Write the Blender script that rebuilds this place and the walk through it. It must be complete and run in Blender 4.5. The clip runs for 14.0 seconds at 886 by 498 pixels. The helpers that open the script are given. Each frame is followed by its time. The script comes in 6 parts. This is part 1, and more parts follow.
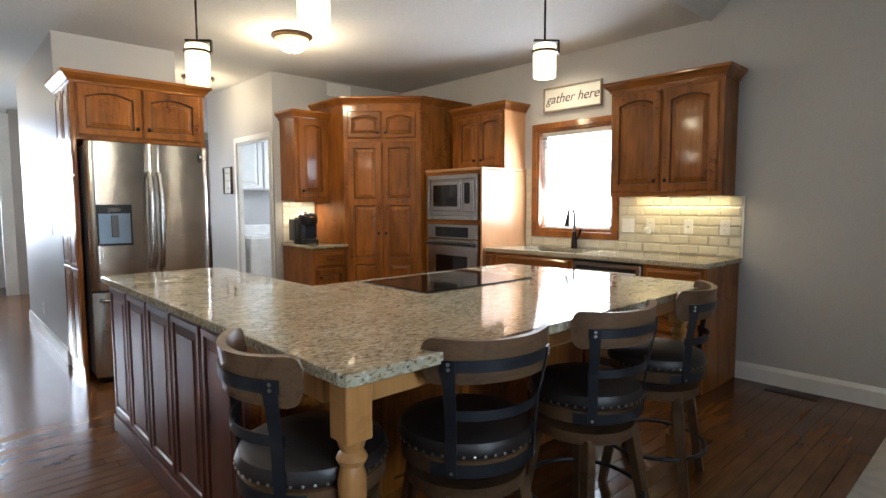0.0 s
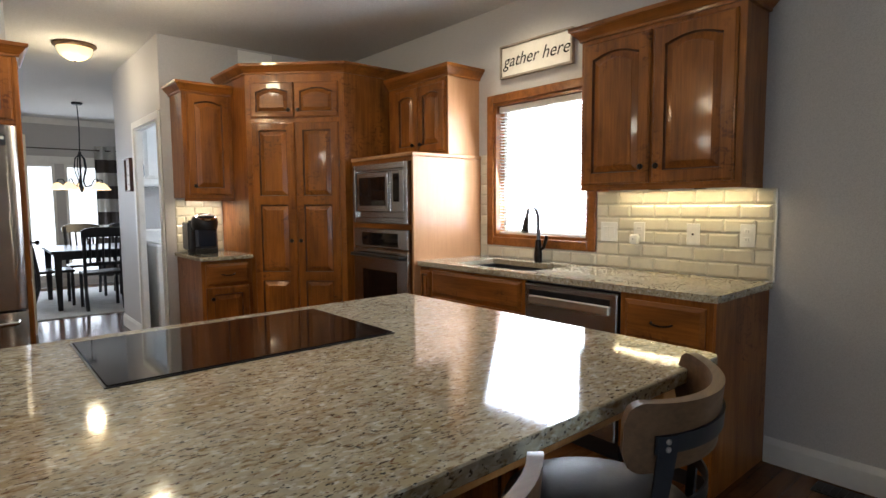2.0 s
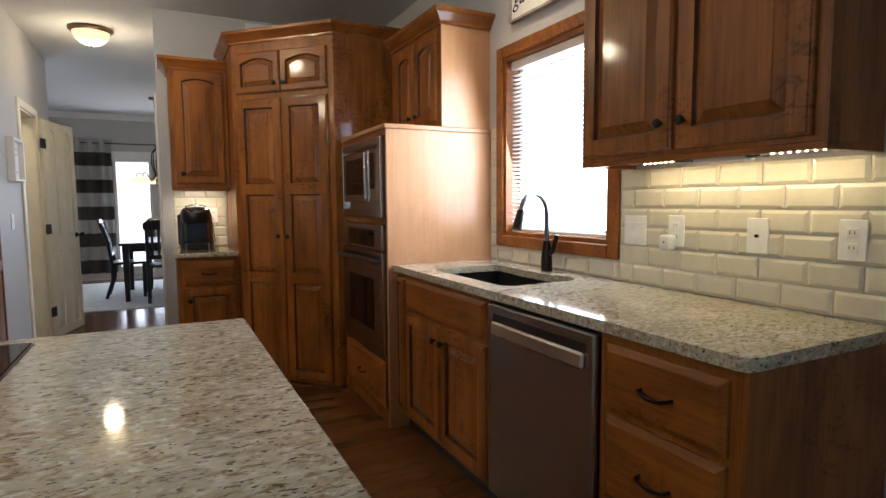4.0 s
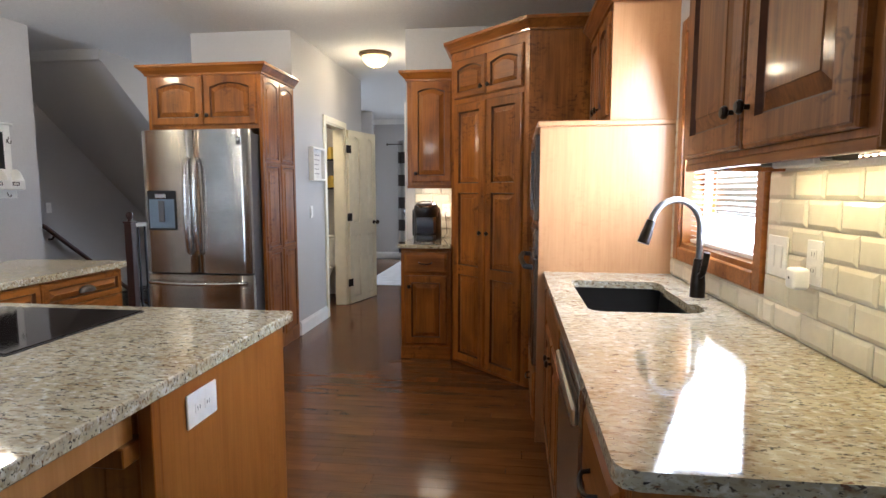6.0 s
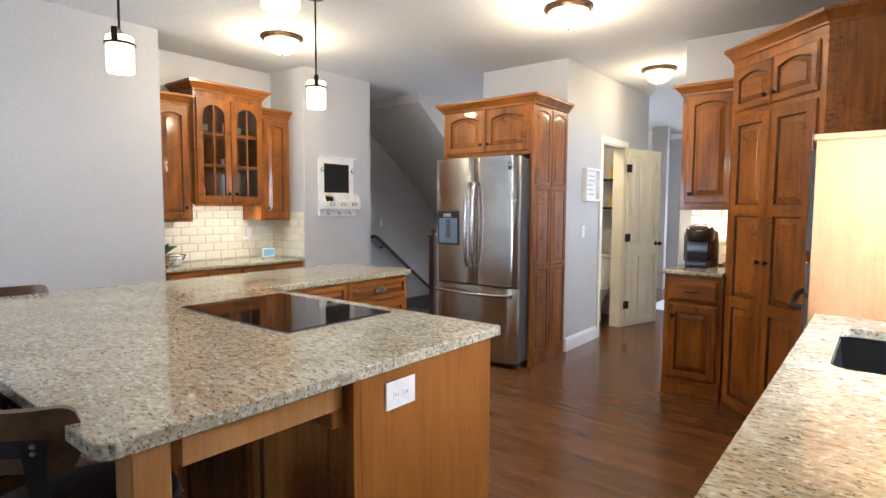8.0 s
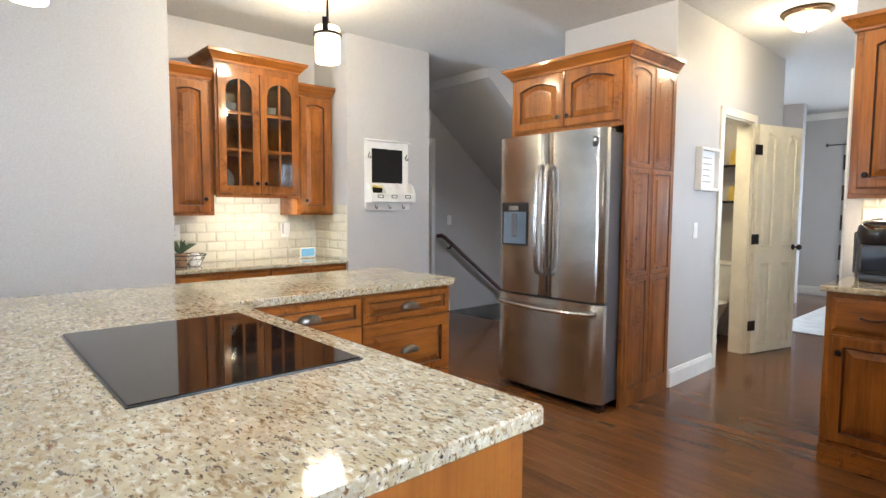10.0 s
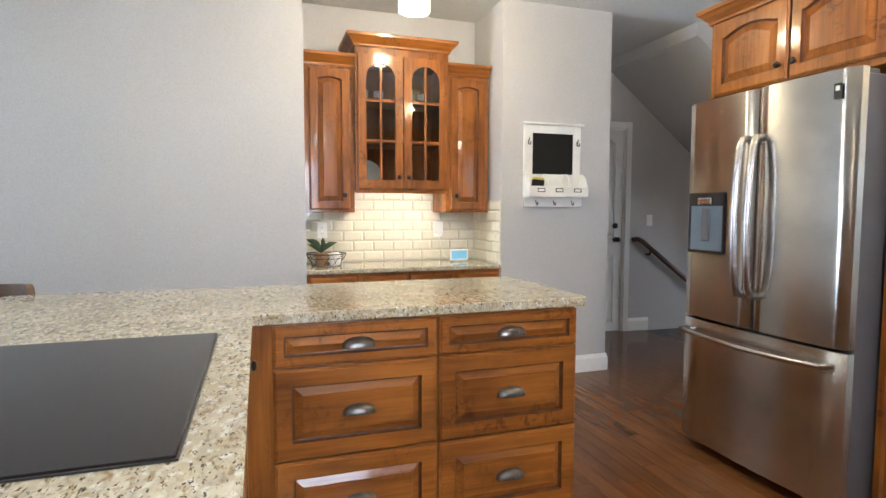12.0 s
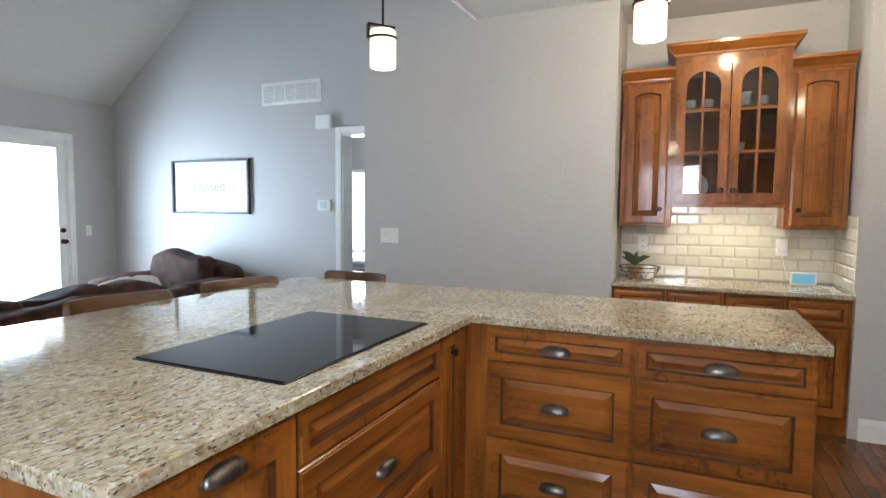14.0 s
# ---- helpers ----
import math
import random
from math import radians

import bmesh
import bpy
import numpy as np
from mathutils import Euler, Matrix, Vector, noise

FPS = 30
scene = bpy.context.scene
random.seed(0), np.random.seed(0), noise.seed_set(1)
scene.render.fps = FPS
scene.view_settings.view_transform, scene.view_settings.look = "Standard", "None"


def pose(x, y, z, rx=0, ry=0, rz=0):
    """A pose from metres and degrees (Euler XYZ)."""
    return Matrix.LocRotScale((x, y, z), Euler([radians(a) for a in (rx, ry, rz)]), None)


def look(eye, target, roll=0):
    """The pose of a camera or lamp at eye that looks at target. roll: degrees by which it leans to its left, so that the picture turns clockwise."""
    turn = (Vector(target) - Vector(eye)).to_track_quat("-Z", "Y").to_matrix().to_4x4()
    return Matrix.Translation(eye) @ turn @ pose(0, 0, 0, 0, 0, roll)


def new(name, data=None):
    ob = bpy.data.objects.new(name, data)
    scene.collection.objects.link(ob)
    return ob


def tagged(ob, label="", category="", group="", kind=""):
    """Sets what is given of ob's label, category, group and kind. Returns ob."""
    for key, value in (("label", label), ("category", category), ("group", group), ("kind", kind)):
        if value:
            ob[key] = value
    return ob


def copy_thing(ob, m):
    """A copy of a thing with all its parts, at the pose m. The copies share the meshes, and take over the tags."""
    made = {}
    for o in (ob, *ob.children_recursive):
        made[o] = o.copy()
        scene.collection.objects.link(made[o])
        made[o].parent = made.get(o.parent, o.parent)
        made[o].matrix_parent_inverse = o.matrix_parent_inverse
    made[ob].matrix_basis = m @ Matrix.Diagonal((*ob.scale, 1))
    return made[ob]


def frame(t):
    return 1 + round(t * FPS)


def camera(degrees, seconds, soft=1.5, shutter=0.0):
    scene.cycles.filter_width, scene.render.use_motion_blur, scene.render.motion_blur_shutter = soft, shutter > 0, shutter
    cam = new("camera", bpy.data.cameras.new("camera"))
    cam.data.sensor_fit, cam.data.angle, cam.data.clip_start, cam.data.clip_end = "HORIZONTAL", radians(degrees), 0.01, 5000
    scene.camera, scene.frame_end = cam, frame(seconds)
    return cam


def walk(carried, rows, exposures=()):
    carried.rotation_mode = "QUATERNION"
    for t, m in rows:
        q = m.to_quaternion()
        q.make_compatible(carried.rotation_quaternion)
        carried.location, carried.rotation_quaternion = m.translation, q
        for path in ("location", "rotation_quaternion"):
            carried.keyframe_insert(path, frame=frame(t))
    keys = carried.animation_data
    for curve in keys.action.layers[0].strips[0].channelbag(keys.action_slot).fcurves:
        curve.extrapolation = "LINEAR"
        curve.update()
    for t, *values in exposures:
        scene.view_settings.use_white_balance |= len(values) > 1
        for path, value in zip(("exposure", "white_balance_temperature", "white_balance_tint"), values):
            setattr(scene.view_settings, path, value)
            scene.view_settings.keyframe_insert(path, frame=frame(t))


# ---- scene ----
cam = camera(77.5, 14.0)
PATH = [
    (0, (1.328, 0.854, 1.325), (2.685, 2.315, 1.163), -0.2),
    (0.5, (1.672, 1.017, 1.328), (3.019, 2.487, 1.164), -0.2),
    (1, (2.038, 1.149, 1.318), (3.382, 2.622, 1.155), -0.2),
    (1.5, (2.416, 1.264, 1.316), (3.745, 2.751, 1.156), -0.4),
    (2, (2.773, 1.365, 1.312), (4.074, 2.875, 1.149), -0.4),
    (4.5, (4.322, 1.628, 1.251), (4.967, 3.511, 1.064), -0.4),
    (5, (4.57, 1.589, 1.274), (4.887, 3.553, 1.066), -0.4),
    (5.5, (4.785, 1.579, 1.293), (4.797, 3.567, 1.082), -0.2),
    (6, (4.995, 1.552, 1.321), (4.741, 3.525, 1.115), -0.0),
    (6.5, (5.165, 1.569, 1.337), (4.627, 3.485, 1.142), -0.0),
    (7, (5.271, 1.583, 1.347), (4.439, 3.393, 1.168), 0.1),
    (7.5, (5.346, 1.543, 1.359), (4.276, 3.225, 1.196), 0.2),
    (8, (5.352, 1.587, 1.356), (4.111, 3.149, 1.207), 0.3),
    (8.5, (5.314, 1.739, 1.34), (3.928, 3.172, 1.194), 0.3),
    (11, (4.603, 2.988, 1.265), (3.017, 4.196, 1.114), 0.3),
    (11.5, (4.547, 3.163, 1.256), (2.81, 4.144, 1.111), 0.3),
    (12, (4.521, 3.357, 1.241), (2.628, 3.988, 1.101), 0.1),
    (12.5, (4.594, 3.551, 1.263), (2.611, 3.768, 1.124), 0.1),
    (13, (4.677, 3.755, 1.289), (2.687, 3.609, 1.152), 0.1),
    (13.5, (4.703, 3.944, 1.303), (2.77, 3.454, 1.16), 0.3),
    (14, (4.763, 4.101, 1.329), (2.938, 3.295, 1.187), 0.5),
]
EXPOSURES = [(0.0, -0.10, 6150, 11), (1.0, -0.33, 6150, 12), (2.0, -0.50, 6120, 13), (4.5, -0.66, 5850, 14), (5.0, -0.5, 5800, 14), (5.5, -0.3, 5800, 14), (6.5, 0.07, 5800, 14), (7.5, 0.29, 5800, 14), (8.5, 0.38, 5800, 13), (11.0, 0.56, 5900, 11), (12.0, 0.46, 5900, 11), (13.0, 0.15, 5950, 10), (14.0, -0.01, 6000, 10)]
walk(cam, [(t, look(eye, target, roll)) for t, eye, target, roll in PATH], EXPOSURES)

# ---- light ----
world = bpy.data.worlds.new("sky")
scene.world = world
world.use_nodes = True
sky = world.node_tree.nodes.new("ShaderNodeTexSky")
sky.sky_type, sky.sun_disc = "NISHITA", False
sky.sun_elevation, sky.sun_rotation = radians(38), radians(200)
world.node_tree.links.new(sky.outputs[0], world.node_tree.nodes["Background"].inputs[0])
world.node_tree.nodes["Background"].inputs[1].default_value = 0.1
sun = new("sun", bpy.data.lights.new("sun", "SUN"))
sun.data.energy, sun.data.angle, sun.data.color = 1.0, radians(12), (1.0, 0.96, 0.9)
sun.matrix_world = look((0, 0, 12), (-1.2, -3.4, 8))


def area(name, at, target, w, h, watts, colour):
    ob = new(name, bpy.data.lights.new(name, "AREA"))
    ob.data.shape, ob.data.size, ob.data.size_y = "RECTANGLE", w, h
    ob.data.energy, ob.data.color = watts, colour
    ob.matrix_world = look(at, target)
    return ob


def bulb(name, at, watts, radius=0.04, colour=(1.0, 0.74, 0.42)):
    ob = new(name, bpy.data.lights.new(name, "POINT"))
    ob.data.energy, ob.data.shadow_soft_size, ob.data.color = watts, radius, colour
    ob.location = at
    return ob


DAY = (0.80, 0.90, 1.0)
area("window_daylight", (5.785, 3.84, 1.55), (4.5, 3.84, 1.2), 0.80, 0.95, 54, DAY)
area("patio_daylight", (1.5, -2.02, 1.1), (0.6, 1.0, 1.0), 1.1, 1.7, 108, (0.70, 0.87, 1.0)).data.spread = radians(128)
area("dining_daylight", (4.1, 12.2, 1.2), (4.0, 9.0, 0.8), 1.5, 1.7, 50, DAY)
area("entry_daylight", (1.4, 11.8, 1.4), (1.5, 8.0, 0.7), 0.7, 2.0, 95, DAY).data.spread = radians(100)
area("bedroom_daylight", (-3.0, -0.85, 1.3), (0.0, 0.2, 1.0), 0.65, 1.2, 95, DAY)
area("laundry_daylight", (5.58, 6.95, 1.55), (3.4, 6.95, 1.0), 0.7, 1.0, 55, (0.80, 0.90, 1.0))
area("powder_ceiling_light", (2.5, 7.2, 2.6), (2.5, 7.2, 0.0), 0.25, 0.25, 16, (1.0, 0.78, 0.45))

# ---- materials ----


def material(name, colour, rough=0.5, metal=0.0, dark=None, scale=(8, 8, 8), bump=0.0, detail=4.0, spec=0.5, coat=0.0, fine=None, mix=(0.35, 0.65), rough_var=0.0, random_by=0.0, swirl=0.0):
    """A surface with noise in its colour at the given scale (per metre), finer grain and relief."""
    m = bpy.data.materials.new(name)
    m.use_nodes = True
    nt = m.node_tree
    b = nt.nodes["Principled BSDF"]
    b.inputs["Roughness"].default_value, b.inputs["Metallic"].default_value = rough, metal
    b.inputs["Specular IOR Level"].default_value = spec
    b.inputs["Coat Weight"].default_value, b.inputs["Coat Roughness"].default_value = coat, 0.12
    co = nt.nodes.new("ShaderNodeTexCoord")
    mp = nt.nodes.new("ShaderNodeMapping")
    mp.inputs["Scale"].default_value = scale
    nt.links.new(co.outputs["Object"], mp.inputs["Vector"])
    info = nt.nodes.new("ShaderNodeObjectInfo")
    if random_by:
        sh = nt.nodes.new("ShaderNodeVectorMath")
        sh.operation = "MULTIPLY_ADD"
        nt.links.new(info.outputs["Random"], sh.inputs[0])
        sh.inputs[1].default_value = (31.7, 17.3, 11.9)
        nt.links.new(mp.outputs["Vector"], sh.inputs[2])
        vec = sh.outputs[0]
    else:
        vec = mp.outputs["Vector"]
    n1 = nt.nodes.new("ShaderNodeTexNoise")
    n1.inputs["Scale"].default_value, n1.inputs["Detail"].default_value = 1.0, detail
    n1.inputs["Distortion"].default_value = swirl
    nt.links.new(vec, n1.inputs["Vector"])
    ramp = nt.nodes.new("ShaderNodeMapRange")
    ramp.inputs["From Min"].default_value, ramp.inputs["From Max"].default_value = mix
    nt.links.new(n1.outputs["Fac"], ramp.inputs["Value"])
    mx = nt.nodes.new("ShaderNodeMix")
    mx.data_type = "RGBA"
    d = dark or tuple(c * 0.9 for c in colour)
    mx.inputs["A"].default_value, mx.inputs["B"].default_value = (*d, 1), (*colour, 1)
    nt.links.new(ramp.outputs["Result"], mx.inputs["Factor"])
    out = mx.outputs["Result"]
    n2 = nt.nodes.new("ShaderNodeTexNoise")
    n2.inputs["Scale"].default_value, n2.inputs["Detail"].default_value = (fine or 6.0), 3.0
    nt.links.new(vec, n2.inputs["Vector"])
    hs = nt.nodes.new("ShaderNodeHueSaturation")
    mr = nt.nodes.new("ShaderNodeMapRange")
    mr.inputs["From Min"].default_value, mr.inputs["From Max"].default_value = 0.3, 0.7
    mr.inputs["To Min"].default_value, mr.inputs["To Max"].default_value = (0.88, 1.1) if fine else (0.97, 1.03)
    nt.links.new(n2.outputs["Fac"], mr.inputs["Value"])
    val = mr.outputs["Result"]
    if random_by:
        rr = nt.nodes.new("ShaderNodeMapRange")
        rr.inputs["To Min"].default_value, rr.inputs["To Max"].default_value = 1 - random_by, 1 + random_by
        nt.links.new(info.outputs["Random"], rr.inputs["Value"])
        mu = nt.nodes.new("ShaderNodeMath")
        mu.operation = "MULTIPLY"
        nt.links.new(val, mu.inputs[0])
        nt.links.new(rr.outputs["Result"], mu.inputs[1])
        val = mu.outputs[0]
    nt.links.new(val, hs.inputs["Value"])
    nt.links.new(out, hs.inputs["Color"])
    nt.links.new(hs.outputs["Color"], b.inputs["Base Color"])
    if rough_var:
        rv = nt.nodes.new("ShaderNodeMapRange")
        rv.inputs["To Min"].default_value, rv.inputs["To Max"].default_value = rough - rough_var, rough + rough_var
        nt.links.new(n1.outputs["Fac"], rv.inputs["Value"])
        nt.links.new(rv.outputs["Result"], b.inputs["Roughness"])
    if bump:
        bp = nt.nodes.new("ShaderNodeBump")
        bp.inputs["Strength"].default_value, bp.inputs["Distance"].default_value = bump, 0.002
        nt.links.new(n2.outputs["Fac"], bp.inputs["Height"])
        nt.links.new(bp.outputs["Normal"], b.inputs["Normal"])
    return m


def glowing(name, colour, strength):
    m = bpy.data.materials.new(name)
    m.use_nodes = True
    b = m.node_tree.nodes["Principled BSDF"]
    b.inputs["Base Color"].default_value = (*[min(1, c) for c in colour], 1)
    b.inputs["Emission Color"].default_value, b.inputs["Emission Strength"].default_value = (*colour, 1), strength
    b.inputs["Roughness"].default_value = 0.4
    return m


def glass(name, tint=(1, 1, 1), rough=0.0):
    m = bpy.data.materials.new(name)
    m.use_nodes = True
    b = m.node_tree.nodes["Principled BSDF"]
    b.inputs["Base Color"].default_value = (*tint, 1)
    b.inputs["Transmission Weight"].default_value, b.inputs["Roughness"].default_value, b.inputs["IOR"].default_value = 1.0, rough, 1.45
    return m


def granite(name):
    m = bpy.data.materials.new(name)
    m.use_nodes = True
    nt = m.node_tree
    b = nt.nodes["Principled BSDF"]
    b.inputs["Roughness"].default_value, b.inputs["Specular IOR Level"].default_value = 0.07, 0.6
    co = nt.nodes.new("ShaderNodeTexCoord")

    def speckle(scale, detail, stretch=(1, 1, 2), turn=0.5, dist=0.0):
        mp = nt.nodes.new("ShaderNodeMapping")
        mp.inputs["Scale"].default_value, mp.inputs["Rotation"].default_value = stretch, (0, 0, turn)
        nt.links.new(co.outputs["Object"], mp.inputs["Vector"])
        n = nt.nodes.new("ShaderNodeTexNoise")
        n.inputs["Scale"].default_value, n.inputs["Detail"].default_value, n.inputs["Distortion"].default_value = scale, detail, dist
        nt.links.new(mp.outputs["Vector"], n.inputs["Vector"])
        return n.outputs["Fac"]

    def blend(low, high, fac, a, c):
        r = nt.nodes.new("ShaderNodeMapRange")
        r.inputs["From Min"].default_value, r.inputs["From Max"].default_value = low, high
        nt.links.new(fac, r.inputs["Value"])
        mx = nt.nodes.new("ShaderNodeMix")
        mx.data_type = "RGBA"
        for key, v in (("A", a), ("B", c)):
            if isinstance(v, tuple):
                mx.inputs[key].default_value = (*v, 1)
            else:
                nt.links.new(v, mx.inputs[key])
        nt.links.new(r.outputs["Result"], mx.inputs["Factor"])
        return mx.outputs["Result"]

    cream = blend(0.35, 0.65, speckle(5, 5, dist=0.4), (0.38, 0.325, 0.205), (0.53, 0.48, 0.36))
    grey = blend(0.44, 0.68, speckle(26, 4, (1, 2.0, 2), 0.3, 0.4), cream, (0.36, 0.325, 0.25))
    pale = blend(0.52, 0.70, speckle(46, 3, (1, 1.4, 1.4), 0.1, 0.3), grey, (0.62, 0.60, 0.52))
    tan = blend(0.53, 0.69, speckle(38, 4, (1, 2.2, 2.2), 0.3, 0.4), pale, (0.25, 0.175, 0.090))
    rust = blend(0.645, 0.72, speckle(44, 3, (1, 2.2, 2), 0.4, 0.4), tan, (0.17, 0.085, 0.045))
    char = blend(0.60, 0.665, speckle(58, 4, (1, 2.6, 1.8), 0.3, 0.4), rust, (0.080, 0.062, 0.046))
    fleck = blend(0.645, 0.69, speckle(80, 3, (1, 1.7, 1.4), 0.5, 0.3), char, (0.040, 0.038, 0.038))
    nt.links.new(fleck, b.inputs["Base Color"])
    return m


def timber(name, light, dark, along, rough=0.38, coat=0.28, flame=0.5, vary=0.10):
    """Stained wood: broad mottling, curled figure and fine grain along one axis (0, 1 or 2); each piece differs."""
    m = bpy.data.materials.new(name)
    m.use_nodes = True
    nt = m.node_tree
    b = nt.nodes["Principled BSDF"]
    b.inputs["Specular IOR Level"].default_value = 0.22
    b.inputs["Coat Weight"].default_value, b.inputs["Coat Roughness"].default_value = coat, 0.09
    co, info = nt.nodes.new("ShaderNodeTexCoord"), nt.nodes.new("ShaderNodeObjectInfo")
    sh = nt.nodes.new("ShaderNodeVectorMath")
    sh.operation = "MULTIPLY_ADD"
    nt.links.new(info.outputs["Random"], sh.inputs[0])
    sh.inputs[1].default_value = (31.7, 17.3, 11.9)
    nt.links.new(co.outputs["Object"], sh.inputs[2])

    def layer(across, lengthwise, detail, dist, low, high, lo, hi):
        mp = nt.nodes.new("ShaderNodeMapping")
        mp.inputs["Scale"].default_value = [lengthwise if k == along else across for k in range(3)]
        nt.links.new(sh.outputs[0], mp.inputs["Vector"])
        n = nt.nodes.new("ShaderNodeTexNoise")
        n.inputs["Scale"].default_value, n.inputs["Detail"].default_value, n.inputs["Distortion"].default_value = 1.0, detail, dist
        nt.links.new(mp.outputs["Vector"], n.inputs["Vector"])
        r = nt.nodes.new("ShaderNodeMapRange")
        for key, v in (("From Min", low), ("From Max", high), ("To Min", lo), ("To Max", hi)):
            r.inputs[key].default_value = v
        nt.links.new(n.outputs["Fac"], r.inputs["Value"])
        return r.outputs["Result"]

    def maths(kind, a, c):
        n = nt.nodes.new("ShaderNodeMath")
        n.operation = kind
        for k, v in enumerate((a, c)):
            if isinstance(v, float):
                n.inputs[k].default_value = v
            else:
                nt.links.new(v, n.inputs[k])
        return n.outputs[0]

    broad = layer(6.0, 2.4, 3, 0.4, 0.34, 0.66, 0.0, 0.46)
    grain = layer(120.0, 5.0, 3, 0.2, 0.30, 0.70, 0.0, 0.26)
    strand = layer(34.0, 2.6, 4, 0.5, 0.30, 0.70, 0.0, 0.30)
    curl = layer(16.0, 26.0, 2, 1.6, 0.52, 0.70, 0.0, flame)
    where = layer(4.0, 2.5, 2, 0.4, 0.50, 0.66, 0.0, 1.0)
    fac = maths("SUBTRACT", maths("ADD", maths("ADD", broad, grain), strand), maths("MULTIPLY", curl, where))
    mx = nt.nodes.new("ShaderNodeMix")
    mx.data_type = "RGBA"
    mx.inputs["A"].default_value, mx.inputs["B"].default_value = (*dark, 1), (*light, 1)
    nt.links.new(fac, mx.inputs["Factor"])
    hs = nt.nodes.new("ShaderNodeHueSaturation")
    rr = nt.nodes.new("ShaderNodeMapRange")
    rr.inputs["To Min"].default_value, rr.inputs["To Max"].default_value = 1 - vary, 1 + vary
    nt.links.new(info.outputs["Random"], rr.inputs["Value"])
    nt.links.new(rr.outputs["Result"], hs.inputs["Value"])
    nt.links.new(mx.outputs["Result"], hs.inputs["Color"])
    nt.links.new(hs.outputs["Color"], b.inputs["Base Color"])
    rv = nt.nodes.new("ShaderNodeMapRange")
    rv.inputs["To Min"].default_value, rv.inputs["To Max"].default_value = rough + 0.06, rough - 0.06
    nt.links.new(fac, rv.inputs["Value"])
    nt.links.new(rv.outputs["Result"], b.inputs["Roughness"])
    bp = nt.nodes.new("ShaderNodeBump")
    bp.inputs["Strength"].default_value, bp.inputs["Distance"].default_value = 0.08, 0.001
    nt.links.new(grain, bp.inputs["Height"])
    nt.links.new(bp.outputs["Normal"], b.inputs["Normal"])
    return m


WALL = material("greige_paint", (0.485, 0.473, 0.462), 0.5, scale=(1.2, 1.2, 1.2), bump=0.15, fine=180, dark=(0.465, 0.452, 0.44))
CEIL = material("ceiling_paint", (0.60, 0.59, 0.565), 0.9, scale=(1, 1, 1), bump=0.2, fine=120, dark=(0.58, 0.57, 0.545))
TRIM = material("white_trim_paint", (0.78, 0.77, 0.73), 0.35, scale=(3, 3, 3))
CREAM = material("cream_door_paint", (0.80, 0.75, 0.60), 0.4, scale=(3, 3, 3))
WOOD = timber("stained_maple", (0.375, 0.132, 0.021), (0.100, 0.028, 0.0055), 2)
WOODH = timber("stained_maple_flat", (0.375, 0.132, 0.021), (0.100, 0.028, 0.0055), 0)
HONEY = timber("honey_maple", (0.50, 0.25, 0.085), (0.32, 0.135, 0.036), 2, flame=0.25, vary=0.05)
# the oven tower's maple, window glare put into its paler colour
GLAREMAPLE = timber("maple_panel_with_glare", (0.52, 0.285, 0.140), (0.39, 0.19, 0.085), 2, flame=0.25, vary=0.03)
AMBERPANEL = timber("amber_maple_panel", (0.34, 0.128, 0.026), (0.20, 0.066, 0.012), 2, flame=0.2, vary=0.04)
CHERRY = material("dark_cherry_wood", (0.135, 0.040, 0.026), 0.35, dark=(0.085, 0.024, 0.017), scale=(10, 10, 2), bump=0.05, fine=9, coat=0.2, random_by=0.08)
FLOOR = timber("walnut_floor", (0.158, 0.064, 0.020), (0.070, 0.026, 0.0085), 0, 0.20, 0.12, 0.25, 0.12)
GAP = material("floor_joint", (0.03, 0.012, 0.007), 0.5)
GRANITE = granite("cream_granite")
STEEL = material("brushed_steel", (0.44, 0.425, 0.405), 0.27, 1.0, dark=(0.39, 0.375, 0.36), scale=(1.5, 1.5, 240), fine=2)
STEELV = material("brushed_steel_upright", (0.55, 0.53, 0.50), 0.26, 1.0, dark=(0.43, 0.41, 0.38), scale=(2, 2, 2), fine=2)
_nt = STEELV.node_tree
_tan = _nt.nodes.new("ShaderNodeTangent")
_tan.direction_type, _tan.axis = "RADIAL", "Z"
_nt.links.new(_tan.outputs[0], _nt.nodes["Principled BSDF"].inputs["Tangent"])
_nt.nodes["Principled BSDF"].inputs["Anisotropic"].default_value = 0.9
_nt.nodes["Principled BSDF"].inputs["Anisotropic Rotation"].default_value = 0.25
# steel of the dishwasher's lip, warm reflected gleam put into the colour
GLEAMSTEEL = material("steel_with_gleam_in_colour", (0.80, 0.76, 0.66), 0.30, 1.0)
CHROME = material("polished_steel", (0.62, 0.63, 0.65), 0.16, 1.0)
GREYSIDE = material("grey_enamel", (0.10, 0.10, 0.11), 0.45)
BLACK = material("black_plastic", (0.012, 0.012, 0.013), 0.3)
GLOSSBLACK = material("black_glass", (0.010, 0.007, 0.007), 0.05, spec=0.32)
SINK = material("black_composite", (0.018, 0.018, 0.02), 0.5, bump=0.1, fine=60)
BRONZE = material("oiled_bronze", (0.035, 0.026, 0.022), 0.35, 0.85, dark=(0.02, 0.016, 0.014), scale=(30, 30, 30))
PEWTER = material("antique_pewter", (0.16, 0.145, 0.13), 0.32, 0.9, dark=(0.08, 0.072, 0.066), scale=(40, 40, 40))
TILE = material("cream_glazed_tile", (0.65, 0.61, 0.49), 0.07, dark=(0.61, 0.57, 0.455), scale=(6, 6, 6), spec=0.55, random_by=0.04)
GROUT = material("pale_grout", (0.50, 0.47, 0.39), 0.85, bump=0.2, fine=90)
WHITEP = material("white_plastic", (0.80, 0.79, 0.75), 0.35)
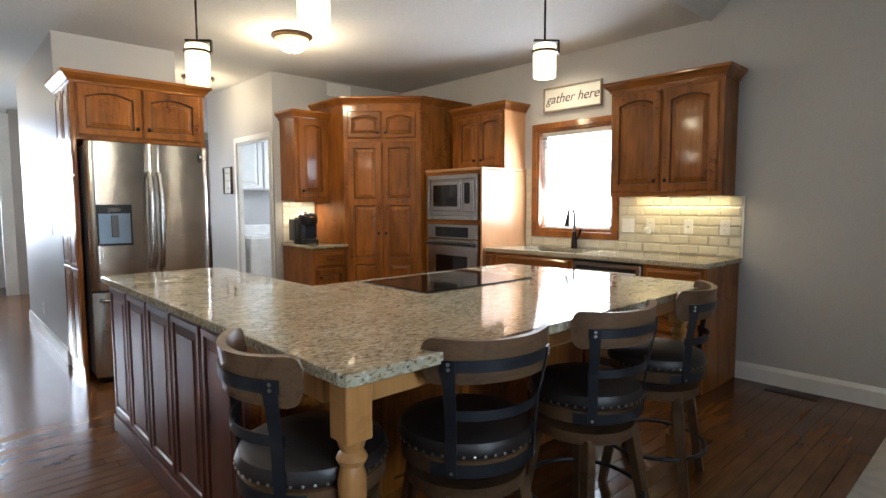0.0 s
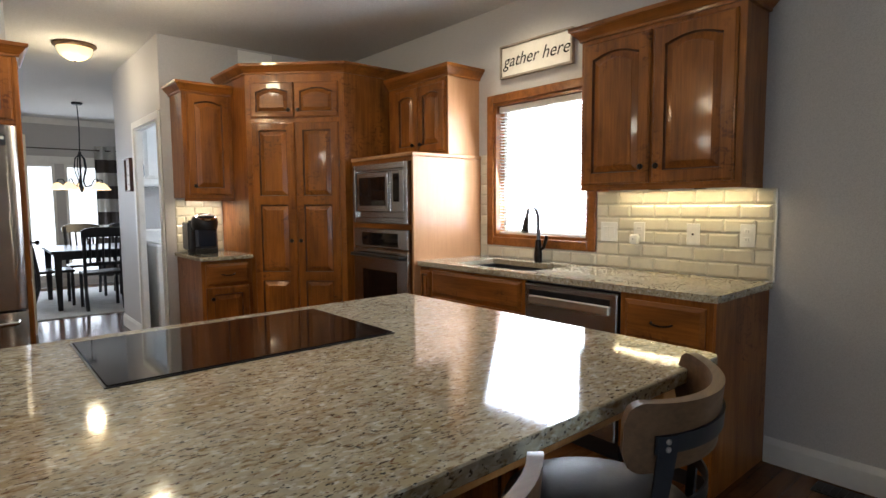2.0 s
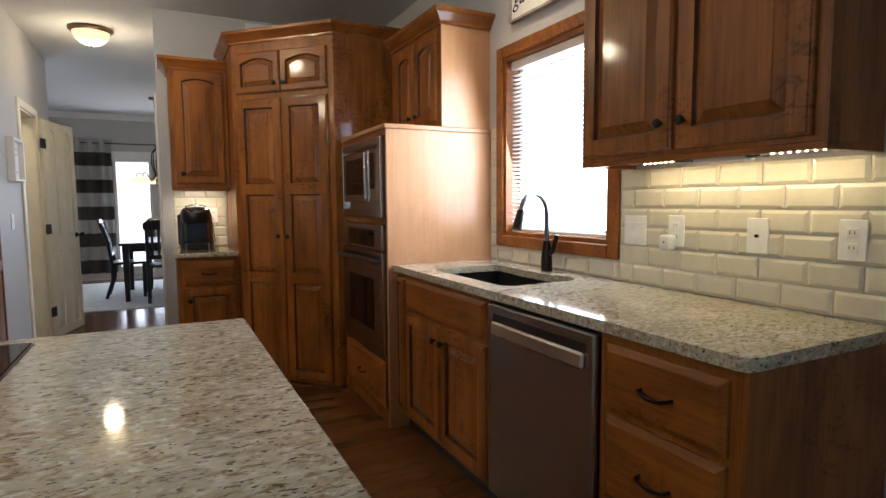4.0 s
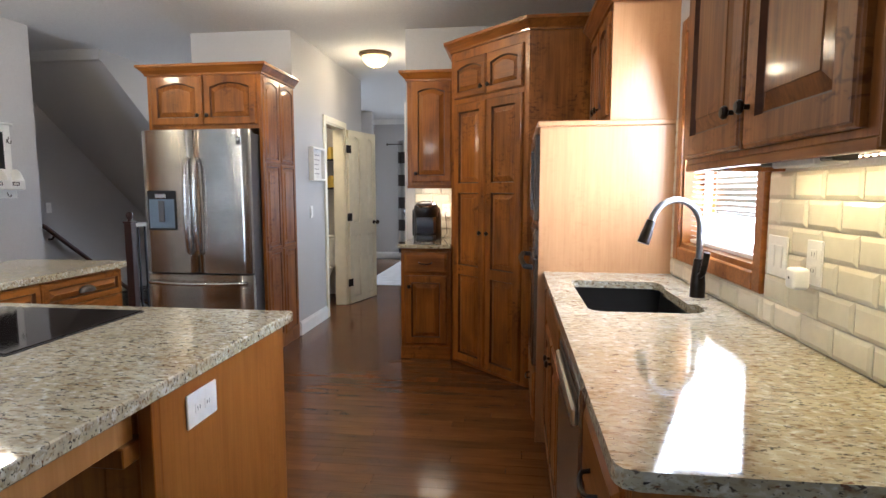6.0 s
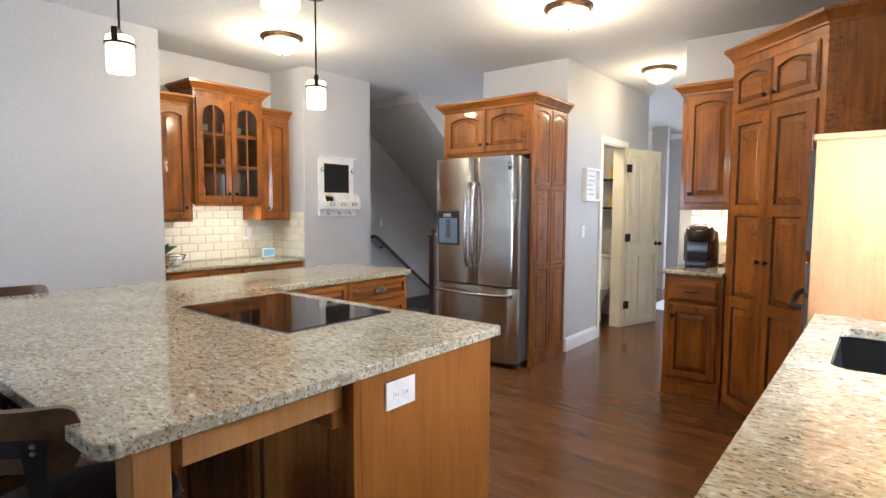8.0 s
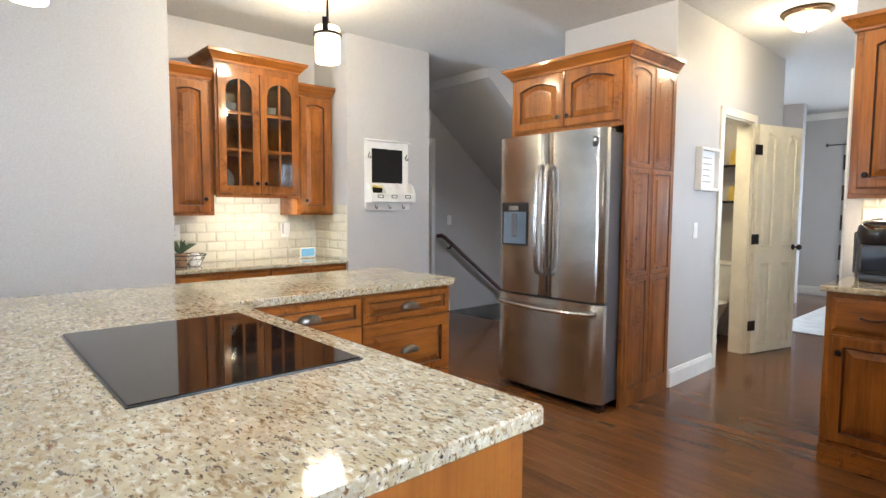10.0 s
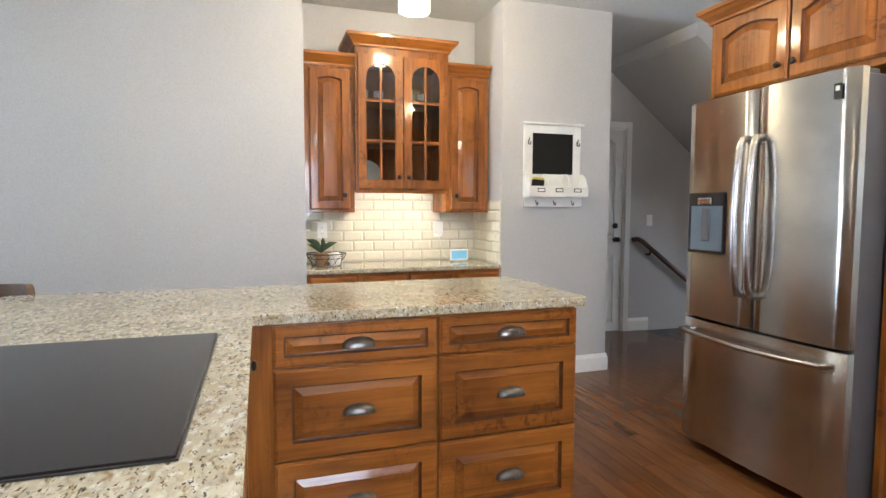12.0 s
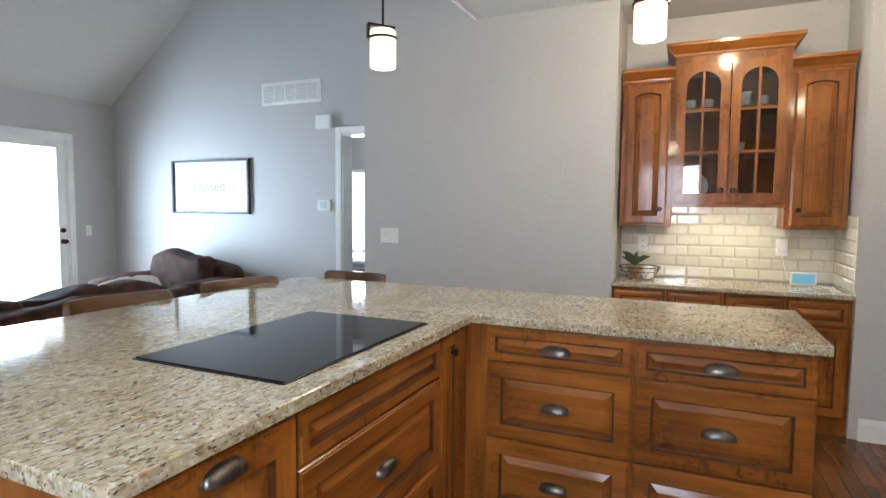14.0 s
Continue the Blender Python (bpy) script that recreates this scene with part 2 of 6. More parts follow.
LEATHER = material("dark_leather", (0.020, 0.014, 0.014), 0.42, dark=(0.011, 0.008, 0.008), scale=(14, 14, 14), bump=0.25, fine=14)
OAKG = timber("grey_brown_oak", (0.165, 0.090, 0.046), (0.045, 0.024, 0.013), 0, 0.42, 0.1, 0.3, 0.08)
IRON = material("black_iron", (0.016, 0.019, 0.026), 0.42, 0.3, dark=(0.010, 0.012, 0.018), scale=(20, 20, 20))
NICKEL = material("nail_head", (0.40, 0.37, 0.33), 0.3, 1.0)
PANE = glass("window_glass")
CABGLASS = glass("cabinet_glass", (0.9, 0.93, 0.92))
OUTSINK = glowing("bright_sink_daylight", (0.95, 0.98, 1.0), 11.0)
OUT = glowing("bright_daylight", (0.93, 0.97, 1.0), 5.0)
LED = glowing("lit_led", (1.0, 0.85, 0.58), 60)
SHADE = glowing("lit_opal_glass", (1.0, 0.82, 0.52), 1.9)
DOME = glowing("lit_alabaster_glass", (1.0, 0.80, 0.46), 1.35)
BRASS = material("aged_bronze_rim", (0.22, 0.14, 0.075), 0.4, 0.8, dark=(0.13, 0.08, 0.045), scale=(20, 20, 20))

GLAZE = material("dark_groove_glaze", (0.120, 0.036, 0.007), 0.45, dark=(0.060, 0.017, 0.004), scale=(20, 20, 20))
GLAZED = {WOOD: GLAZE, WOODH: GLAZE, CHERRY: CHERRY, TRIM: TRIM}

# ---- mesh helpers ----


def part(name, bm, mat, parent=None, label="", smooth=False):
    """Links a bmesh as one mesh object, under parent."""
    me = bpy.data.meshes.new(name)
    bmesh.ops.recalc_face_normals(bm, faces=bm.faces)
    bm.to_mesh(me)
    bm.free()
    me.materials.append(mat)
    if mat in GLAZED and any(p.material_index for p in me.polygons):
        me.materials.append(GLAZED[mat])
    if smooth:
        me.polygons.foreach_set("use_smooth", [True] * len(me.polygons))
        me.set_sharp_from_angle(angle=radians(40))
    ob = new(name, me)
    ob.parent = parent
    return tagged(ob, label)


def thing(name, at=None, label="", category="", group="", kind=""):
    ob = new(name)
    ob.matrix_world = at or Matrix()
    ob.empty_display_size = 0.05
    return tagged(ob, label, category, group, kind)


def box(x0, x1, y0, y1, z0, z1, bevel=0.0, bm=None, seg=1):
    bm = bm or bmesh.new()
    r = bmesh.ops.create_cube(bm, size=1.0, matrix=Matrix.LocRotScale(((x0 + x1) / 2, (y0 + y1) / 2, (z0 + z1) / 2), None, (abs(x1 - x0), abs(y1 - y0), abs(z1 - z0))))
    if bevel:
        edges = {e for v in r["verts"] for e in v.link_edges}
        bmesh.ops.bevel(bm, geom=list(edges), offset=bevel, segments=seg, affect="EDGES", profile=0.5)
    return bm


def lathe(profile, n=24, bm=None, at=(0, 0, 0)):
    """Turns (radius, height) pairs round the z axis; closed at ends of radius 0."""
    bm = bm or bmesh.new()
    rings = []
    for r, z in profile:
        if r < 1e-6:
            rings.append([bm.verts.new((at[0], at[1], at[2] + z))])
        else:
            rings.append([bm.verts.new((at[0] + r * math.cos(2 * math.pi * k / n), at[1] + r * math.sin(2 * math.pi * k / n), at[2] + z)) for k in range(n)])
    for a, c in zip(rings, rings[1:]):
        for k in range(n):
            j = (k + 1) % n
            q = [a[k % len(a)], a[j % len(a)], c[j % len(c)], c[k % len(c)]]
            q = list(dict.fromkeys(q))
            if len(q) > 2:
                bm.faces.new(q)
    for ring in (rings[0], rings[-1]):
        if len(ring) > 2:
            bm.faces.new(ring)
    return bm


def tube(points, r, n=8, bm=None, taper=None):
    """A round bar along points."""
    bm = bm or bmesh.new()
    pts = [Vector(p) for p in points]
    rings = []
    s = None
    for i, p in enumerate(pts):
        d = (pts[min(i + 1, len(pts) - 1)] - pts[max(i - 1, 0)]).normalized()
        if s is None:
            s = d.cross(Vector((0, 0, 1)))
            s = s if s.length > 1e-3 else d.cross(Vector((0, 1, 0)))
        s = (s - d * s.dot(d)).normalized()
        u = s.cross(d).normalized()
        rr = r if taper is None else r * (1 + (taper - 1) * i / (len(pts) - 1))
        rings.append([bm.verts.new(p + rr * (math.cos(2 * math.pi * k / n) * s + math.sin(2 * math.pi * k / n) * u)) for k in range(n)])
    for a, c in zip(rings, rings[1:]):
        for k in range(n):
            bm.faces.new((a[k], a[(k + 1) % n], c[(k + 1) % n], c[k]))
    bm.faces.new(rings[0])
    bm.faces.new(rings[-1][::-1])
    return bm


def prism(poly, z0, z1, bevel=0.0, bm=None, seg=2):
    """Extrudes a plan polygon; its edges can be eased."""
    bm = bm or bmesh.new()
    low = [bm.verts.new((x, y, z0)) for x, y in poly]
    f = bm.faces.new(low)
    r = bmesh.ops.extrude_face_region(bm, geom=[f])
    vs = [v for v in r["geom"] if isinstance(v, bmesh.types.BMVert)]
    for v in vs:
        v.co.z = z1
    if bevel:
        edges = [e for e in bm.edges if abs(e.verts[0].co.z - e.verts[1].co.z) < 1e-6]
        bmesh.ops.bevel(bm, geom=edges, offset=bevel, segments=seg, affect="EDGES", profile=0.5)
    return bm


def sweep(path, profile, z0, bm=None):
    """A moulding: profile of (out, up) along an open plan path, mitred; out is to the right of the way."""
    bm = bm or bmesh.new()
    pts = [Vector(p) for p in path]
    rings = []
    for i, p in enumerate(pts):
        a = (p - pts[i - 1]).normalized() if i else None
        c = (pts[i + 1] - p).normalized() if i < len(pts) - 1 else None
        a, c = a or c, c or a
        na, nc = Vector((a.y, -a.x)), Vector((c.y, -c.x))
        m = na + nc
        m = m / max(m.dot(na), 1e-3)
        rings.append([bm.verts.new((p.x + m.x * o, p.y + m.y * o, z0 + u)) for o, u in profile])
    k = len(profile)
    for a, c in zip(rings, rings[1:]):
        for j in range(k):
            bm.faces.new((a[j], a[(j + 1) % k], c[(j + 1) % k], c[j]))
    bm.faces.new(rings[0])
    bm.faces.new(rings[-1][::-1])
    return bm


def panel_rings(w, h, border, arch, d, top=None, foot=None, span=0.92, bow=1.0):
    """The outline of a door's panel at inset d, as points (x, z); arch is the rise of its head."""
    x0, x1, z0 = border + d, w - border - d, (foot or border) + d
    zs = h - (top or border) - d - arch
    n = 14
    pts = [(x0, z0), (x1, z0), (x1, zs)]
    if arch:
        for k in range(1, n):
            u = abs(2 * k / n - 1)
            hump = max(0.0, 1 - (u / span) ** 2) ** bow
            pts.append((x1 + (x0 - x1) * k / n, zs + arch * hump))
    pts.append((x0, zs))
    return pts


def door_mesh(w, h, arch=0.0, border=0.055, thick=0.02, panels=None, bm=None, ox=0.0, oz=0.0, rail=None, leaf=False, relief=1.15):
    """A raised-panel door with its front at y = -thick, its foot at z = oz and a routed outer edge. panels: (foot, head, arch) of stacked panels, with rails of their own width."""
    bm = bm or bmesh.new()

    def ring(pts, y):
        return [bm.verts.new((ox + x, y, oz + z)) for x, z in pts]

    def bridge(a, c):
        for k in range(len(a)):
            bm.faces.new((a[k], a[(k + 1) % len(a)], c[(k + 1) % len(c)], c[k]))

    arch = min(arch, (0.26 if leaf else 0.105) * (w - 2 * border))
    spans = panels or [(0.0, h, arch)]
    for lo, hi, ar in spans:
        hh = hi - lo
        foot = rail if rail and lo > 0 else border
        top = rail if rail and hi < h else border
        ar = min(ar, 0.26 * (w - 2 * border))

        def inset(d, y):
            return ring([(x, z + lo) for x, z in panel_rings(w, hh, border, ar, d, top, foot)], y)
        base = panel_rings(w, hh, border, ar, 0.0, top, foot)
        outer = []
        for i, (x, z) in enumerate(base):
            if i < 2:
                outer.append((0.0 if i == 0 else w, 0.0))
            elif i == 2:
                outer.append((w, hh))
            elif i == len(base) - 1:
                outer.append((0.0, hh))
            else:
                outer.append((w * (x - border) / (w - 2 * border), hh))

        def edge(e, y):
            return ring([(min(max(x, e), w - e), lo + min(max(z, e if lo == 0 else 0), hh - (e if hi == h else 0))) for x, z in outer], y)
        steps_in = [edge(0.0, -thick)] if leaf else [edge(0.0, 0.0), edge(0.0, -thick + 0.008), edge(0.003, -thick + 0.0045), edge(0.007, -thick + 0.004), edge(0.0095, -thick)]
        if not leaf:
            bm.faces.new(steps_in[0][::-1])
        for a, c in zip(steps_in, steps_in[1:]):
            bridge(a, c)
        wide = min(0.040 if hh > 0.36 else 0.032, 0.13 * w)
        deep = min(0.013 * relief, thick - 0.002)
        r3, r4, r5 = inset(0.0, -thick), inset(0.004, -thick + deep - 0.001), inset(0.008, -thick + deep)
        r6, r7 = inset(wide, -thick + 0.0035), inset(wide + 0.0015, -thick + 0.0005)
        bridge(steps_in[-1], r3)
        bridge(r5, r6)
        bridge(r6, r7)
        glazed = len(bm.faces)
        bridge(r3, r4)
        bridge(r4, r5)
        bm.faces.ensure_lookup_table()
        for k in range(glazed, len(bm.faces)):
            bm.faces[k].material_index = 0 if leaf else 1
        bm.faces.new(r7)
    if panels:
        bmesh.ops.remove_doubles(bm, verts=bm.verts, dist=1e-5)
    return bm


def knob(parent, x, z, y=-0.02):
    bm = lathe([(0.0, 0.0), (0.006, 0.0), (0.006, 0.012), (0.015, 0.016), (0.016, 0.022), (0.011, 0.028), (0.0, 0.029)], 14)
    bmesh.ops.rotate(bm, verts=bm.verts, cent=(0, 0, 0), matrix=Matrix.Rotation(radians(90), 3, "X"))
    bmesh.ops.translate(bm, verts=bm.verts, vec=(x, y, z))
    return part("knob", bm, BRONZE, parent, "small dark bronze knob", True)


def cup_pull(parent, x, z, y=-0.02):
    """A half-moon bin pull."""
    bm = bmesh.new()
    rings = []
    turns = [math.pi * k / 12 for k in range(13)]
    for i in range(7):
        a = math.pi / 2 * i / 6
        row = []
        for t in turns:
            out = max(0.0, math.sin(t))
            row.append(bm.verts.new((x + 0.056 * math.cos(t), y - 0.027 * math.sin(a) * out ** 0.6, z + 0.034 * math.cos(a) * out ** 0.7 - 0.014)))
        rings.append(row)
    for a, c in zip(rings, rings[1:]):
        for k in range(12):
            bm.faces.new((a[k], a[k + 1], c[k + 1], c[k]))
    bmesh.ops.remove_doubles(bm, verts=bm.verts, dist=1e-5)
    bmesh.ops.solidify(bm, geom=bm.faces[:], thickness=0.002)
    return part("cup_pull", bm, PEWTER, parent, "half-moon antique pewter cup pull", True)


def bar_pull(parent, x, z, y=-0.02):
    pts = [(x - 0.05, y, z), (x - 0.046, y - 0.018, z - 0.002), (x - 0.03, y - 0.024, z - 0.006), (x, y - 0.026, z - 0.009), (x + 0.03, y - 0.024, z - 0.006), (x + 0.046, y - 0.018, z - 0.002), (x + 0.05, y, z)]
    return part("bar_pull", tube(pts, 0.005, 8), BRONZE, parent, "bowed dark bronze bar pull", True)


CROWN = [(0.0, 0.0), (0.012, 0.0), (0.014, 0.014), (0.022, 0.022), (0.048, 0.052), (0.058, 0.058), (0.060, 0.078), (0.0, 0.078)]
BASEB = [(0.0, 0.0), (0.016, 0.0), (0.016, 0.10), (0.010, 0.118), (0.007, 0.13), (0.0, 0.13)]
CASING = 0.065


def door_on(parent, x, z, w, h, arch=0.0, knob_at=None, name="door", mat=None, panels=None, border=0.055, pull=None, y=0.0, rail=None):
    """A door or drawer front as part of a cabinet, with its knob or pull."""
    flat = h < 0.36
    bm = door_mesh(w, h, arch, border, panels=panels, rail=rail)
    ob = part(name, bm, mat or (WOODH if flat else WOOD), parent)
    ob.location = (x, y, z)
    if knob_at:
        knob(ob, *knob_at)
    if pull:
        pull(ob, w / 2, h / 2)
    return ob


def slab_front(parent, x, z, w, h, pull=None, name="drawer_front"):
    """A plain drawer front with broad bevelled edges."""
    bm = bmesh.new()
    rings = []
    for e, y in ((0.0, 0.0), (0.0, -0.009), (0.005, -0.012), (0.018, -0.0185), (0.0195, -0.020)):
        rings.append([bm.verts.new(p) for p in ((e, y, e), (w - e, y, e), (w - e, y, h - e), (e, y, h - e))])
    for a, c in zip(rings, rings[1:]):
        for k in range(4):
            bm.faces.new((a[k], a[(k + 1) % 4], c[(k + 1) % 4], c[k]))
    bm.faces.new(rings[0][::-1])
    bm.faces.new(rings[-1])
    ob = part(name, bm, WOODH, parent)
    ob.location = (x, 0, z)
    if pull:
        pull(ob, w / 2, h / 2)
    return ob


# ---- structure ----
XE, XW, YN, H = 5.775, 0.887, 6.41, 2.72
RIDGE_Y, RIDGE_Z = 0.56, 4.44


def setting(name, bm, mat, label, category="wall"):
    return tagged(part(name, bm, mat), label, category, kind="structure")


def slabs(name, boxes, mat=None, label="greige painted plaster wall", category="wall"):
    bm = bmesh.new()
    for b in boxes:
        box(*b, bm=bm)
    return setting(name, bm, mat or WALL, label, category)


# the floor under the planks, with the stairwell left open
slabs("floor", [(-3.2, 6.2, -2.5, 6.95, -0.25, -0.012), (0.93, 6.2, 6.95, 12.5, -0.25, -0.012), (-3.2, -0.23, 6.95, 12.5, -0.25, -0.012), (-0.23, 0.93, 9.9, 12.5, -0.25, -0.012)], GAP, "dark walnut-stained strip wood floor", "floor")


def gable(name, x0, x1, holes, y0, y1, label):
    """An end wall under the vault, along y, with rectangular holes (y0, y1, z0, z1)."""
    bm = bmesh.new()
    ys = sorted({y0, y1, *[h[0] for h in holes], *[h[1] for h in holes]})
    for a, c in zip(ys, ys[1:]):
        cut = [h for h in holes if h[0] <= a + 1e-6 and h[1] >= c - 1e-6]
        z = -0.012
        for h in sorted(cut, key=lambda q: q[2]):
            if h[2] > z:
                box(x0, x1, a, c, z, h[2], bm=bm)
            z = h[3]
        box(x0, x1, a, c, z, H, bm=bm)
    lo, hi = max(y0, -2.07), min(y1, 2.62)
    if hi > lo:
        pts = [(lo, H), (lo, max(H, 2.5 + 0.738 * (lo + 2.07))), (RIDGE_Y, RIDGE_Z), (hi, max(H, RIDGE_Z - 0.835 * (hi - RIDGE_Y))), (hi, H)]
        pts = [p for p in pts if lo - 1e-6 <= p[0] <= hi + 1e-6]
        a = [bm.verts.new((x0, y, z)) for y, z in pts]
        c = [bm.verts.new((x1, y, z)) for y, z in pts]
        bm.faces.new(a)
        bm.faces.new(c[::-1])
        for k in range(len(pts)):
            bm.faces.new((a[k], a[(k + 1) % len(pts)], c[(k + 1) % len(pts)], c[k]))
    return setting(name, bm, WALL, label)


gable("wall_east", XE, XE + 0.15, [(3.425, 4.255, 1.065, 2.04)], -2.2, 8.55, "tall greige painted wall with a window over the sink")
gable("wall_west_living", 0.21, 0.36, [(1.11, 1.87, -0.012, 2.03)], -2.2, 2.62, "greige painted gable wall with a bedroom doorway")
slabs("wall_south", [(0.2, 0.9, -2.2, -2.07, -0.012, 2.55), (2.75, 6.0, -2.2, -2.07, -0.012, 2.55), (0.9, 2.75, -2.2, -2.07, 2.05, 2.55)])
slabs("wall_west", [(0.737, XW, 1.685, 3.642, -0.012, 3.6), (0.22, XW, 5.012, 5.905, -0.012, H), (0.20, 0.35, 3.642, 5.012, -0.012, H), (0.36, 0.737, 1.95, 2.1, -0.012, H), (0.35, 0.737, 3.50, 3.642, -0.012, H)], label="greige painted wall with a cabinet niche")
slabs("wall_west_upper", [(0.21, 0.36, 2.62, 3.5, -0.012, H)])
slabs("wall_mudroom", [(-0.38, -0.23, 6.88, 9.9, -2.4, H), (-0.38, -0.23, 5.6, 6.03, -0.012, H), (-0.38, -0.23, 6.03, 6.88, 2.06, H), (-0.38, 0.22, 5.6, 5.75, -0.012, H), (-0.38, 0.93, 9.9, 10.05, -2.4, H), (0.93, 1.03, 6.9, 9.9, -2.4, -0.012)], label="greige painted wall beside the basement stairs")
slabs("wall_north", [(4.09, XE, YN, YN + 0.12, -0.012, H)])
slabs("wall_hall_east", [(4.04, 4.09, YN, 6.50, -0.012, H), (4.04, 4.09, 7.34, 8.25, -0.012, H), (4.04, 4.09, 6.50, 7.34, 2.04, H)], label="greige painted hall wall with a laundry doorway")
slabs("wall_hall_west", [(2.93, 3.05, 6.34, 7.13, -0.012, H), (2.93, 3.05, 7.76, 8.40, -0.012, H), (2.93, 3.05, 7.13, 7.76, 2.04, H)], label="greige painted hall wall with the powder room doorway")
slabs("wall_behind_fridge", [(2.12, 3.05, 6.30, 6.34, -0.012, H)])
slabs("wall_entry_side", [(2.12, 2.24, 6.34, 8.70, -0.012, H)])
slabs("wall_powder_end", [(2.24, 3.05, 8.40, 8.52, -0.012, H)])
slabs("wall_laundry", [(4.09, 5.9, 8.10, 8.25, -0.012, H), (5.6, 5.75, YN + 0.12, 8.10, -0.012, H)], label="grey painted laundry room wall")
slabs("wall_dining", [(1.7, 3.34, 12.3, 12.45, -0.012, H), (3.34, 4.62, 12.3, 12.45, 2.0, H), (4.62, 6.0, 12.3, 12.45, -0.012, H), (3.90, 4.03, 12.3, 12.45, -0.012, 2.0), (5.85, 6.0, 8.25, 12.3, -0.012, H), (2.24, 2.30, 8.7, 9.0, -0.012, H)], label="grey painted dining room wall with tall windows")
slabs("wall_entry", [(0.93, 1.05, 9.9, 11.6, -0.012, H), (0.93, 1.7, 12.3, 12.45, -0.012, H), (0.93, 1.0, 11.6, 12.3, -0.012, H)], label="greige painted entry wall")
slabs("wall_bedroom", [(-3.2, -3.05, -2.5, -1.2, -0.012, H), (-3.2, -3.05, -0.5, 4.0, -0.012, H), (-3.2, -3.05, -1.2, -0.5, -0.012, 0.66), (-3.2, -3.05, -1.2, -0.5, 1.92, H), (-3.2, 0.21, -2.5, -2.4, -0.012, H), (-3.2, 0.21, 3.85, 4.0, -0.012, H)], label="grey-blue bedroom wall")

bm = box(0.2, XE + 0.15, 2.62, 8.6, H, H + 0.12)
box(-0.4, 0.2, 5.6, 6.66, H, H + 0.12, bm=bm)
box(0.93, 0.2 - 0.6, 6.66, 12.5, H + 0.02, H + 0.14, bm=bm)
box(0.93, 6.0, 8.6, 12.5, H, H + 0.12, bm=bm)
setting("ceiling", bm, CEIL, "flat white painted ceiling with soft texture", "ceiling")
bm = bmesh.new()
for (ya, za), (yb, zb) in (((-2.25, 2.5 - 0.738 * 0.18), (RIDGE_Y, RIDGE_Z)), ((RIDGE_Y, RIDGE_Z), (2.64, 2.705))):
    v = [bm.verts.new(p) for p in ((0.15, ya, za), (6.0, ya, za), (6.0, yb, zb), (0.15, yb, zb))]
    u = [bm.verts.new(p.co + Vector((0, 0, 0.12))) for p in v]
    bm.faces.new(v)
    bm.faces.new(u[::-1])
    for k in range(4):
        bm.faces.new((v[k], v[(k + 1) % 4], u[(k + 1) % 4], u[k]))
setting("ceiling_vault", bm, CEIL, "white painted vaulted living room ceiling", "ceiling")
setting("ceiling_bedroom", box(-3.2, 0.21, -2.5, 4.0, H, H + 0.12), CEIL, "white bedroom ceiling", "ceiling")
# the boxed underside of the upper stairs
bm = bmesh.new()
prof = [(6.66, H + 0.02), (6.66, 2.615), (6.70, 2.60), (9.9, 0.14), (9.9, H + 0.02)]
a = [bm.verts.new((-0.23, y, z)) for y, z in prof]
c = [bm.verts.new((0.93, y, z)) for y, z in prof]
bm.faces.new(a)
bm.faces.new(c[::-1])
for k in range(5):
    bm.faces.new((a[k], a[(k + 1) % 5], c[(k + 1) % 5], c[k]))
setting("stair_soffit", bm, WALL, "sloping painted underside of a staircase", "soffit")


def steps():
    t = thing("staircase", pose(0, 0, 0), "carpeted steps leading down to the basement", "stairs", kind="structure")
    for k in range(9):
        z = -0.18 * (k + 1)
        y = 7.18 + 0.26 * k
        part("step", box(-0.225, 0.925, y, y + 0.28, z - 0.18, z, 0.012), CARPET, t)


CARPET = material("pale_carpet", (0.50, 0.47, 0.41), 0.95, scale=(12, 12, 12), bump=0.5, fine=40, dark=(0.42, 0.39, 0.34))
slabs("stair_landing", [(-0.23, 0.93, 6.95, 7.18, -0.25, -0.012)], GAP, "dark wood stair landing edge", "floor")
steps()


def baseboard(name, path):
    return setting(name, sweep(path, BASEB, 0.0), TRIM, "tall white painted baseboard", "baseboard")


baseboard("baseboard_east", [(XE, 2.36), (XE, -2.07)])
baseboard("baseboard_west", [(XW, 1.685), (XW, 3.64)])
baseboard("baseboard_niche_end", [(XW, 5.06), (XW, 5.905), (0.3, 5.905)])
baseboard("baseboard_living", [(0.36, -2.07), (0.36, 1.045)])
baseboard("baseboard_hall", [(3.05, 6.34), (3.05, 7.065)])
baseboard("baseboard_fridge", [(2.12, 8.7), (2.12, 6.30), (2.15, 6.30)])
baseboard("baseboard_hall_east", [(4.04, 8.25), (4.04, 7.41)])
baseboard("baseboard_mudroom", [(-0.23, 6.945), (-0.23, 7.2)])
baseboard("baseboard_dining", [(2.2, 12.3), (5.85, 12.3)])


def casing(name, plane, at, lo, hi, top, side, mat=None, depth=0.15, label="white painted door casing"):
    """Trim round a doorway in a wall across x (plane 'x') or y, on the face at 'at' that looks to side (+1, -1), with its jambs."""
    bm = bmesh.new()
    w, d = CASING, 0.018
    boxes = [(lo - w, lo, 0.0, top + w), (hi, hi + w, 0.0, top + w), (lo, hi, top, top + w)]
    for a, c, z0, z1 in boxes:
        u, v = sorted((at, at + side * d))
        box(*((u, v, a, c) if plane == "x" else (a, c, u, v)), z0, z1, 0.004, bm=bm)
    for a, c, z0, z1 in ((lo, lo + 0.015, 0, top - 0.015), (hi - 0.015, hi, 0, top - 0.015), (lo, hi, top - 0.015, top)):
        u, v = sorted((at + side * 0.002, at - side * (depth + 0.002)))
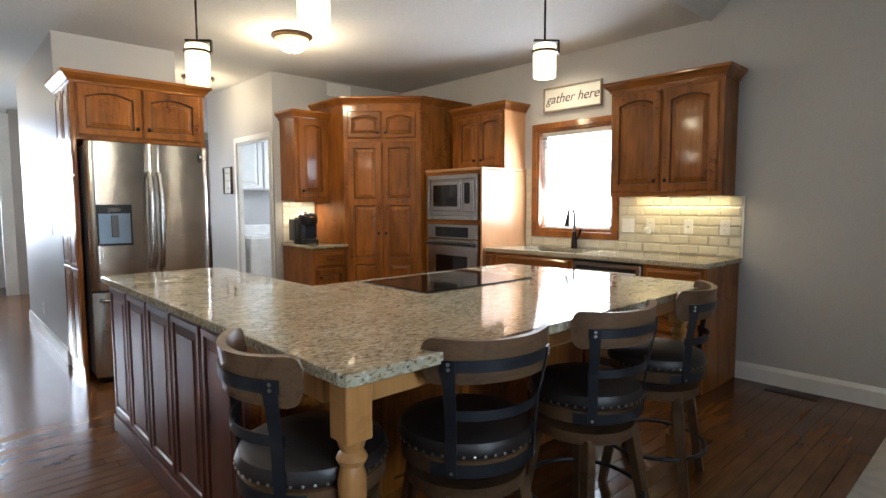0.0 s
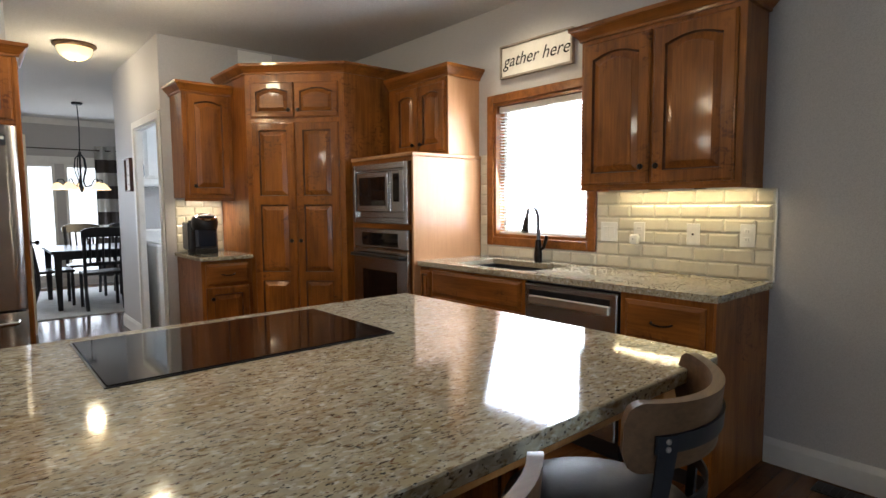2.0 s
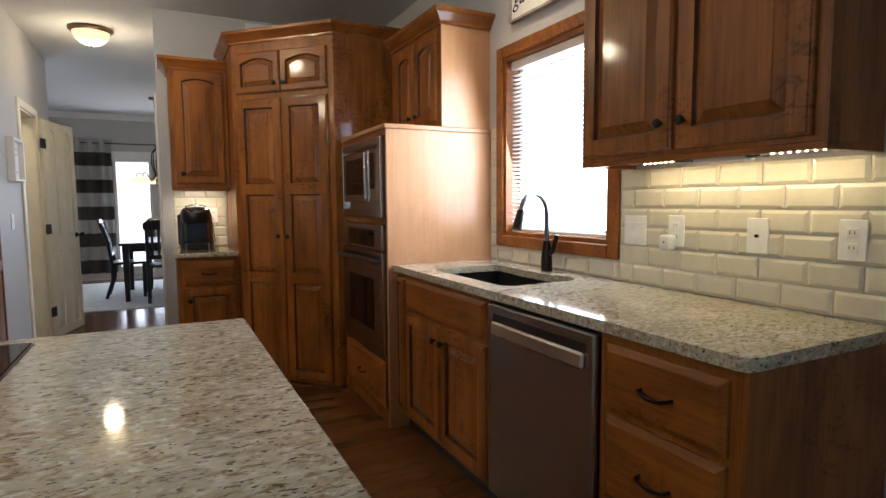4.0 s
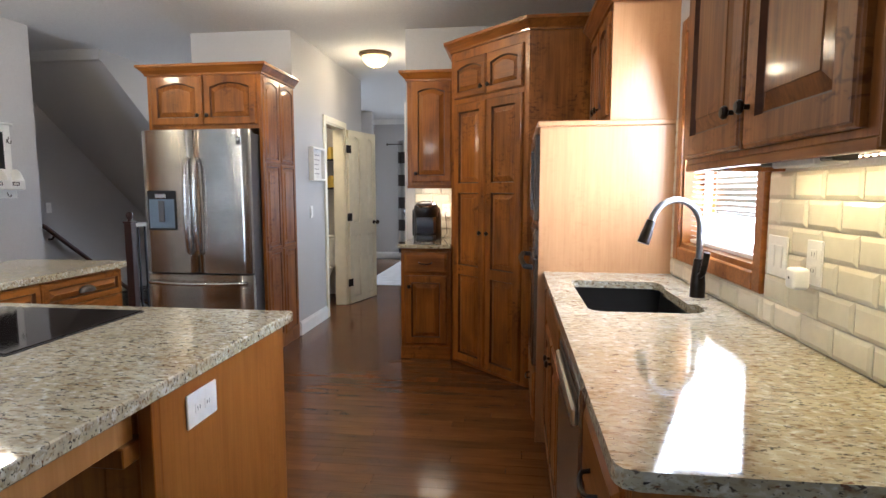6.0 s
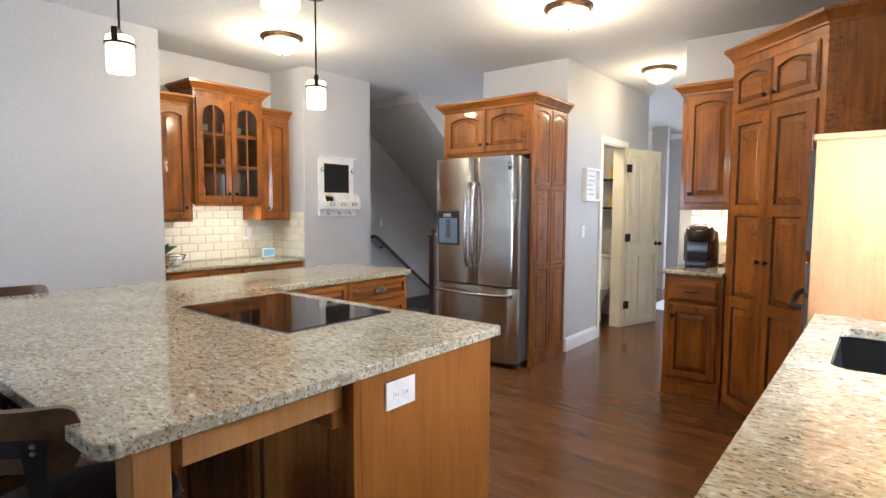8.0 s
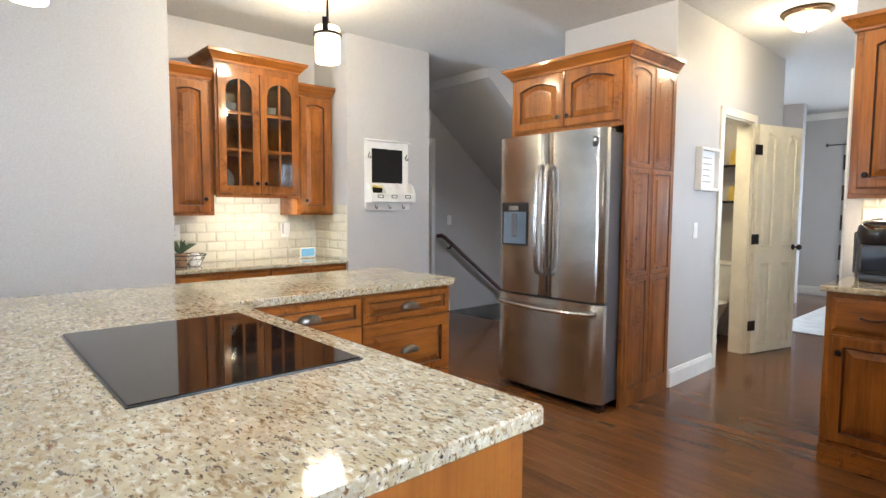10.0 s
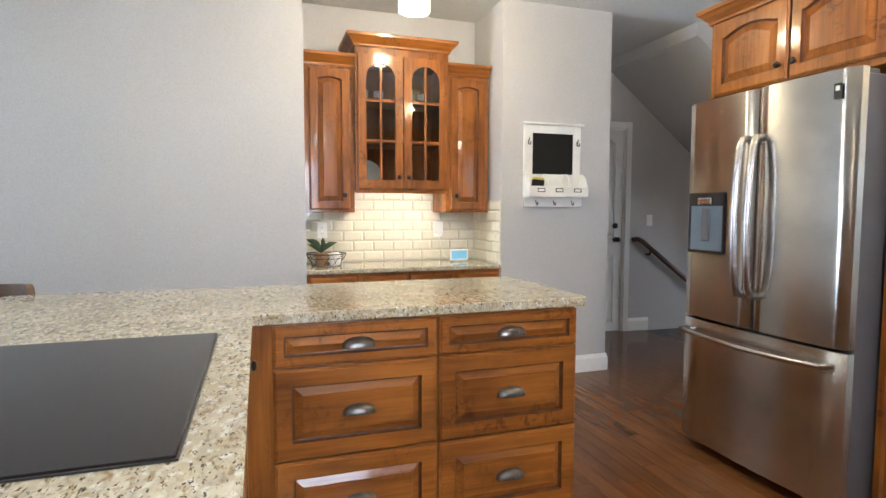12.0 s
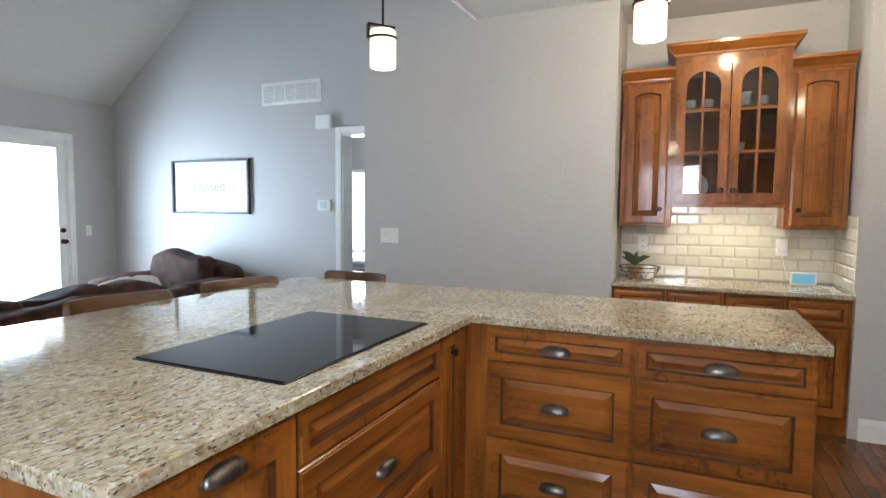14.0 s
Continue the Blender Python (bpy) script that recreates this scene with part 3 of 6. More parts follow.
        box(*((u, v, a, c) if plane == "x" else (a, c, u, v)), z0, z1, bm=bm)
    return setting(name, bm, mat or TRIM, label, "trim")


casing("trim_powder", "x", 3.05, 7.13, 7.76, 2.04, 1, CREAM, 0.12)
casing("trim_laundry", "x", 4.04, 6.50, 7.34, 2.04, -1, TRIM, 0.05)
casing("trim_bedroom", "x", 0.36, 1.11, 1.87, 2.03, 1)
casing("trim_garage", "x", -0.23, 6.03, 6.88, 2.06, 1)
casing("trim_patio", "y", -2.07, 0.9, 2.75, 2.05, 1, depth=0.13)


# ---- cabinets ----
EAST = -90


def crown(parent, path, z, name="crown_moulding"):
    return part(name, sweep(path, CROWN, z), WOODH, parent)


def led_strip(at, length, count):
    """A tape of small lamps under a cabinet, along local x."""
    t = thing("led_strip", at, "thin white tape of small lit lamps under a cabinet", "light strip", "lamp tapes under cabinets")
    part("tape", box(-length / 2, length / 2, -0.005, 0.005, -0.002, 0.0), WHITEP, t)
    first = None
    for k in range(count):
        x = -length / 2 + length * (k + 0.5) / count
        if first is None:
            first = part("led", box(-0.0025, 0.0025, -0.0025, 0.0025, -0.0045, -0.002), LED, t)
            ob = first
        else:
            ob = new("led", first.data)
            ob.parent = t
        ob.matrix_local = pose(x, 0, 0)


def east_upper():
    x0, y1 = 5.505, 3.30
    t = thing("wall_cabinet", pose(x0, y1, 0, 0, 0, EAST), "brown stained maple wall cabinet with two arched doors, beside the window", "cabinet")
    w, d = 0.885, XE - x0
    part("body", box(0, w, 0, d, 1.40, 2.245, 0.002), WOOD, t)
    part("bottom_rail", box(0.0, w, -0.002, 0.018, 1.380, 1.40, 0.002), WOODH, t)
    part("end_skirt", box(0.0, 0.016, 0.018, d, 1.380, 1.40), WOODH, t)
    part("end_skirt", box(w - 0.016, w, 0.018, d, 1.380, 1.40), WOODH, t)
    part("underside", box(0.016, w - 0.016, 0.018, d, 1.396, 1.3995), HONEY, t, "pale unfinished maple underside")
    door_on(t, 0.022, 1.415, 0.408, 0.785, 0.055, (0.374, 0.085), border=0.062)
    door_on(t, 0.448, 1.415, 0.408, 0.785, 0.055, (0.034, 0.085), border=0.062)
    crown(t, [(0, d), (0, 0), (w, 0), (w, d)], 2.225)
    part("end_stile", box(w, w + 0.004, 0.0, 0.05, 1.385, 2.22), WOOD, t)
    bar = thing("under_cabinet_light", pose(5.57, 2.74, 1.3825), "slim white under-cabinet light box with black end clips", "light fixture")
    part("housing", box(-0.03, 0.03, -0.085, 0.085, -0.012, 0.0125, 0.003), WHITEP, bar)
    for a, c in ((-0.13, -0.085), (0.085, 0.16)):
        part("end_clip", box(-0.022, 0.022, a, c, -0.006, 0.0125, 0.003), BLACK, bar)
    led_strip(pose(5.69, 2.80, 1.3955, 0, 0, 90), 0.74, 30)
    area("under_cabinet_lamp", (5.675, 2.80, 1.388), (5.67, 2.80, 0.9), 0.74, 0.012, 2.7, (1.0, 0.80, 0.40))


def oven_tower():
    # side panel, ledge and the cabinet over the ovens
    t = thing("oven_cabinet", pose(5.12, 5.19, 0, 0, 0, EAST), "brown stained maple tall cabinet holding two built-in ovens", "cabinet")
    w, d = 0.79, XE - 5.12
    part("body", box(0, w - 0.02, 0.02, d, 0.0, 1.64), WOOD, t)
    part("side_panel", box(w - 0.02, w, 0.0, d, 0.0, 1.645, 0.002), GLAREMAPLE, t, "maple side panel with the window's glare in its colour")
    part("stile", box(0, 0.03, 0.0, 0.02, 0.0, 1.645), WOOD, t)
    part("ledge", box(0.0, w + 0.012, -0.014, d, 1.645, 1.672, 0.006), GLAREMAPLE, t)
    part("rail", box(0.03, w - 0.02, 0.0, 0.02, 1.615, 1.645), WOODH, t)
    part("rail", box(0.03, w - 0.02, 0.0, 0.02, 1.135, 1.165), WOODH, t)
    slab_front(t, 0.04, 0.10, w - 0.08, 0.27, bar_pull)
    o = thing("microwave", pose(5.10, 5.15, 0, 0, 0, EAST), "stainless steel built-in microwave with black glass door", "microwave")
    part("trim_frame", _frame(0.71, 1.17, 1.612, 0.035, 0.045, 0.075), STEEL, o)
    part("door", box(0.05, 0.50, 0.002, 0.03, 1.255, 1.555, 0.006), STEEL, o)
    part("window", box(0.085, 0.44, -0.001, 0.01, 1.30, 1.515, 0.004), GLOSSBLACK, o)
    part("control_panel", box(0.515, 0.66, 0.002, 0.03, 1.255, 1.555, 0.004), STEEL, o)
    part("display", box(0.535, 0.61, -0.001, 0.01, 1.33, 1.53, 0.003), GLOSSBLACK, o)
    part("handle", box(0.475, 0.495, -0.018, 0.004, 1.27, 1.54, 0.005), STEEL, o)
    for k in range(2):
        part("vent", box(0.04, 0.67, -0.002, 0.006, (1.195, 1.578)[k], (1.21, 1.592)[k]), BLACK, o)
    v = thing("wall_oven", pose(5.10, 5.15, 0, 0, 0, EAST), "stainless steel built-in wall oven with dark window", "oven")
    part("control_panel", box(0.0, 0.71, 0.0, 0.05, 0.985, 1.13, 0.006), STEEL, v)
    part("display", box(0.12, 0.59, -0.003, 0.01, 1.0, 1.10, 0.004), GLOSSBLACK, v)
    part("door", box(0.0, 0.71, -0.004, 0.05, 0.40, 0.978, 0.008), STEEL, v)
    part("window", box(0.13, 0.58, -0.008, 0.01, 0.52, 0.82, 0.006), GLOSSBLACK, v)
    part("handle", tube([(0.03, -0.004, 0.925), (0.04, -0.045, 0.93), (0.2, -0.058, 0.935), (0.355, -0.062, 0.936), (0.51, -0.058, 0.935), (0.67, -0.045, 0.93), (0.68, -0.004, 0.925)], 0.014, 10), BLACK, v, smooth=True)
    u = thing("wall_cabinet", pose(5.46, 5.15, 1.674, 0, 0, EAST), "small maple wall cabinet over the oven housing", "cabinet")
    w2, d2 = 0.735, XE - 5.46
    part("body", box(0, w2 - 0.01, 0, d2, 0.0, 0.565, 0.002), WOOD, u)
    # this side too has the window glare in its colour
    part("side_panel", box(w2 - 0.01, w2, 0.0, d2, 0.0, 0.565, 0.002), GLAREMAPLE, u)
    door_on(u, 0.10, 0.03, 0.29, 0.50, 0.045, (0.25, 0.06))
    door_on(u, 0.40, 0.03, 0.30, 0.50, 0.045, (0.045, 0.06))
    crown(u, [(0.0, 0), (w2, 0), (w2, d2)], 0.56)


def _frame(w, z0, z1, side, low, depth):
    bm = box(0, side, -0.004, depth, z0, z1, 0.004)
    box(w - side, w, -0.004, depth, z0, z1, 0.004, bm=bm)
    box(side, w - side, -0.004, depth, z0, z0 + low, 0.004, bm=bm)
    box(side, w - side, -0.004, depth, z1 - low, z1, 0.004, bm=bm)
    box(side, w - side, 0.02, depth, z0 + low, z1 - low, bm=bm)
    return bm


def pantry():
    L = 0.80
    t = thing("pantry_cabinet", pose(4.515, 5.795, 0, 0, 0, -45), "tall corner pantry cabinet of stained maple with raised panels", "pantry")
    # body as a plan polygon in the cabinet's own axes
    m = t.matrix_world.inverted()
    corners = [(4.515, 5.795), (4.515 + L * math.sqrt(0.5), 5.795 - L * math.sqrt(0.5)), (XE, 5.795 - L * math.sqrt(0.5)), (XE, YN), (4.515, YN)]
    loc = [tuple((m @ Vector((*c, 0)))[:2]) for c in corners]
    part("body", prism(loc, 0.0, 2.36), WOOD, t)
    dw = 0.352
    for k, x in enumerate((0.045, 0.403)):
        kx = dw - 0.035 if k == 0 else 0.035
        door_on(t, x, 0.025, dw, 1.942, 0, (kx, 1.0), panels=[(0, 0.71, 0), (0.71, 1.324, 0), (1.324, 1.942, 0)], border=0.062, rail=0.036)
        door_on(t, x, 2.005, dw, 0.275, 0.032, (kx, 0.055), border=0.044)
    crown(t, [loc[4], loc[0], loc[1], loc[2]], 2.345)


def coffee_corner():
    w, d = 0.395, 0.63
    b = thing("base_cabinet", pose(4.118, 5.775, 0), "stained maple base cabinet with drawer and door under the coffee maker", "cabinet")
    part("body", box(0, w, 0, d, 0.0, 0.88, 0.002), WOOD, b)
    part("plinth", box(-0.004, w, -0.008, 0.0, 0.0, 0.10, 0.003), WOODH, b)
    slab_front(b, 0.03, 0.69, w - 0.06, 0.165, bar_pull)
    door_on(b, 0.03, 0.125, w - 0.06, 0.545, 0, (0.04, 0.46))
    u = thing("wall_cabinet", pose(4.115, 6.09, 0), "narrow stained maple wall cabinet with one arched door", "cabinet")
    part("body", box(0, w, 0, YN - 6.09, 1.375, 2.25, 0.002), WOOD, u)
    part("light_rail", box(-0.002, w, -0.002, 0.016, 1.35, 1.375, 0.002), WOODH, u)
    door_on(u, 0.035, 1.40, w - 0.065, 0.81, 0.05, (0.04, 0.07))
    crown(u, [(0, YN - 6.09), (0, 0), (w, 0)], 2.215)
    area("coffee_lamp", (4.31, 6.22, 1.34), (4.31, 6.27, 0.9), 0.25, 0.06, 3.0, (1.0, 0.82, 0.55))


def fridge_surround():
    x0, x1, y0 = 2.12, 3.06, 5.665
    t = thing("fridge_cabinet", pose(x0, y0, 0), "stained maple refrigerator surround with two doors above", "cabinet")
    w, d = x1 - x0, 6.30 - y0
    for x, sgn in ((0.0, -1), (w - 0.025, 1)):
        p = part("side_panel", box(x, x + 0.025, 0, d, 0.0, 2.235, 0.002), WOOD, t)
        # two columns of raised panels on the outer face
        for col in range(2):
            for lo, hi, ar in ((0.10, 0.85, 0.0), (0.85, 1.55, 0.0), (1.55, 2.21, 0.05)):
                pw = d / 2 - 0.035
                bm = door_mesh(pw, hi - lo, ar, 0.03, 0.014, relief=0.55)
                ob = part("raised_panel", bm, WOOD, p)
                if sgn > 0:
                    ob.matrix_local = pose(x + 0.017, 0.025 + col * (pw + 0.02), lo, 0, 0, 90)
                else:
                    ob.matrix_local = pose(x + 0.008, 0.025 + col * (pw + 0.02) + pw, lo, 0, 0, -90)
    part("body", box(0.025, w - 0.025, 0, d, 1.81, 2.235, 0.002), WOOD, t)
    dw = (w - 0.08) / 2
    door_on(t, 0.035, 1.84, dw, 0.375, 0.05, (dw - 0.035, 0.07))
    door_on(t, 0.045 + dw, 1.84, dw, 0.375, 0.05, (0.035, 0.07))
    crown(t, [(0, d), (0, 0), (w, 0), (w, d)], 2.22)


def niche():
    y0, y1, xb = 3.646, 5.008, 0.35
    NZ = 0.852
    for a, wd, knob_x in ((0.012, 0.335, 0.235), (y1 - y0 - 0.347, 0.335, 0.04)):
        t = thing("wall_cabinet", pose(0.668, y0 + a, 0, 0, 0, 90), "narrow golden-brown maple wall cabinet with one arched door in the niche", "cabinet")
        dep = 0.668 - xb
        part("body", box(0, wd, 0, dep, 1.225, 2.235, 0.002), WOOD, t)
        door_on(t, 0.03, 1.245, wd - 0.06, 0.95, 0.05, (knob_x, 0.10))
        crown(t, [(0.0, 0), (wd, 0)], 2.215)
    t = thing("display_cabinet", pose(0.72, y0 + 0.347, 0, 0, 0, 90), "taller golden-brown maple cabinet with two glazed mullioned doors", "cabinet")
    w, dep = 0.668, 0.72 - xb
    bm = bmesh.new()
    for b in ((0, 0.018, 0, dep, 1.38, 2.36), (w - 0.018, w, 0, dep, 1.38, 2.36), (0.018, w - 0.018, 0, dep, 1.38, 1.40), (0.018, w - 0.018, 0, dep, 2.28, 2.36), (0.018, w - 0.018, dep - 0.01, dep, 1.40, 2.28)):
        box(*b, bm=bm)
    part("body", bm, WOOD, t)
    for z in (1.70, 2.0):
        part("shelf", box(0.02, w - 0.02, 0.03, dep - 0.01, z, z + 0.018), WOOD, t)
    part("light_rail", box(0, w, -0.002, 0.016, 1.36, 1.38), WOODH, t)
    dw = w / 2 - 0.022
    for k in range(2):
        x = 0.018 + k * (dw + 0.008)
        d = part("door", glazed_door(dw, 0.90), WOOD, t)
        d.location = (x, 0, 1.395)
        part("pane", box(0.05, dw - 0.05, -0.012, -0.008, 0.05, 0.87), CABGLASS, d)
        knob(d, dw - 0.03 if k == 0 else 0.03, 0.075)
    crown(t, [(0, dep), (0, 0), (w, 0), (w, dep)], 2.35)
    # lower run
    for k in range(4):
        wd = (y1 - y0) / 4
        b = thing("base_cabinet", pose(0.862, y0 + k * wd, 0, 0, 0, 90), "stained maple base cabinet under the niche counter", "cabinet", "niche base cabinets")
        part("body", box(0.001, wd - 0.001, 0, 0.862 - xb, 0.0, NZ - 0.032, 0.002), WOOD, b)
        door_on(b, 0.02, 0.655, wd - 0.04, 0.14, 0, None, "drawer_front", border=0.03)
        door_on(b, 0.02, 0.11, wd - 0.04, 0.53, 0, (0.04, 0.46))
    tagged(part("niche_countertop", prism([(xb, y0), (0.893, y0), (0.893, y1), (xb, y1)], NZ - 0.03, NZ, 0.006), GRANITE), "cream granite countertop in the cabinet niche", "countertop")
    led_strip(pose(0.69, 4.327, 1.3795, 0, 0, 90), 0.60, 19)
    area("niche_lamp", (0.685, 4.327, 1.366), (0.55, 4.327, 0.85), 0.58, 0.012, 3.4, (1.0, 0.88, 0.68))


def glazed_door(w, h):
    """A door frame with an arched opening and muntins."""
    bm = bmesh.new()
    th = 0.02
    base = panel_rings(w, h, 0.055, 0.085, 0.0, span=1.0, bow=0.6)
    outer = []
    for i, (x, z) in enumerate(base):
        outer.append((0.0 if i in (0, len(base) - 1) else w if i in (1, 2) else w * (x - 0.055) / (w - 0.11), 0.0 if i < 2 else h))
    rings = []
    for pts, y in ((outer, 0.0), (outer, -th), (base, -th), (base, 0.0)):
        rings.append([bm.verts.new((x, y, z)) for x, z in pts])
    for a, c in zip(rings, rings[1:] + rings[:1]):
        for k in range(len(a)):
            bm.faces.new((a[k], a[(k + 1) % len(a)], c[(k + 1) % len(a)], c[k]))
    box(w / 2 - 0.008, w / 2 + 0.008, -th + 0.002, -0.004, 0.055, h - 0.058, bm=bm)
    for z in (0.315, 0.585):
        box(0.05, w - 0.05, -th + 0.003, -0.005, z, z + 0.016, bm=bm)
    return bm


def sink_run():
    # base units along the window wall: sink base, dishwasher, drawer unit
    s = thing("sink_cabinet", pose(5.175, 4.398, 0, 0, 0, EAST), "stained maple sink base cabinet with two doors", "cabinet")
    part("body", box(0, 0.965, 0.0, 0.60, 0.10, 0.66, 0.002), WOOD, s)
    part("body_front", box(0, 0.965, 0.0, 0.02, 0.66, 0.875), WOOD, s)
    part("toe_kick", box(0, 0.965, 0.06, 0.08, 0.0, 0.10), BLACK, s)
    part("false_front", door_mesh(0.10, 0.72, 0, 0.02), WOOD, s).location = (0.02, 0, 0.13)
    slab_front(s, 0.14, 0.695, 0.80, 0.165, None, "false_front")
    door_on(s, 0.14, 0.13, 0.395, 0.55, 0, (0.36, 0.48))
    door_on(s, 0.545, 0.13, 0.395, 0.55, 0, (0.035, 0.48))
    d = thing("dishwasher", pose(5.175, 3.428, 0, 0, 0, EAST), "stainless steel dishwasher with pocket handle", "dishwasher")
    part("body", box(0.005, 0.60, 0.01, 0.56, 0.02, 0.87), BLACK, d)
    part("door", box(0.008, 0.597, -0.022, 0.01, 0.11, 0.865, 0.006), STEEL, d)
    # flat black strip stands in for the recess's shadow, paler lip for its gleam
    part("pocket", box(0.045, 0.56, -0.0235, -0.02, 0.800, 0.832), BLACK, d, "flat black strip in place of the finger recess's shadow")
    part("handle", box(0.045, 0.56, -0.036, -0.02, 0.752, 0.802, 0.007), GLEAMSTEEL, d, "steel handle lip with its gleam in the colour")
    part("toe_kick", box(0.008, 0.597, 0.04, 0.06, 0.0, 0.10), BLACK, d)
    u = thing("drawer_cabinet", pose(5.175, 2.823, 0, 0, 0, EAST), "stained maple drawer base cabinet at the counter's end", "cabinet")
    part("body", box(0, 0.445, 0, 0.60, 0.10, 0.88, 0.002), WOOD, u)
    part("end_panel", box(0.445, 0.458, -0.002, 0.60, 0.0, 0.88, 0.002), WOOD, u)
    part("toe_kick", box(0, 0.445, 0.06, 0.08, 0.0, 0.10), BLACK, u)
    for z, h in ((0.665, 0.185), (0.395, 0.25), (0.13, 0.25)):
        slab_front(u, 0.03, z, 0.385, h, bar_pull)
    # counter with the sink's cut-out
    bm = bmesh.new()
    outer = [(5.148, 4.396), (5.148, 2.388), (5.151, 2.371), (5.160, 2.357), (5.186, 2.35), (XE - 0.004, 2.35), (XE - 0.004, 4.396)]
    hole = [(5.255, 4.11), (5.255, 3.50), (5.275, 3.47), (5.31, 3.46), (5.58, 3.46), (5.62, 3.475), (5.645, 3.50), (5.655, 3.55), (5.655, 3.60), (5.625, 3.63), (5.625, 3.95), (5.64, 3.98), (5.64, 4.08), (5.62, 4.12), (5.28, 4.13)]
    for ring in (outer, hole):
        vs = [bm.verts.new((x, y, 0.883)) for x, y in ring]
        for k in range(len(vs)):
            bm.edges.new((vs[k], vs[(k + 1) % len(vs)]))
    bmesh.ops.triangle_fill(bm, edges=bm.edges[:], use_beauty=True)
    r = bmesh.ops.extrude_face_region(bm, geom=bm.faces[:])
    for v in r["geom"]:
        if isinstance(v, bmesh.types.BMVert):
            v.co.z = 0.915
    tagged(part("sink_countertop", bm, GRANITE), "cream speckled granite countertop along the window wall", "countertop")
    k = thing("kitchen_sink", pose(0, 0, 0), "black undermount composite sink", "sink")
    bm = bmesh.new()
    inner = [(5.25, 4.135), (5.25, 3.455), (5.66, 3.455), (5.66, 4.135)]
    top = [bm.verts.new((x, y, 0.882)) for x, y in inner]
    bot = [bm.verts.new((5.455 + (x - 5.455) * 0.9, 3.795 + (y - 3.795) * 0.93, 0.69)) for x, y in inner]
    for j in range(4):
        bm.faces.new((top[j], top[(j + 1) % 4], bot[(j + 1) % 4], bot[j]))
    bm.faces.new(bot)
    bmesh.ops.solidify(bm, geom=bm.faces[:], thickness=0.006)
    part("basin", bm, SINK, k)
    part("drain", lathe([(0, 0), (0.04, 0), (0.045, 0.004), (0, 0.006)], 16, at=(5.5, 3.8, 0.70)), CHROME, k)


def island():
    W_, S_, E_, N_, XI, YI = 2.035, 1.962, 4.25, 4.535, 2.726, 3.333
    t = thing("island_countertop", pose(0, 0, 0), "L-shaped cream speckled granite island top", "countertop")
    r = 0.03

    def cut(x, y, sx, sy, q=r):
        return [(x + sx * q, y), (x + sx * q * 0.3, y + sy * q * 0.3), (x, y + sy * q)]
    poly = cut(W_, S_, 1, 1)[::-1] + [p for p in cut(E_, S_, -1, 1)] + [(E_, YI - 0.01), (E_ - 0.01, YI), (XI, YI), (XI, N_ - 0.01), (XI - 0.01, N_), (W_ + 0.01, N_), (W_, N_ - 0.01)]
    part("slab", prism(poly, 0.880, 0.915, 0.003, seg=1), GRANITE, t)
    b = thing("kitchen_island", pose(0, 0, 0), "L-shaped stained maple kitchen island with drawers and turned legs", "kitchen island")
    part("body", box(2.09, 4.205, 2.645, 3.295, 0.0, 0.879), WOOD, b)
    part("body", box(2.09, 2.69, 3.295, 4.50, 0.0, 0.879), WOOD, b)
    # cherry panels on the outer west face
    bm = box(2.072, 2.09, 2.645, 4.502, 0.0, 0.879, 0.002)
    p = part("end_panel", bm, CHERRY, b, "dark cherry panelled back")
    n, span = 5, 4.47 - 2.66
    for k in range(n):
        pw = span / n - 0.015
        q = part("recessed_panel", door_mesh(pw, 0.74, 0, 0.035, 0.012), CHERRY, p)
        q.matrix_world = pose(2.072, 2.665 + k * (span / n) + pw, 0.125, 0, 0, -90)
    part("base_moulding", box(2.060, 2.072, 2.65, 4.51, 0.0, 0.10, 0.003), CHERRY, b)
    e = part("end_panel", box(4.205, 4.222, 2.64, 3.30, 0.0, 0.879, 0.002), AMBERPANEL, b, "orange-brown maple end panel")
    part("corner_post", box(4.19, 4.224, 2.61, 2.64, 0.0, 0.879, 0.002), WOOD, b)
    for k in range(4):
        pw = 0.50
        q = part("recessed_panel", door_mesh(pw, 0.74, 0, 0.05, 0.012), WOOD, b)
        q.matrix_world = pose(2.13 + k * 0.515, 2.645, 0.12)
    # aprons under the overhang
    part("apron", box(2.14, 4.11, 2.075, 2.097, 0.785, 0.879, 0.002), HONEY, b)
    part("apron", box(4.155, 4.178, 2.15, 2.61, 0.785, 0.879, 0.002), HONEY, b)
    part("apron", box(2.085, 2.107, 2.15, 2.645, 0.785, 0.879, 0.002), HONEY, b)
    part("bracket", box(3.95, 4.19, 2.56, 2.64, 0.74, 0.785, 0.003), WOOD, b)
    for x, y in ((2.105, 2.045), (4.14, 2.085)):
        part("turned_leg", turned_leg(x, y), HONEY, b, "turned honey maple leg", True)
    # drawers facing the aisle, on the arm
    for k in range(2):
        u = pose(2.69, 3.385 + k * 0.56, 0, 0, 0, 90)
        for z, h in ((0.733, 0.136), (0.422, 0.306), (0.111, 0.306)):
            w = 0.552
            bm = door_mesh(w, h, 0, 0.058 if h > 0.2 else 0.034)
            q = part("drawer_front", bm, WOODH, b)
            q.matrix_world = u @ pose(0.004, 0, z)
            cup_pull(q, w / 2, h / 2)
        part("stile", box(2.686, 2.692, 3.375 + k * 0.56, 3.40 + k * 0.56, 0.1, 0.87), WOOD, b)
    part("plinth", box(2.69, 2.715, 3.30, 4.515, 0.0, 0.095, 0.004), WOODH, b)
    part("plinth", box(2.70, 4.21, 3.295, 3.305, 0.0, 0.095, 0.003), WOODH, b)
    # drawers and doors under the cooktop, facing the sink
    m = pose(4.205, 3.295, 0, 0, 0, 180)
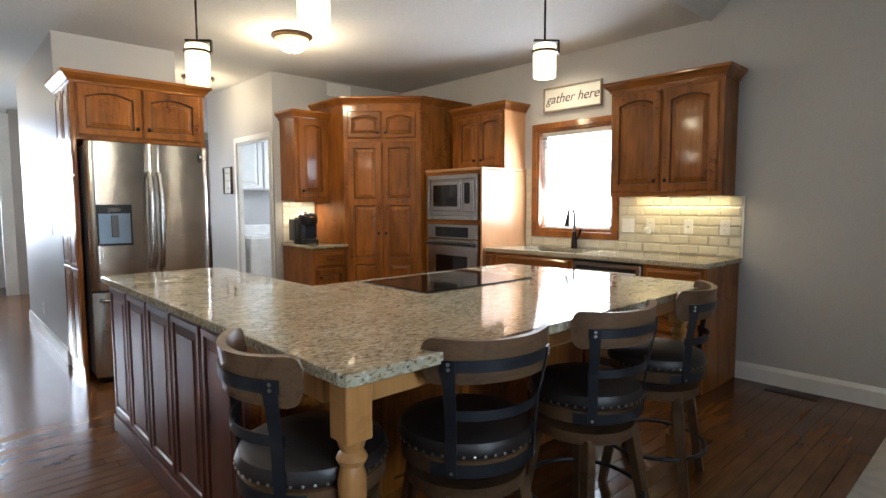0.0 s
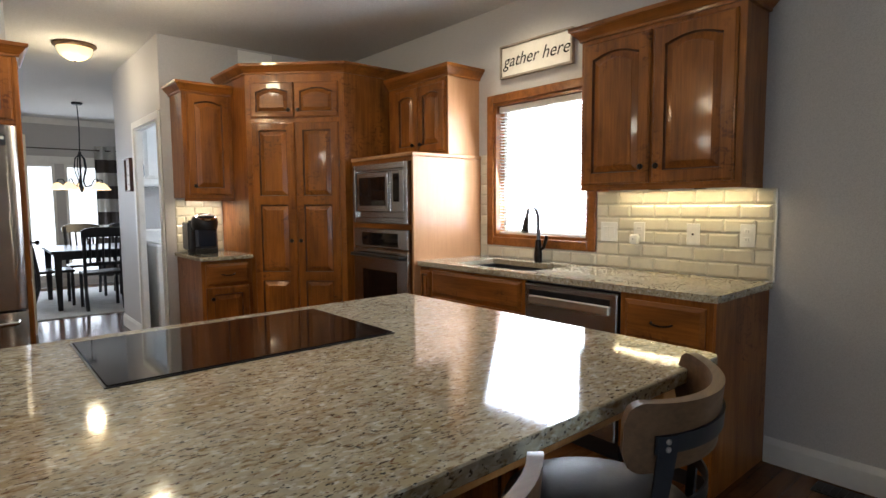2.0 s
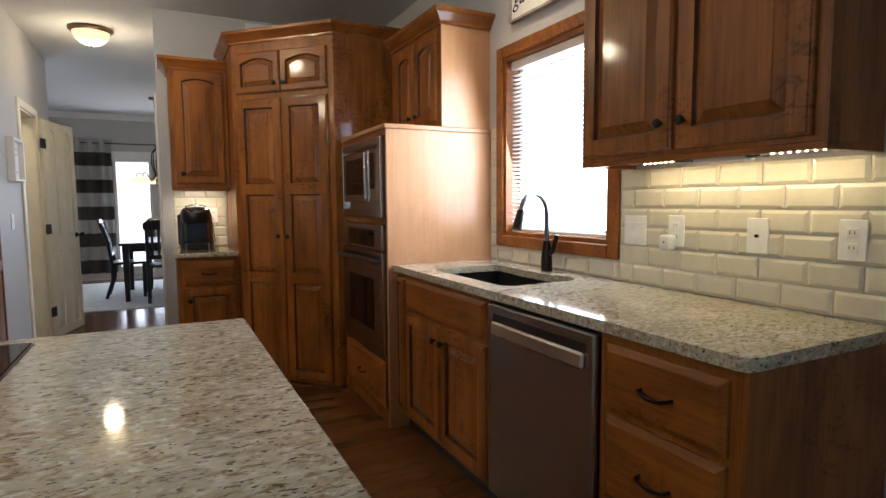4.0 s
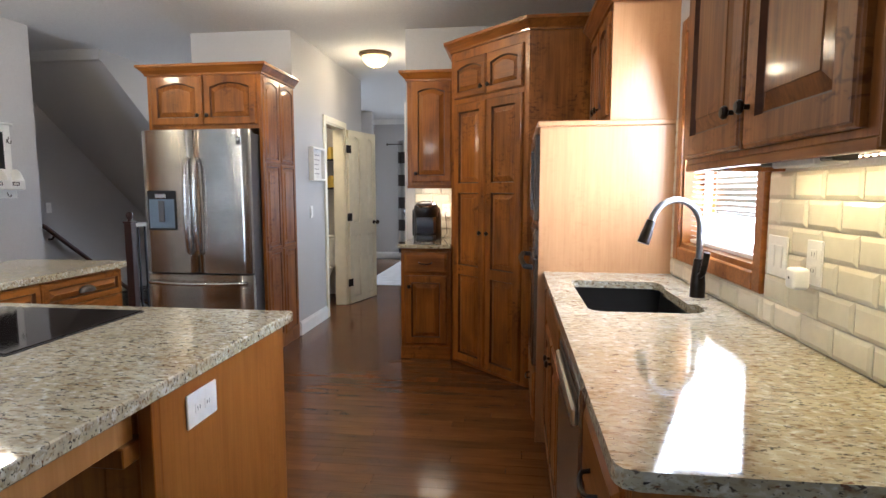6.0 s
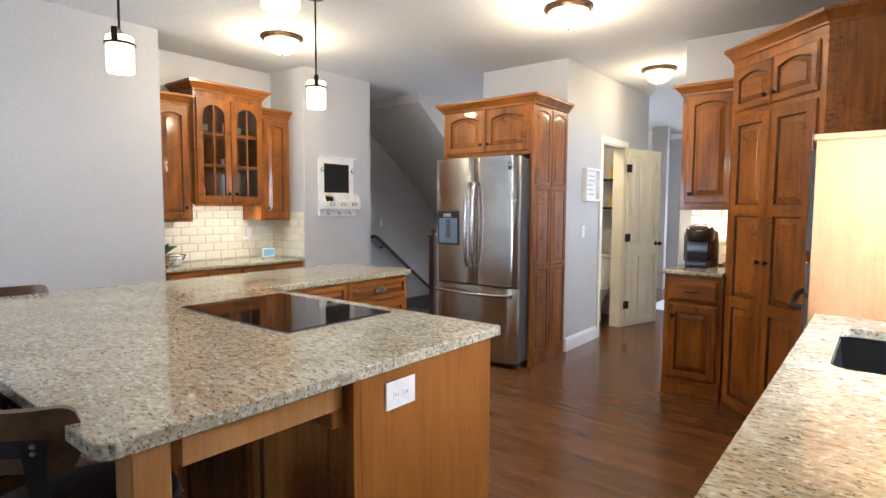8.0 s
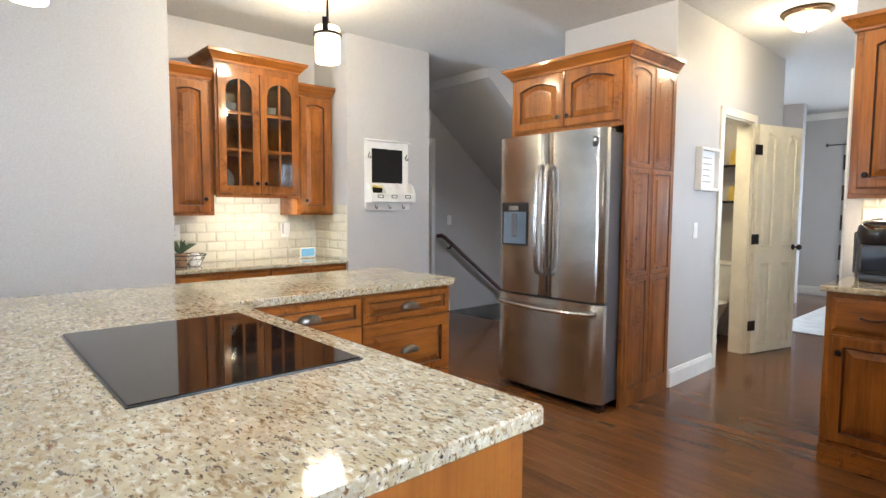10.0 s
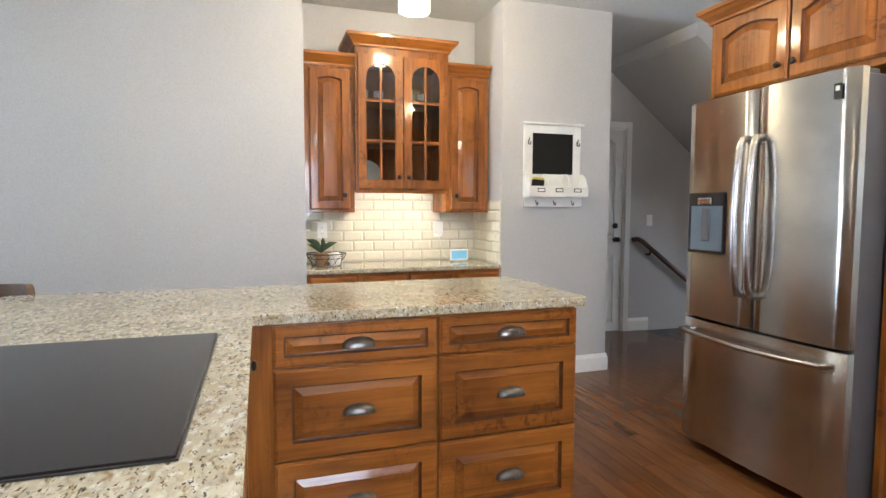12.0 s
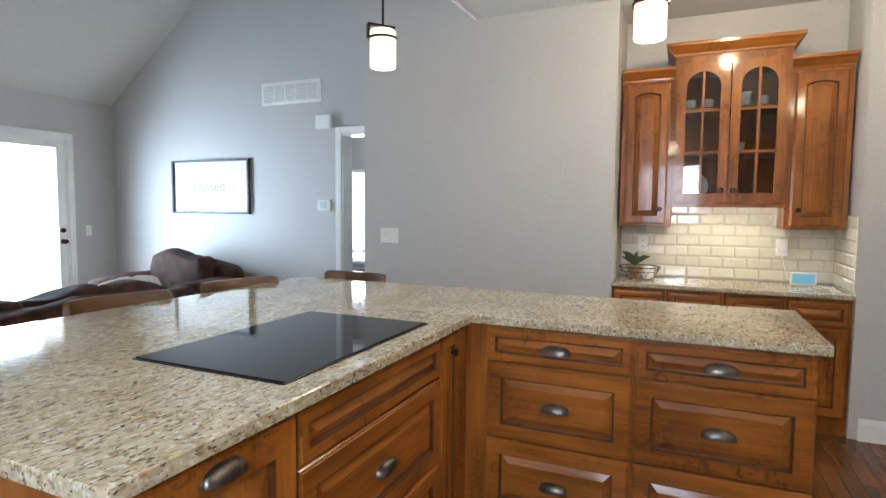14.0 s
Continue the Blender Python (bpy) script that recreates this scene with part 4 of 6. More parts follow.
    for z, h in ((0.733, 0.136), (0.422, 0.306), (0.111, 0.306)):
        q = part("drawer_front", door_mesh(0.785, h, 0, 0.058 if h > 0.2 else 0.036), WOODH, b)
        q.matrix_world = m @ pose(0.428, 0, z)
        if h > 0.2:
            cup_pull(q, 0.39, h / 2)
    q = part("pull_out_front", door_mesh(0.41, 0.758, 0, 0.075), WOOD, b, "tall pull-out front with a cup pull on its top rail")
    q.matrix_world = m @ pose(0.012, 0, 0.111)
    cup_pull(q, 0.19, 0.722)
    q = part("narrow_door", door_mesh(0.165, 0.758, 0, 0.045), WOOD, b)
    q.matrix_world = m @ pose(1.222, 0, 0.111)
    knob(q, 0.085, 0.69)
    # dark strips put the shade of the gaps between the fronts
    for x in (0.424, 1.217):
        part("joint", box(x - 0.0015, x + 0.0015, -0.004, 0.001, 0.11, 0.87), GAP, b).matrix_world = m
    # cooktop
    c = thing("cooktop", pose(0, 0, 0), "black glass induction cooktop set into the island", "cooktop")
    part("glass_top", box(2.982, 3.748, 2.737, 3.248, 0.9155, 0.9215, 0.002), GLOSSBLACK, c)
    part("trim_edge", box(2.978, 3.752, 2.733, 3.252, 0.9152, 0.9185), BLACK, c)
    o = thing("outlet", pose(4.2225, 2.80, 0.785), "white double outlet plate on the island's end", "outlet")
    part("plate", box(0, 0.006, -0.065, 0.065, -0.035, 0.05, 0.002), WHITEP, o)
    for dy in (-0.021, 0.021):
        for dz in (0.0075,):
            part("socket", box(0.006, 0.0075, dy - 0.014, dy + 0.014, dz - 0.013, dz + 0.013, 0.0005), WHITEP, o)
            part("slot", box(0.0075, 0.0078, dy - 0.006, dy - 0.004, dz - 0.005, dz + 0.005), BLACK, o)
            part("slot", box(0.0075, 0.0078, dy + 0.004, dy + 0.006, dz - 0.005, dz + 0.005), BLACK, o)


def turned_leg(x, y):
    bm = box(x - 0.041, x + 0.041, y - 0.041, y + 0.041, 0.715, 0.879, 0.004)
    lathe([(0.0, 0.12), (0.040, 0.12), (0.040, 0.135), (0.032, 0.15), (0.027, 0.18), (0.030, 0.34), (0.037, 0.54), (0.039, 0.605), (0.032, 0.635), (0.028, 0.645), (0.038, 0.655), (0.042, 0.665), (0.038, 0.675), (0.029, 0.686), (0.035, 0.70), (0.039, 0.715), (0.0, 0.715)], 24, bm, (x, y, 0))
    box(x - 0.040, x + 0.040, y - 0.040, y + 0.040, 0.0, 0.12, 0.004, bm=bm)
    return bm


BLUESTEEL = material("blue_grey_steel", (0.20, 0.26, 0.33), 0.35, 0.6)


def fridge():
    x0, x1, yf = 2.165, 3.025, 5.47
    t = thing("refrigerator", pose(x0, yf, 0), "stainless steel french-door refrigerator with a bottom freezer and water dispenser", "refrigerator")
    w = x1 - x0
    part("cabinet", box(0.008, w - 0.008, 0.075, 0.78, 0.05, 1.765, 0.006), GREYSIDE, t, "dark grey side walls")

    def leaf(a, c, z0, z1, name):
        """A softly bowed door, rounded at its outer edges."""
        n = 14
        pts = []
        for k in range(n + 1):
            s = k / n
            x = a + (c - a) * s
            bow = 0.018 * (1 - (2 * (x / w) - 1) ** 2)
            e = min(s, 1 - s) * (c - a)
            rnd = 0.016 * (1 - min(1, e / 0.02)) ** 2
            pts.append((x, 0.02 - bow + rnd))
        poly = pts + [(c, 0.07), (a, 0.07)]
        return part(name, prism(poly, z0, z1, 0.004), STEELV, t, smooth=True)
    half = w / 2
    dl = leaf(0.0, half - 0.003, 0.70, 1.785, "door")
    dr = leaf(half + 0.003, w, 0.70, 1.785, "door")
    fz = leaf(0.0, w, 0.055, 0.687, "freezer_drawer")
    for d, x in ((dl, half - 0.036), (dr, half + 0.036)):
        bm = tube([(x, 0.0, 0.855), (x, -0.035, 0.862), (x, -0.052, 0.90), (x, -0.066, 1.03), (x, -0.072, 1.21), (x, -0.066, 1.39), (x, -0.052, 1.52), (x, -0.035, 1.558), (x, 0.0, 1.565)], 0.017, 12)
        part("handle", bm, STEEL, d, "bowed brushed steel handle", True)
    part("handle", tube([(0.05, 0.01, 0.63), (0.055, -0.04, 0.63), (0.2, -0.055, 0.625), (half, -0.062, 0.621), (w - 0.2, -0.055, 0.625), (w - 0.055, -0.04, 0.63), (w - 0.05, 0.01, 0.63)], 0.013, 10), CHROME, fz, smooth=True)
    disp = part("dispenser", _frame_box(0.045, 0.275, 1.03, 1.33), BLACK, dl, "black water and ice dispenser")
    part("recess", box(0.058, 0.262, 0.0, 0.003, 1.045, 1.265), BLUESTEEL, disp)
    part("nozzle", box(0.115, 0.205, -0.02, 0.01, 1.27, 1.305, 0.006), CHROME, disp)
    part("paddle", box(0.135, 0.185, -0.012, 0.003, 1.09, 1.255, 0.006), GREYSIDE, disp)
    part("badge", box(w - 0.085, w - 0.055, 0.0045, 0.008, 1.67, 1.73), BLACK, dr)
    part("badge_mark", box(w - 0.078, w - 0.062, 0.0035, 0.0045, 1.702, 1.72), WHITEP, dr)
    for x in (0.06, w - 0.06):
        part("foot", lathe([(0, 0), (0.02, 0), (0.02, 0.05), (0, 0.05)], 10, at=(x, 0.12, 0.0)), BLACK, t)
    part("grille", box(0.02, w - 0.02, 0.09, 0.11, 0.012, 0.05), BLACK, t)
    part("hinge_cover", box(0.02, w - 0.02, 0.06, 0.16, 1.765, 1.785, 0.004), GREYSIDE, t)


def _frame_box(a, c, z0, z1):
    bm = box(a, c, -0.004, 0.012, z1 - 0.065, z1, 0.003)
    box(a, a + 0.012, -0.004, 0.012, z0, z1 - 0.065, 0.002, bm=bm)
    box(c - 0.012, c, -0.004, 0.012, z0, z1 - 0.065, 0.002, bm=bm)
    box(a + 0.012, c - 0.012, -0.004, 0.012, z0, z0 + 0.014, 0.002, bm=bm)
    return bm


east_upper()
oven_tower()
pantry()
coffee_corner()
fridge_surround()
niche()
sink_run()
island()
fridge()


def island_material(src, name):
    """The same surface for joined pieces: it varies from piece to piece by mesh island."""
    m = src.copy()
    m.name = name
    nt = m.node_tree
    geo = nt.nodes.new("ShaderNodeNewGeometry")
    for link in [k for k in nt.links if k.from_node.bl_idname == "ShaderNodeObjectInfo"]:
        nt.links.new(geo.outputs["Random Per Island"], link.to_socket)
    return m


# ---- window over the sink ----
def sink_window():
    w = thing("window_1", pose(0, 0, 0), "stained wood framed window with lowered white blinds over the sink", "window", kind="structure")
    y0, y1, z0, z1 = 3.425, 4.255, 1.065, 2.04
    bm = bmesh.new()
    c = 0.062
    for a, b, lo, hi in ((y0 - c, y0, z0 - c, z1 + c), (y1, y1 + c, z0 - c, z1 + c), (y0, y1, z1, z1 + c), (y0, y1, z0 - c, z0)):
        box(XE - 0.02, XE, a, b, lo, hi, 0.005, bm=bm)
    part("casing", bm, WOODH, w)
    bm = bmesh.new()
    for a, b, lo, hi in ((y0, y0 + 0.02, z0, z1), (y1 - 0.02, y1, z0, z1), (y0 + 0.02, y1 - 0.02, z1 - 0.02, z1), (y0 + 0.02, y1 - 0.02, z0, z0 + 0.02)):
        box(XE - 0.004, XE + 0.14, a, b, lo, hi, bm=bm)
    part("jamb", bm, WOODH, w)
    bm = bmesh.new()
    for a, b, lo, hi in ((y0 + 0.02, y0 + 0.05, z0 + 0.02, z1 - 0.02), (y1 - 0.05, y1 - 0.02, z0 + 0.02, z1 - 0.02), (y0 + 0.05, y1 - 0.05, z1 - 0.055, z1 - 0.02), (y0 + 0.05, y1 - 0.05, z0 + 0.02, z0 + 0.055)):
        box(XE + 0.085, XE + 0.115, a, b, lo, hi, 0.003, bm=bm)
    part("sash", bm, WHITEP, w)
    g = part("pane", box(XE + 0.098, XE + 0.102, y0 + 0.05, y1 - 0.05, z0 + 0.055, z1 - 0.055), PANE, w)
    g.visible_shadow = False
    b = thing("window_blind", pose(XE + 0.045, 0, 0), "white slatted blind in front of bright daylight", "blind")
    part("head_rail", box(-0.02, 0.02, y0 + 0.022, y1 - 0.022, z1 - 0.065, z1 - 0.022, 0.004), WHITEP, b)
    part("bottom_rail", box(-0.014, 0.014, y0 + 0.025, y1 - 0.025, z0 + 0.024, z0 + 0.04, 0.003), WHITEP, b)
    slat = box(-0.012, 0.012, y0 + 0.025, y1 - 0.025, -0.0008, 0.0008)
    first = part("slat", slat, BLIND, b)
    n = 38
    for k in range(n):
        s = first if k == 0 else new("slat", first.data)
        s.parent = b
        s.matrix_local = pose(0, 0, z0 + 0.055 + k * (z1 - z0 - 0.13) / n, 0, 12, 0)


BLIND = material("white_blind", (0.85, 0.85, 0.84), 0.5)
_nt = BLIND.node_tree
_tr, _mx = _nt.nodes.new("ShaderNodeBsdfTranslucent"), _nt.nodes.new("ShaderNodeMixShader")
_tr.inputs["Color"].default_value = (0.95, 0.95, 0.93, 1)
_mx.inputs[0].default_value = 0.7
_nt.links.new(_nt.nodes["Principled BSDF"].outputs[0], _mx.inputs[1])
_nt.links.new(_tr.outputs[0], _mx.inputs[2])
_nt.links.new(_mx.outputs[0], _nt.nodes["Material Output"].inputs["Surface"])
tagged(part("backdrop", box(6.9, 6.91, 1.5, 6.2, -0.2, 3.6), OUTSINK), "overexposed white daylight outside the window", "backdrop", kind="structure")
tagged(part("backdrop", box(-1.0, 5.0, -3.6, -3.59, -0.2, 3.2), OUT), "overexposed white daylight outside the patio door", "backdrop", kind="structure")
tagged(part("backdrop", box(0.5, 6.5, 13.6, 13.61, -0.2, 3.2), OUT), "overexposed white daylight outside the dining room", "backdrop", kind="structure")
tagged(part("backdrop", box(-4.2, -4.19, -3.0, 3.0, -0.2, 3.2), OUT), "overexposed white daylight outside the bedroom", "backdrop", kind="structure")
sink_window()


# ---- lamps that the place has ----
def pendant(x, y):
    t = thing("pendant_lamp", pose(x, y, 0), "lit opal glass cylinder pendant lamp with bronze bracket", "pendant lamp", "pendants over the island")
    part("canopy", lathe([(0, H - 0.025), (0.055, H - 0.025), (0.06, H - 0.005), (0.06, H), (0, H)], 20), BRONZE, t, smooth=True)
    part("rod", lathe([(0, 2.195), (0.006, 2.195), (0.006, H - 0.02), (0, H - 0.02)], 8), BRONZE, t)
    part("shade", lathe([(0.0, 2.0), (0.057, 2.0), (0.061, 2.006), (0.061, 2.165), (0.054, 2.172), (0.03, 2.175), (0.0, 2.175)], 28), SHADE, t, "glowing white glass cylinder", True)
    bm = lathe([(0.062, 2.128), (0.069, 2.128), (0.069, 2.139), (0.062, 2.139), (0.062, 2.128)], 28)
    part("band", bm, BRONZE, t)
    bm = box(-0.06, 0.078, -0.012, 0.012, 2.186, 2.198, 0.002)
    box(0.070, 0.078, -0.014, 0.014, 2.128, 2.198, 0.002, bm=bm)
    br = part("bracket", bm, BRONZE, t)
    br.rotation_euler = (0, 0, radians(-38))
    bulb("pendant_bulb", (x, y, 1.93), 8, 0.05, (1.0, 0.86, 0.64))
    return t


WARM = (1.0, 0.81, 0.50)
for x, y in ((2.43, 2.75), (3.79, 2.70), (2.42, 3.94)):
    pendant(x, y)


def flush_light(x, y, watts):
    t = thing("ceiling_light", pose(x, y, 0), "lit alabaster dome ceiling light with bronze rim", "ceiling light", "flush ceiling lights")
    part("rim", lathe([(0, H), (0.165, H), (0.168, H - 0.015), (0.150, H - 0.032), (0.138, H - 0.034), (0.136, H - 0.02), (0, H - 0.02)], 32), BRASS, t, smooth=True)
    part("dome", lathe([(0.137, H - 0.03), (0.135, H - 0.05), (0.118, H - 0.085), (0.085, H - 0.115), (0.045, H - 0.132), (0.0, H - 0.138)], 32), DOME, t, "glowing alabaster glass", True)
    part("finial", lathe([(0, H - 0.152), (0.006, H - 0.15), (0.010, H - 0.143), (0.006, H - 0.136), (0, H - 0.135)], 10), BRONZE, t)
    bulb("ceiling_bulb", (x, y, H - 0.25), watts, 0.06, WARM)


flush_light(3.61, 5.14, 33)
flush_light(1.55, 8.3, 8)
flush_light(3.574, 7.2, 15)
flush_light(1.50, 4.34, 27)


def recessed_light(x, y, watts):
    t = thing("recessed_light", pose(x, y, 0), "lit recessed can light with white trim over the sink", "ceiling light")
    part("trim_ring", lathe([(0.062, H - 0.001), (0.090, H - 0.001), (0.088, H - 0.006), (0.066, H - 0.010), (0.062, H - 0.004), (0.062, H - 0.001)], 28), TRIM, t, smooth=True)
    part("lens", lathe([(0.0, H - 0.0035), (0.062, H - 0.0035), (0.062, H - 0.001), (0.0, H - 0.001)], 24), DOME, t, "glowing frosted lens", True)
    ob = new("recessed_bulb", bpy.data.lights.new("recessed_bulb", "SPOT"))
    ob.data.energy, ob.data.shadow_soft_size, ob.data.color = watts, 0.05, (1.0, 0.83, 0.54)
    ob.data.spot_size, ob.data.spot_blend = radians(150), 0.9
    ob.matrix_world = look((x, y, H - 0.02), (x, y + 0.001, 0.0))


recessed_light(5.37, 3.86, 38)


# ---- wall and counter details ----
def tiles(name, at, across, up, shift, label):
    """Bevelled tiles in running bond on a wall face; at: the pose of the field's lower left corner, the wall behind local y = 0."""
    t = thing(name, at, label, "backsplash", kind="structure")
    g = 0.003
    part("grout", box(0, across, -0.004, 0.0, 0, up), GROUT, t)
    made = {}
    row, z = 0, 0.0
    pitch = 0.0767
    while z < up - 0.012:
        h = min(pitch, up - z) - g
        x = -0.0767 * ((row + shift) % 2)
        while x < across - 0.012:
            a, c = max(x, 0.0), min(x + 0.1534, across)
            w = c - a - g
            x += 0.1534
            if w < 0.012:
                continue
            key = (round(w, 3), round(h, 3))
            if key not in made:
                b = min(0.011, w / 3, h / 3)
                bm = bmesh.new()
                lo = [bm.verts.new(p) for p in ((0, -0.004, 0), (w, -0.004, 0), (w, -0.004, h), (0, -0.004, h))]
                mid = [bm.verts.new(p) for p in ((0, -0.0065, 0), (w, -0.0065, 0), (w, -0.0065, h), (0, -0.0065, h))]
                hi = [bm.verts.new(p) for p in ((b, -0.0115, b), (w - b, -0.0115, b), (w - b, -0.0115, h - b), (b, -0.0115, h - b))]
                for p, q in ((lo, mid), (mid, hi)):
                    for k in range(4):
                        bm.faces.new((p[k], p[(k + 1) % 4], q[(k + 1) % 4], q[k]))
                bm.faces.new(hi)
                ob = part("tile", bm, TILE, t)
                made[key] = ob.data
            else:
                ob = new("tile", made[key])
                ob.parent = t
            ob.location = (a + g / 2, 0, z + g / 2)
        z += pitch
        row += 1
    return t


def plate(at, w=0.072, h=0.116, kind="outlet", label="white plastic double outlet plate", category="outlet"):
    """A switch or outlet plate; front looks to local -y."""
    o = thing("switch_plate" if kind != "outlet" else "outlet", at, label, category)
    part("plate", box(-w / 2, w / 2, -0.006, 0, -h / 2, h / 2, 0.002), WHITEP, o)
    n = max(1, round(w / 0.06) if w > 0.08 else 1)
    for k in range(n):
        cx = (k - (n - 1) / 2) * 0.046
        if kind == "switch":
            part("rocker", box(cx - 0.016, cx + 0.016, -0.010, -0.006, -0.033, 0.033, 0.002), WHITEP, o)
        elif kind == "outlet":
            for dz in (-0.021, 0.021):
                part("socket", box(cx - 0.016, cx + 0.016, -0.008, -0.006, dz - 0.013, dz + 0.013, 0.001), WHITEP, o)
                for dx in (-0.006, 0.006):
                    part("slot", box(cx + dx - 0.001, cx + dx + 0.001, -0.0085, -0.008, dz - 0.004, dz + 0.006), BLACK, o)
        elif kind == "jack":
            part("jack", lathe([(0, 0), (0.006, 0), (0.006, 0.006), (0, 0.006)], 10), BRONZE, o).matrix_local = pose(0, -0.006, 0, 90)
    return o


plate(pose(5.763, 3.266, 1.135, 0, 0, EAST), 0.116, 0.118, "switch", "white double rocker switch plate on tiles", "switch")
plate(pose(5.763, 3.065, 1.14, 0, 0, EAST))
plate(pose(5.763, 2.747, 1.138, 0, 0, EAST), kind="jack", label="white phone jack plate on tiles", category="wall plate")
plate(pose(5.763, 2.47, 1.14, 0, 0, EAST))
plug = thing("plug_in_freshener", pose(5.755, 3.075, 1.10, 0, 0, EAST), "white plug-in device in the outlet", "plug-in")
part("body", box(-0.024, 0.024, -0.05, -0.008, -0.03, 0.026, 0.010, seg=3), WHITEP, plug, smooth=True)
part("dot", lathe([(0, 0), (0.004, 0), (0, 0.002)], 8), BLACK, plug).matrix_local = pose(0, -0.05, 0.0, 90)
plate(pose(0.357, 3.80, 1.09, 0, 0, 90))
plate(pose(0.357, 4.70, 1.09, 0, 0, 90))
plate(pose(4.40, 6.398, 1.16, 0, 0, 0))
plate(pose(0.887, 1.92, 1.12, 0, 0, 90), 0.165, 0.118, "switch", "white triple rocker switch plate", "switch")
plate(pose(3.05, 6.69, 1.13, 0, 0, 90), 0.072, 0.116, "switch", "white rocker switch on the hall wall", "switch")
plate(pose(-0.23, 7.19, 1.14, 0, 0, 90), 0.072, 0.116, "switch", "white switch by the stairs", "switch")
plate(pose(2.12, 6.81, 1.12, 0, 0, -90), 0.072, 0.116, "switch", "white rocker switch on the pale wall", "switch")
plate(pose(2.12, 7.6, 0.30, 0, 0, -90))
plate(pose(2.07, 12.3, 1.13, 0, 0, 0), 0.072, 0.116, "switch", "white switch on the dining room wall", "switch")
plate(pose(0.69, -2.07, 1.06, 0, 0, 180), 0.072, 0.116, "switch", "white switch beside the patio door", "switch")


def faucet():
    t = thing("faucet", pose(5.704, 3.775, 0.915), "dark bronze gooseneck pull-down kitchen faucet", "faucet")
    part("base", lathe([(0, 0), (0.028, 0), (0.028, 0.05), (0.026, 0.075), (0.021, 0.12), (0.018, 0.15), (0, 0.15)], 20), BRONZE, t, smooth=True)
    arc = [(0, 0, 0.145), (0, 0, 0.24)]
    d = Vector((-0.95, -0.31))
    R = 0.106
    for k in range(13):
        a = math.pi * k / 12 * 0.93
        arc.append((d.x * R * (1 - math.cos(a)), d.y * R * (1 - math.cos(a)), 0.27 + R * math.sin(a)))
    part("spout", tube(arc, 0.0125, 12), GUNMETAL, t, "gunmetal curved spout", True)
    e = Vector(arc[-1])
    e0 = e - Vector(arc[-2])
    e0.normalize()
    part("spray_head", tube([e - e0 * 0.005, e + e0 * 0.03, e + e0 * 0.04, e + e0 * 0.085], 0.017, 14, taper=1.35), BRONZE, t, smooth=True)
    part("handle", tube([(0.0, -0.02, 0.085), (0.002, -0.045, 0.10), (0.004, -0.052, 0.125), (0.008, -0.066, 0.18)], 0.011, 10, taper=1.15), BRONZE, t, smooth=True)


GUNMETAL = material("gunmetal", (0.16, 0.16, 0.17), 0.3, 0.9)
faucet()


def coffee_maker():
    t = thing("coffee_maker", pose(4.265, 6.12, 0.915), "black single-cup coffee maker with chrome handle ring", "coffee maker")
    bm = lathe([(0, 0.0), (0.112, 0.0), (0.118, 0.012), (0.120, 0.05), (0.116, 0.20), (0.112, 0.25), (0.104, 0.275), (0, 0.28)], 28)
    bmesh.ops.translate(bm, verts=bm.verts, vec=(0, 0.07, 0))
    part("body", bm, BLACK, t, smooth=True)
    part("front", prism([(-0.070, -0.058), (-0.085, -0.02), (0.085, -0.02), (0.070, -0.058)], 0.06, 0.20, 0.008), BLUEBLACK, t, smooth=True)
    part("drip_tray", prism([(-0.07, -0.09), (-0.085, -0.03), (-0.085, 0.02), (0.085, 0.02), (0.085, -0.03), (0.07, -0.09)], 0.0, 0.045, 0.006), BLACK, t, smooth=True)
    bm = lathe([(0, 0.20), (0.095, 0.20), (0.105, 0.24), (0.10, 0.29), (0.075, 0.315), (0.0, 0.325)], 24)
    part("head", bm, BLACK, t, smooth=True)
    r = lathe([(0.055, 0.0), (0.078, 0.0), (0.080, 0.012), (0.06, 0.016), (0.055, 0.0)], 24)
    ring = part("chrome_ring", r, CHROME, t, smooth=True)
    ring.location = (0, -0.03, 0.298)
    ring.rotation_euler = (radians(18), 0, 0)
    part("reservoir", box(-0.125, -0.095, 0.03, 0.19, 0.03, 0.26, 0.01), SMOKE, t, "smoky water reservoir")
    c = thing("power_cord", pose(0, 0, 0), "black cord from the coffee maker to the outlet", "cord")
    part("cable", tube([(4.36, 6.28, 0.93), (4.385, 6.33, 0.922), (4.41, 6.37, 0.96), (4.40, 6.392, 1.06), (4.39, 6.392, 1.135)], 0.003, 6), BLACK, c)


BLUEBLACK = material("blue_black_plastic", (0.012, 0.018, 0.035), 0.22)
SMOKE = material("smoky_plastic", (0.05, 0.055, 0.06), 0.1)
coffee_maker()
tagged(part("coffee_countertop", prism([(4.098, 5.735), (4.512, 5.735), (4.512, YN - 0.002), (4.098, YN - 0.002)], 0.885, 0.915, 0.006), GRANITE), "small cream granite countertop under the coffee maker", "countertop")


def lettering(body, size, parent, m, mat, shear=0.0, name="lettering", spacing=1.0):
    cu = bpy.data.curves.new(name, "FONT")
    cu.body, cu.size, cu.align_x, cu.align_y, cu.extrude, cu.shear, cu.space_character, cu.offset = body, size, "CENTER", "CENTER", 0.0008, shear, spacing, -0.0004 if shear else 0.0
    tmp = new("tmp", cu)
    me = bpy.data.meshes.new_from_object(tmp)
    bpy.data.objects.remove(tmp)
    me.materials.clear()
    me.materials.append(mat)
    ob = new(name, me)
    ob.parent = parent
    ob.matrix_local = m
    return ob


INK = material("black_ink", (0.014, 0.013, 0.012), 0.85, spec=0.15)
BOARD = material("white_painted_board", (0.80, 0.78, 0.72), 0.6, dark=(0.70, 0.67, 0.61), scale=(5, 5, 5))
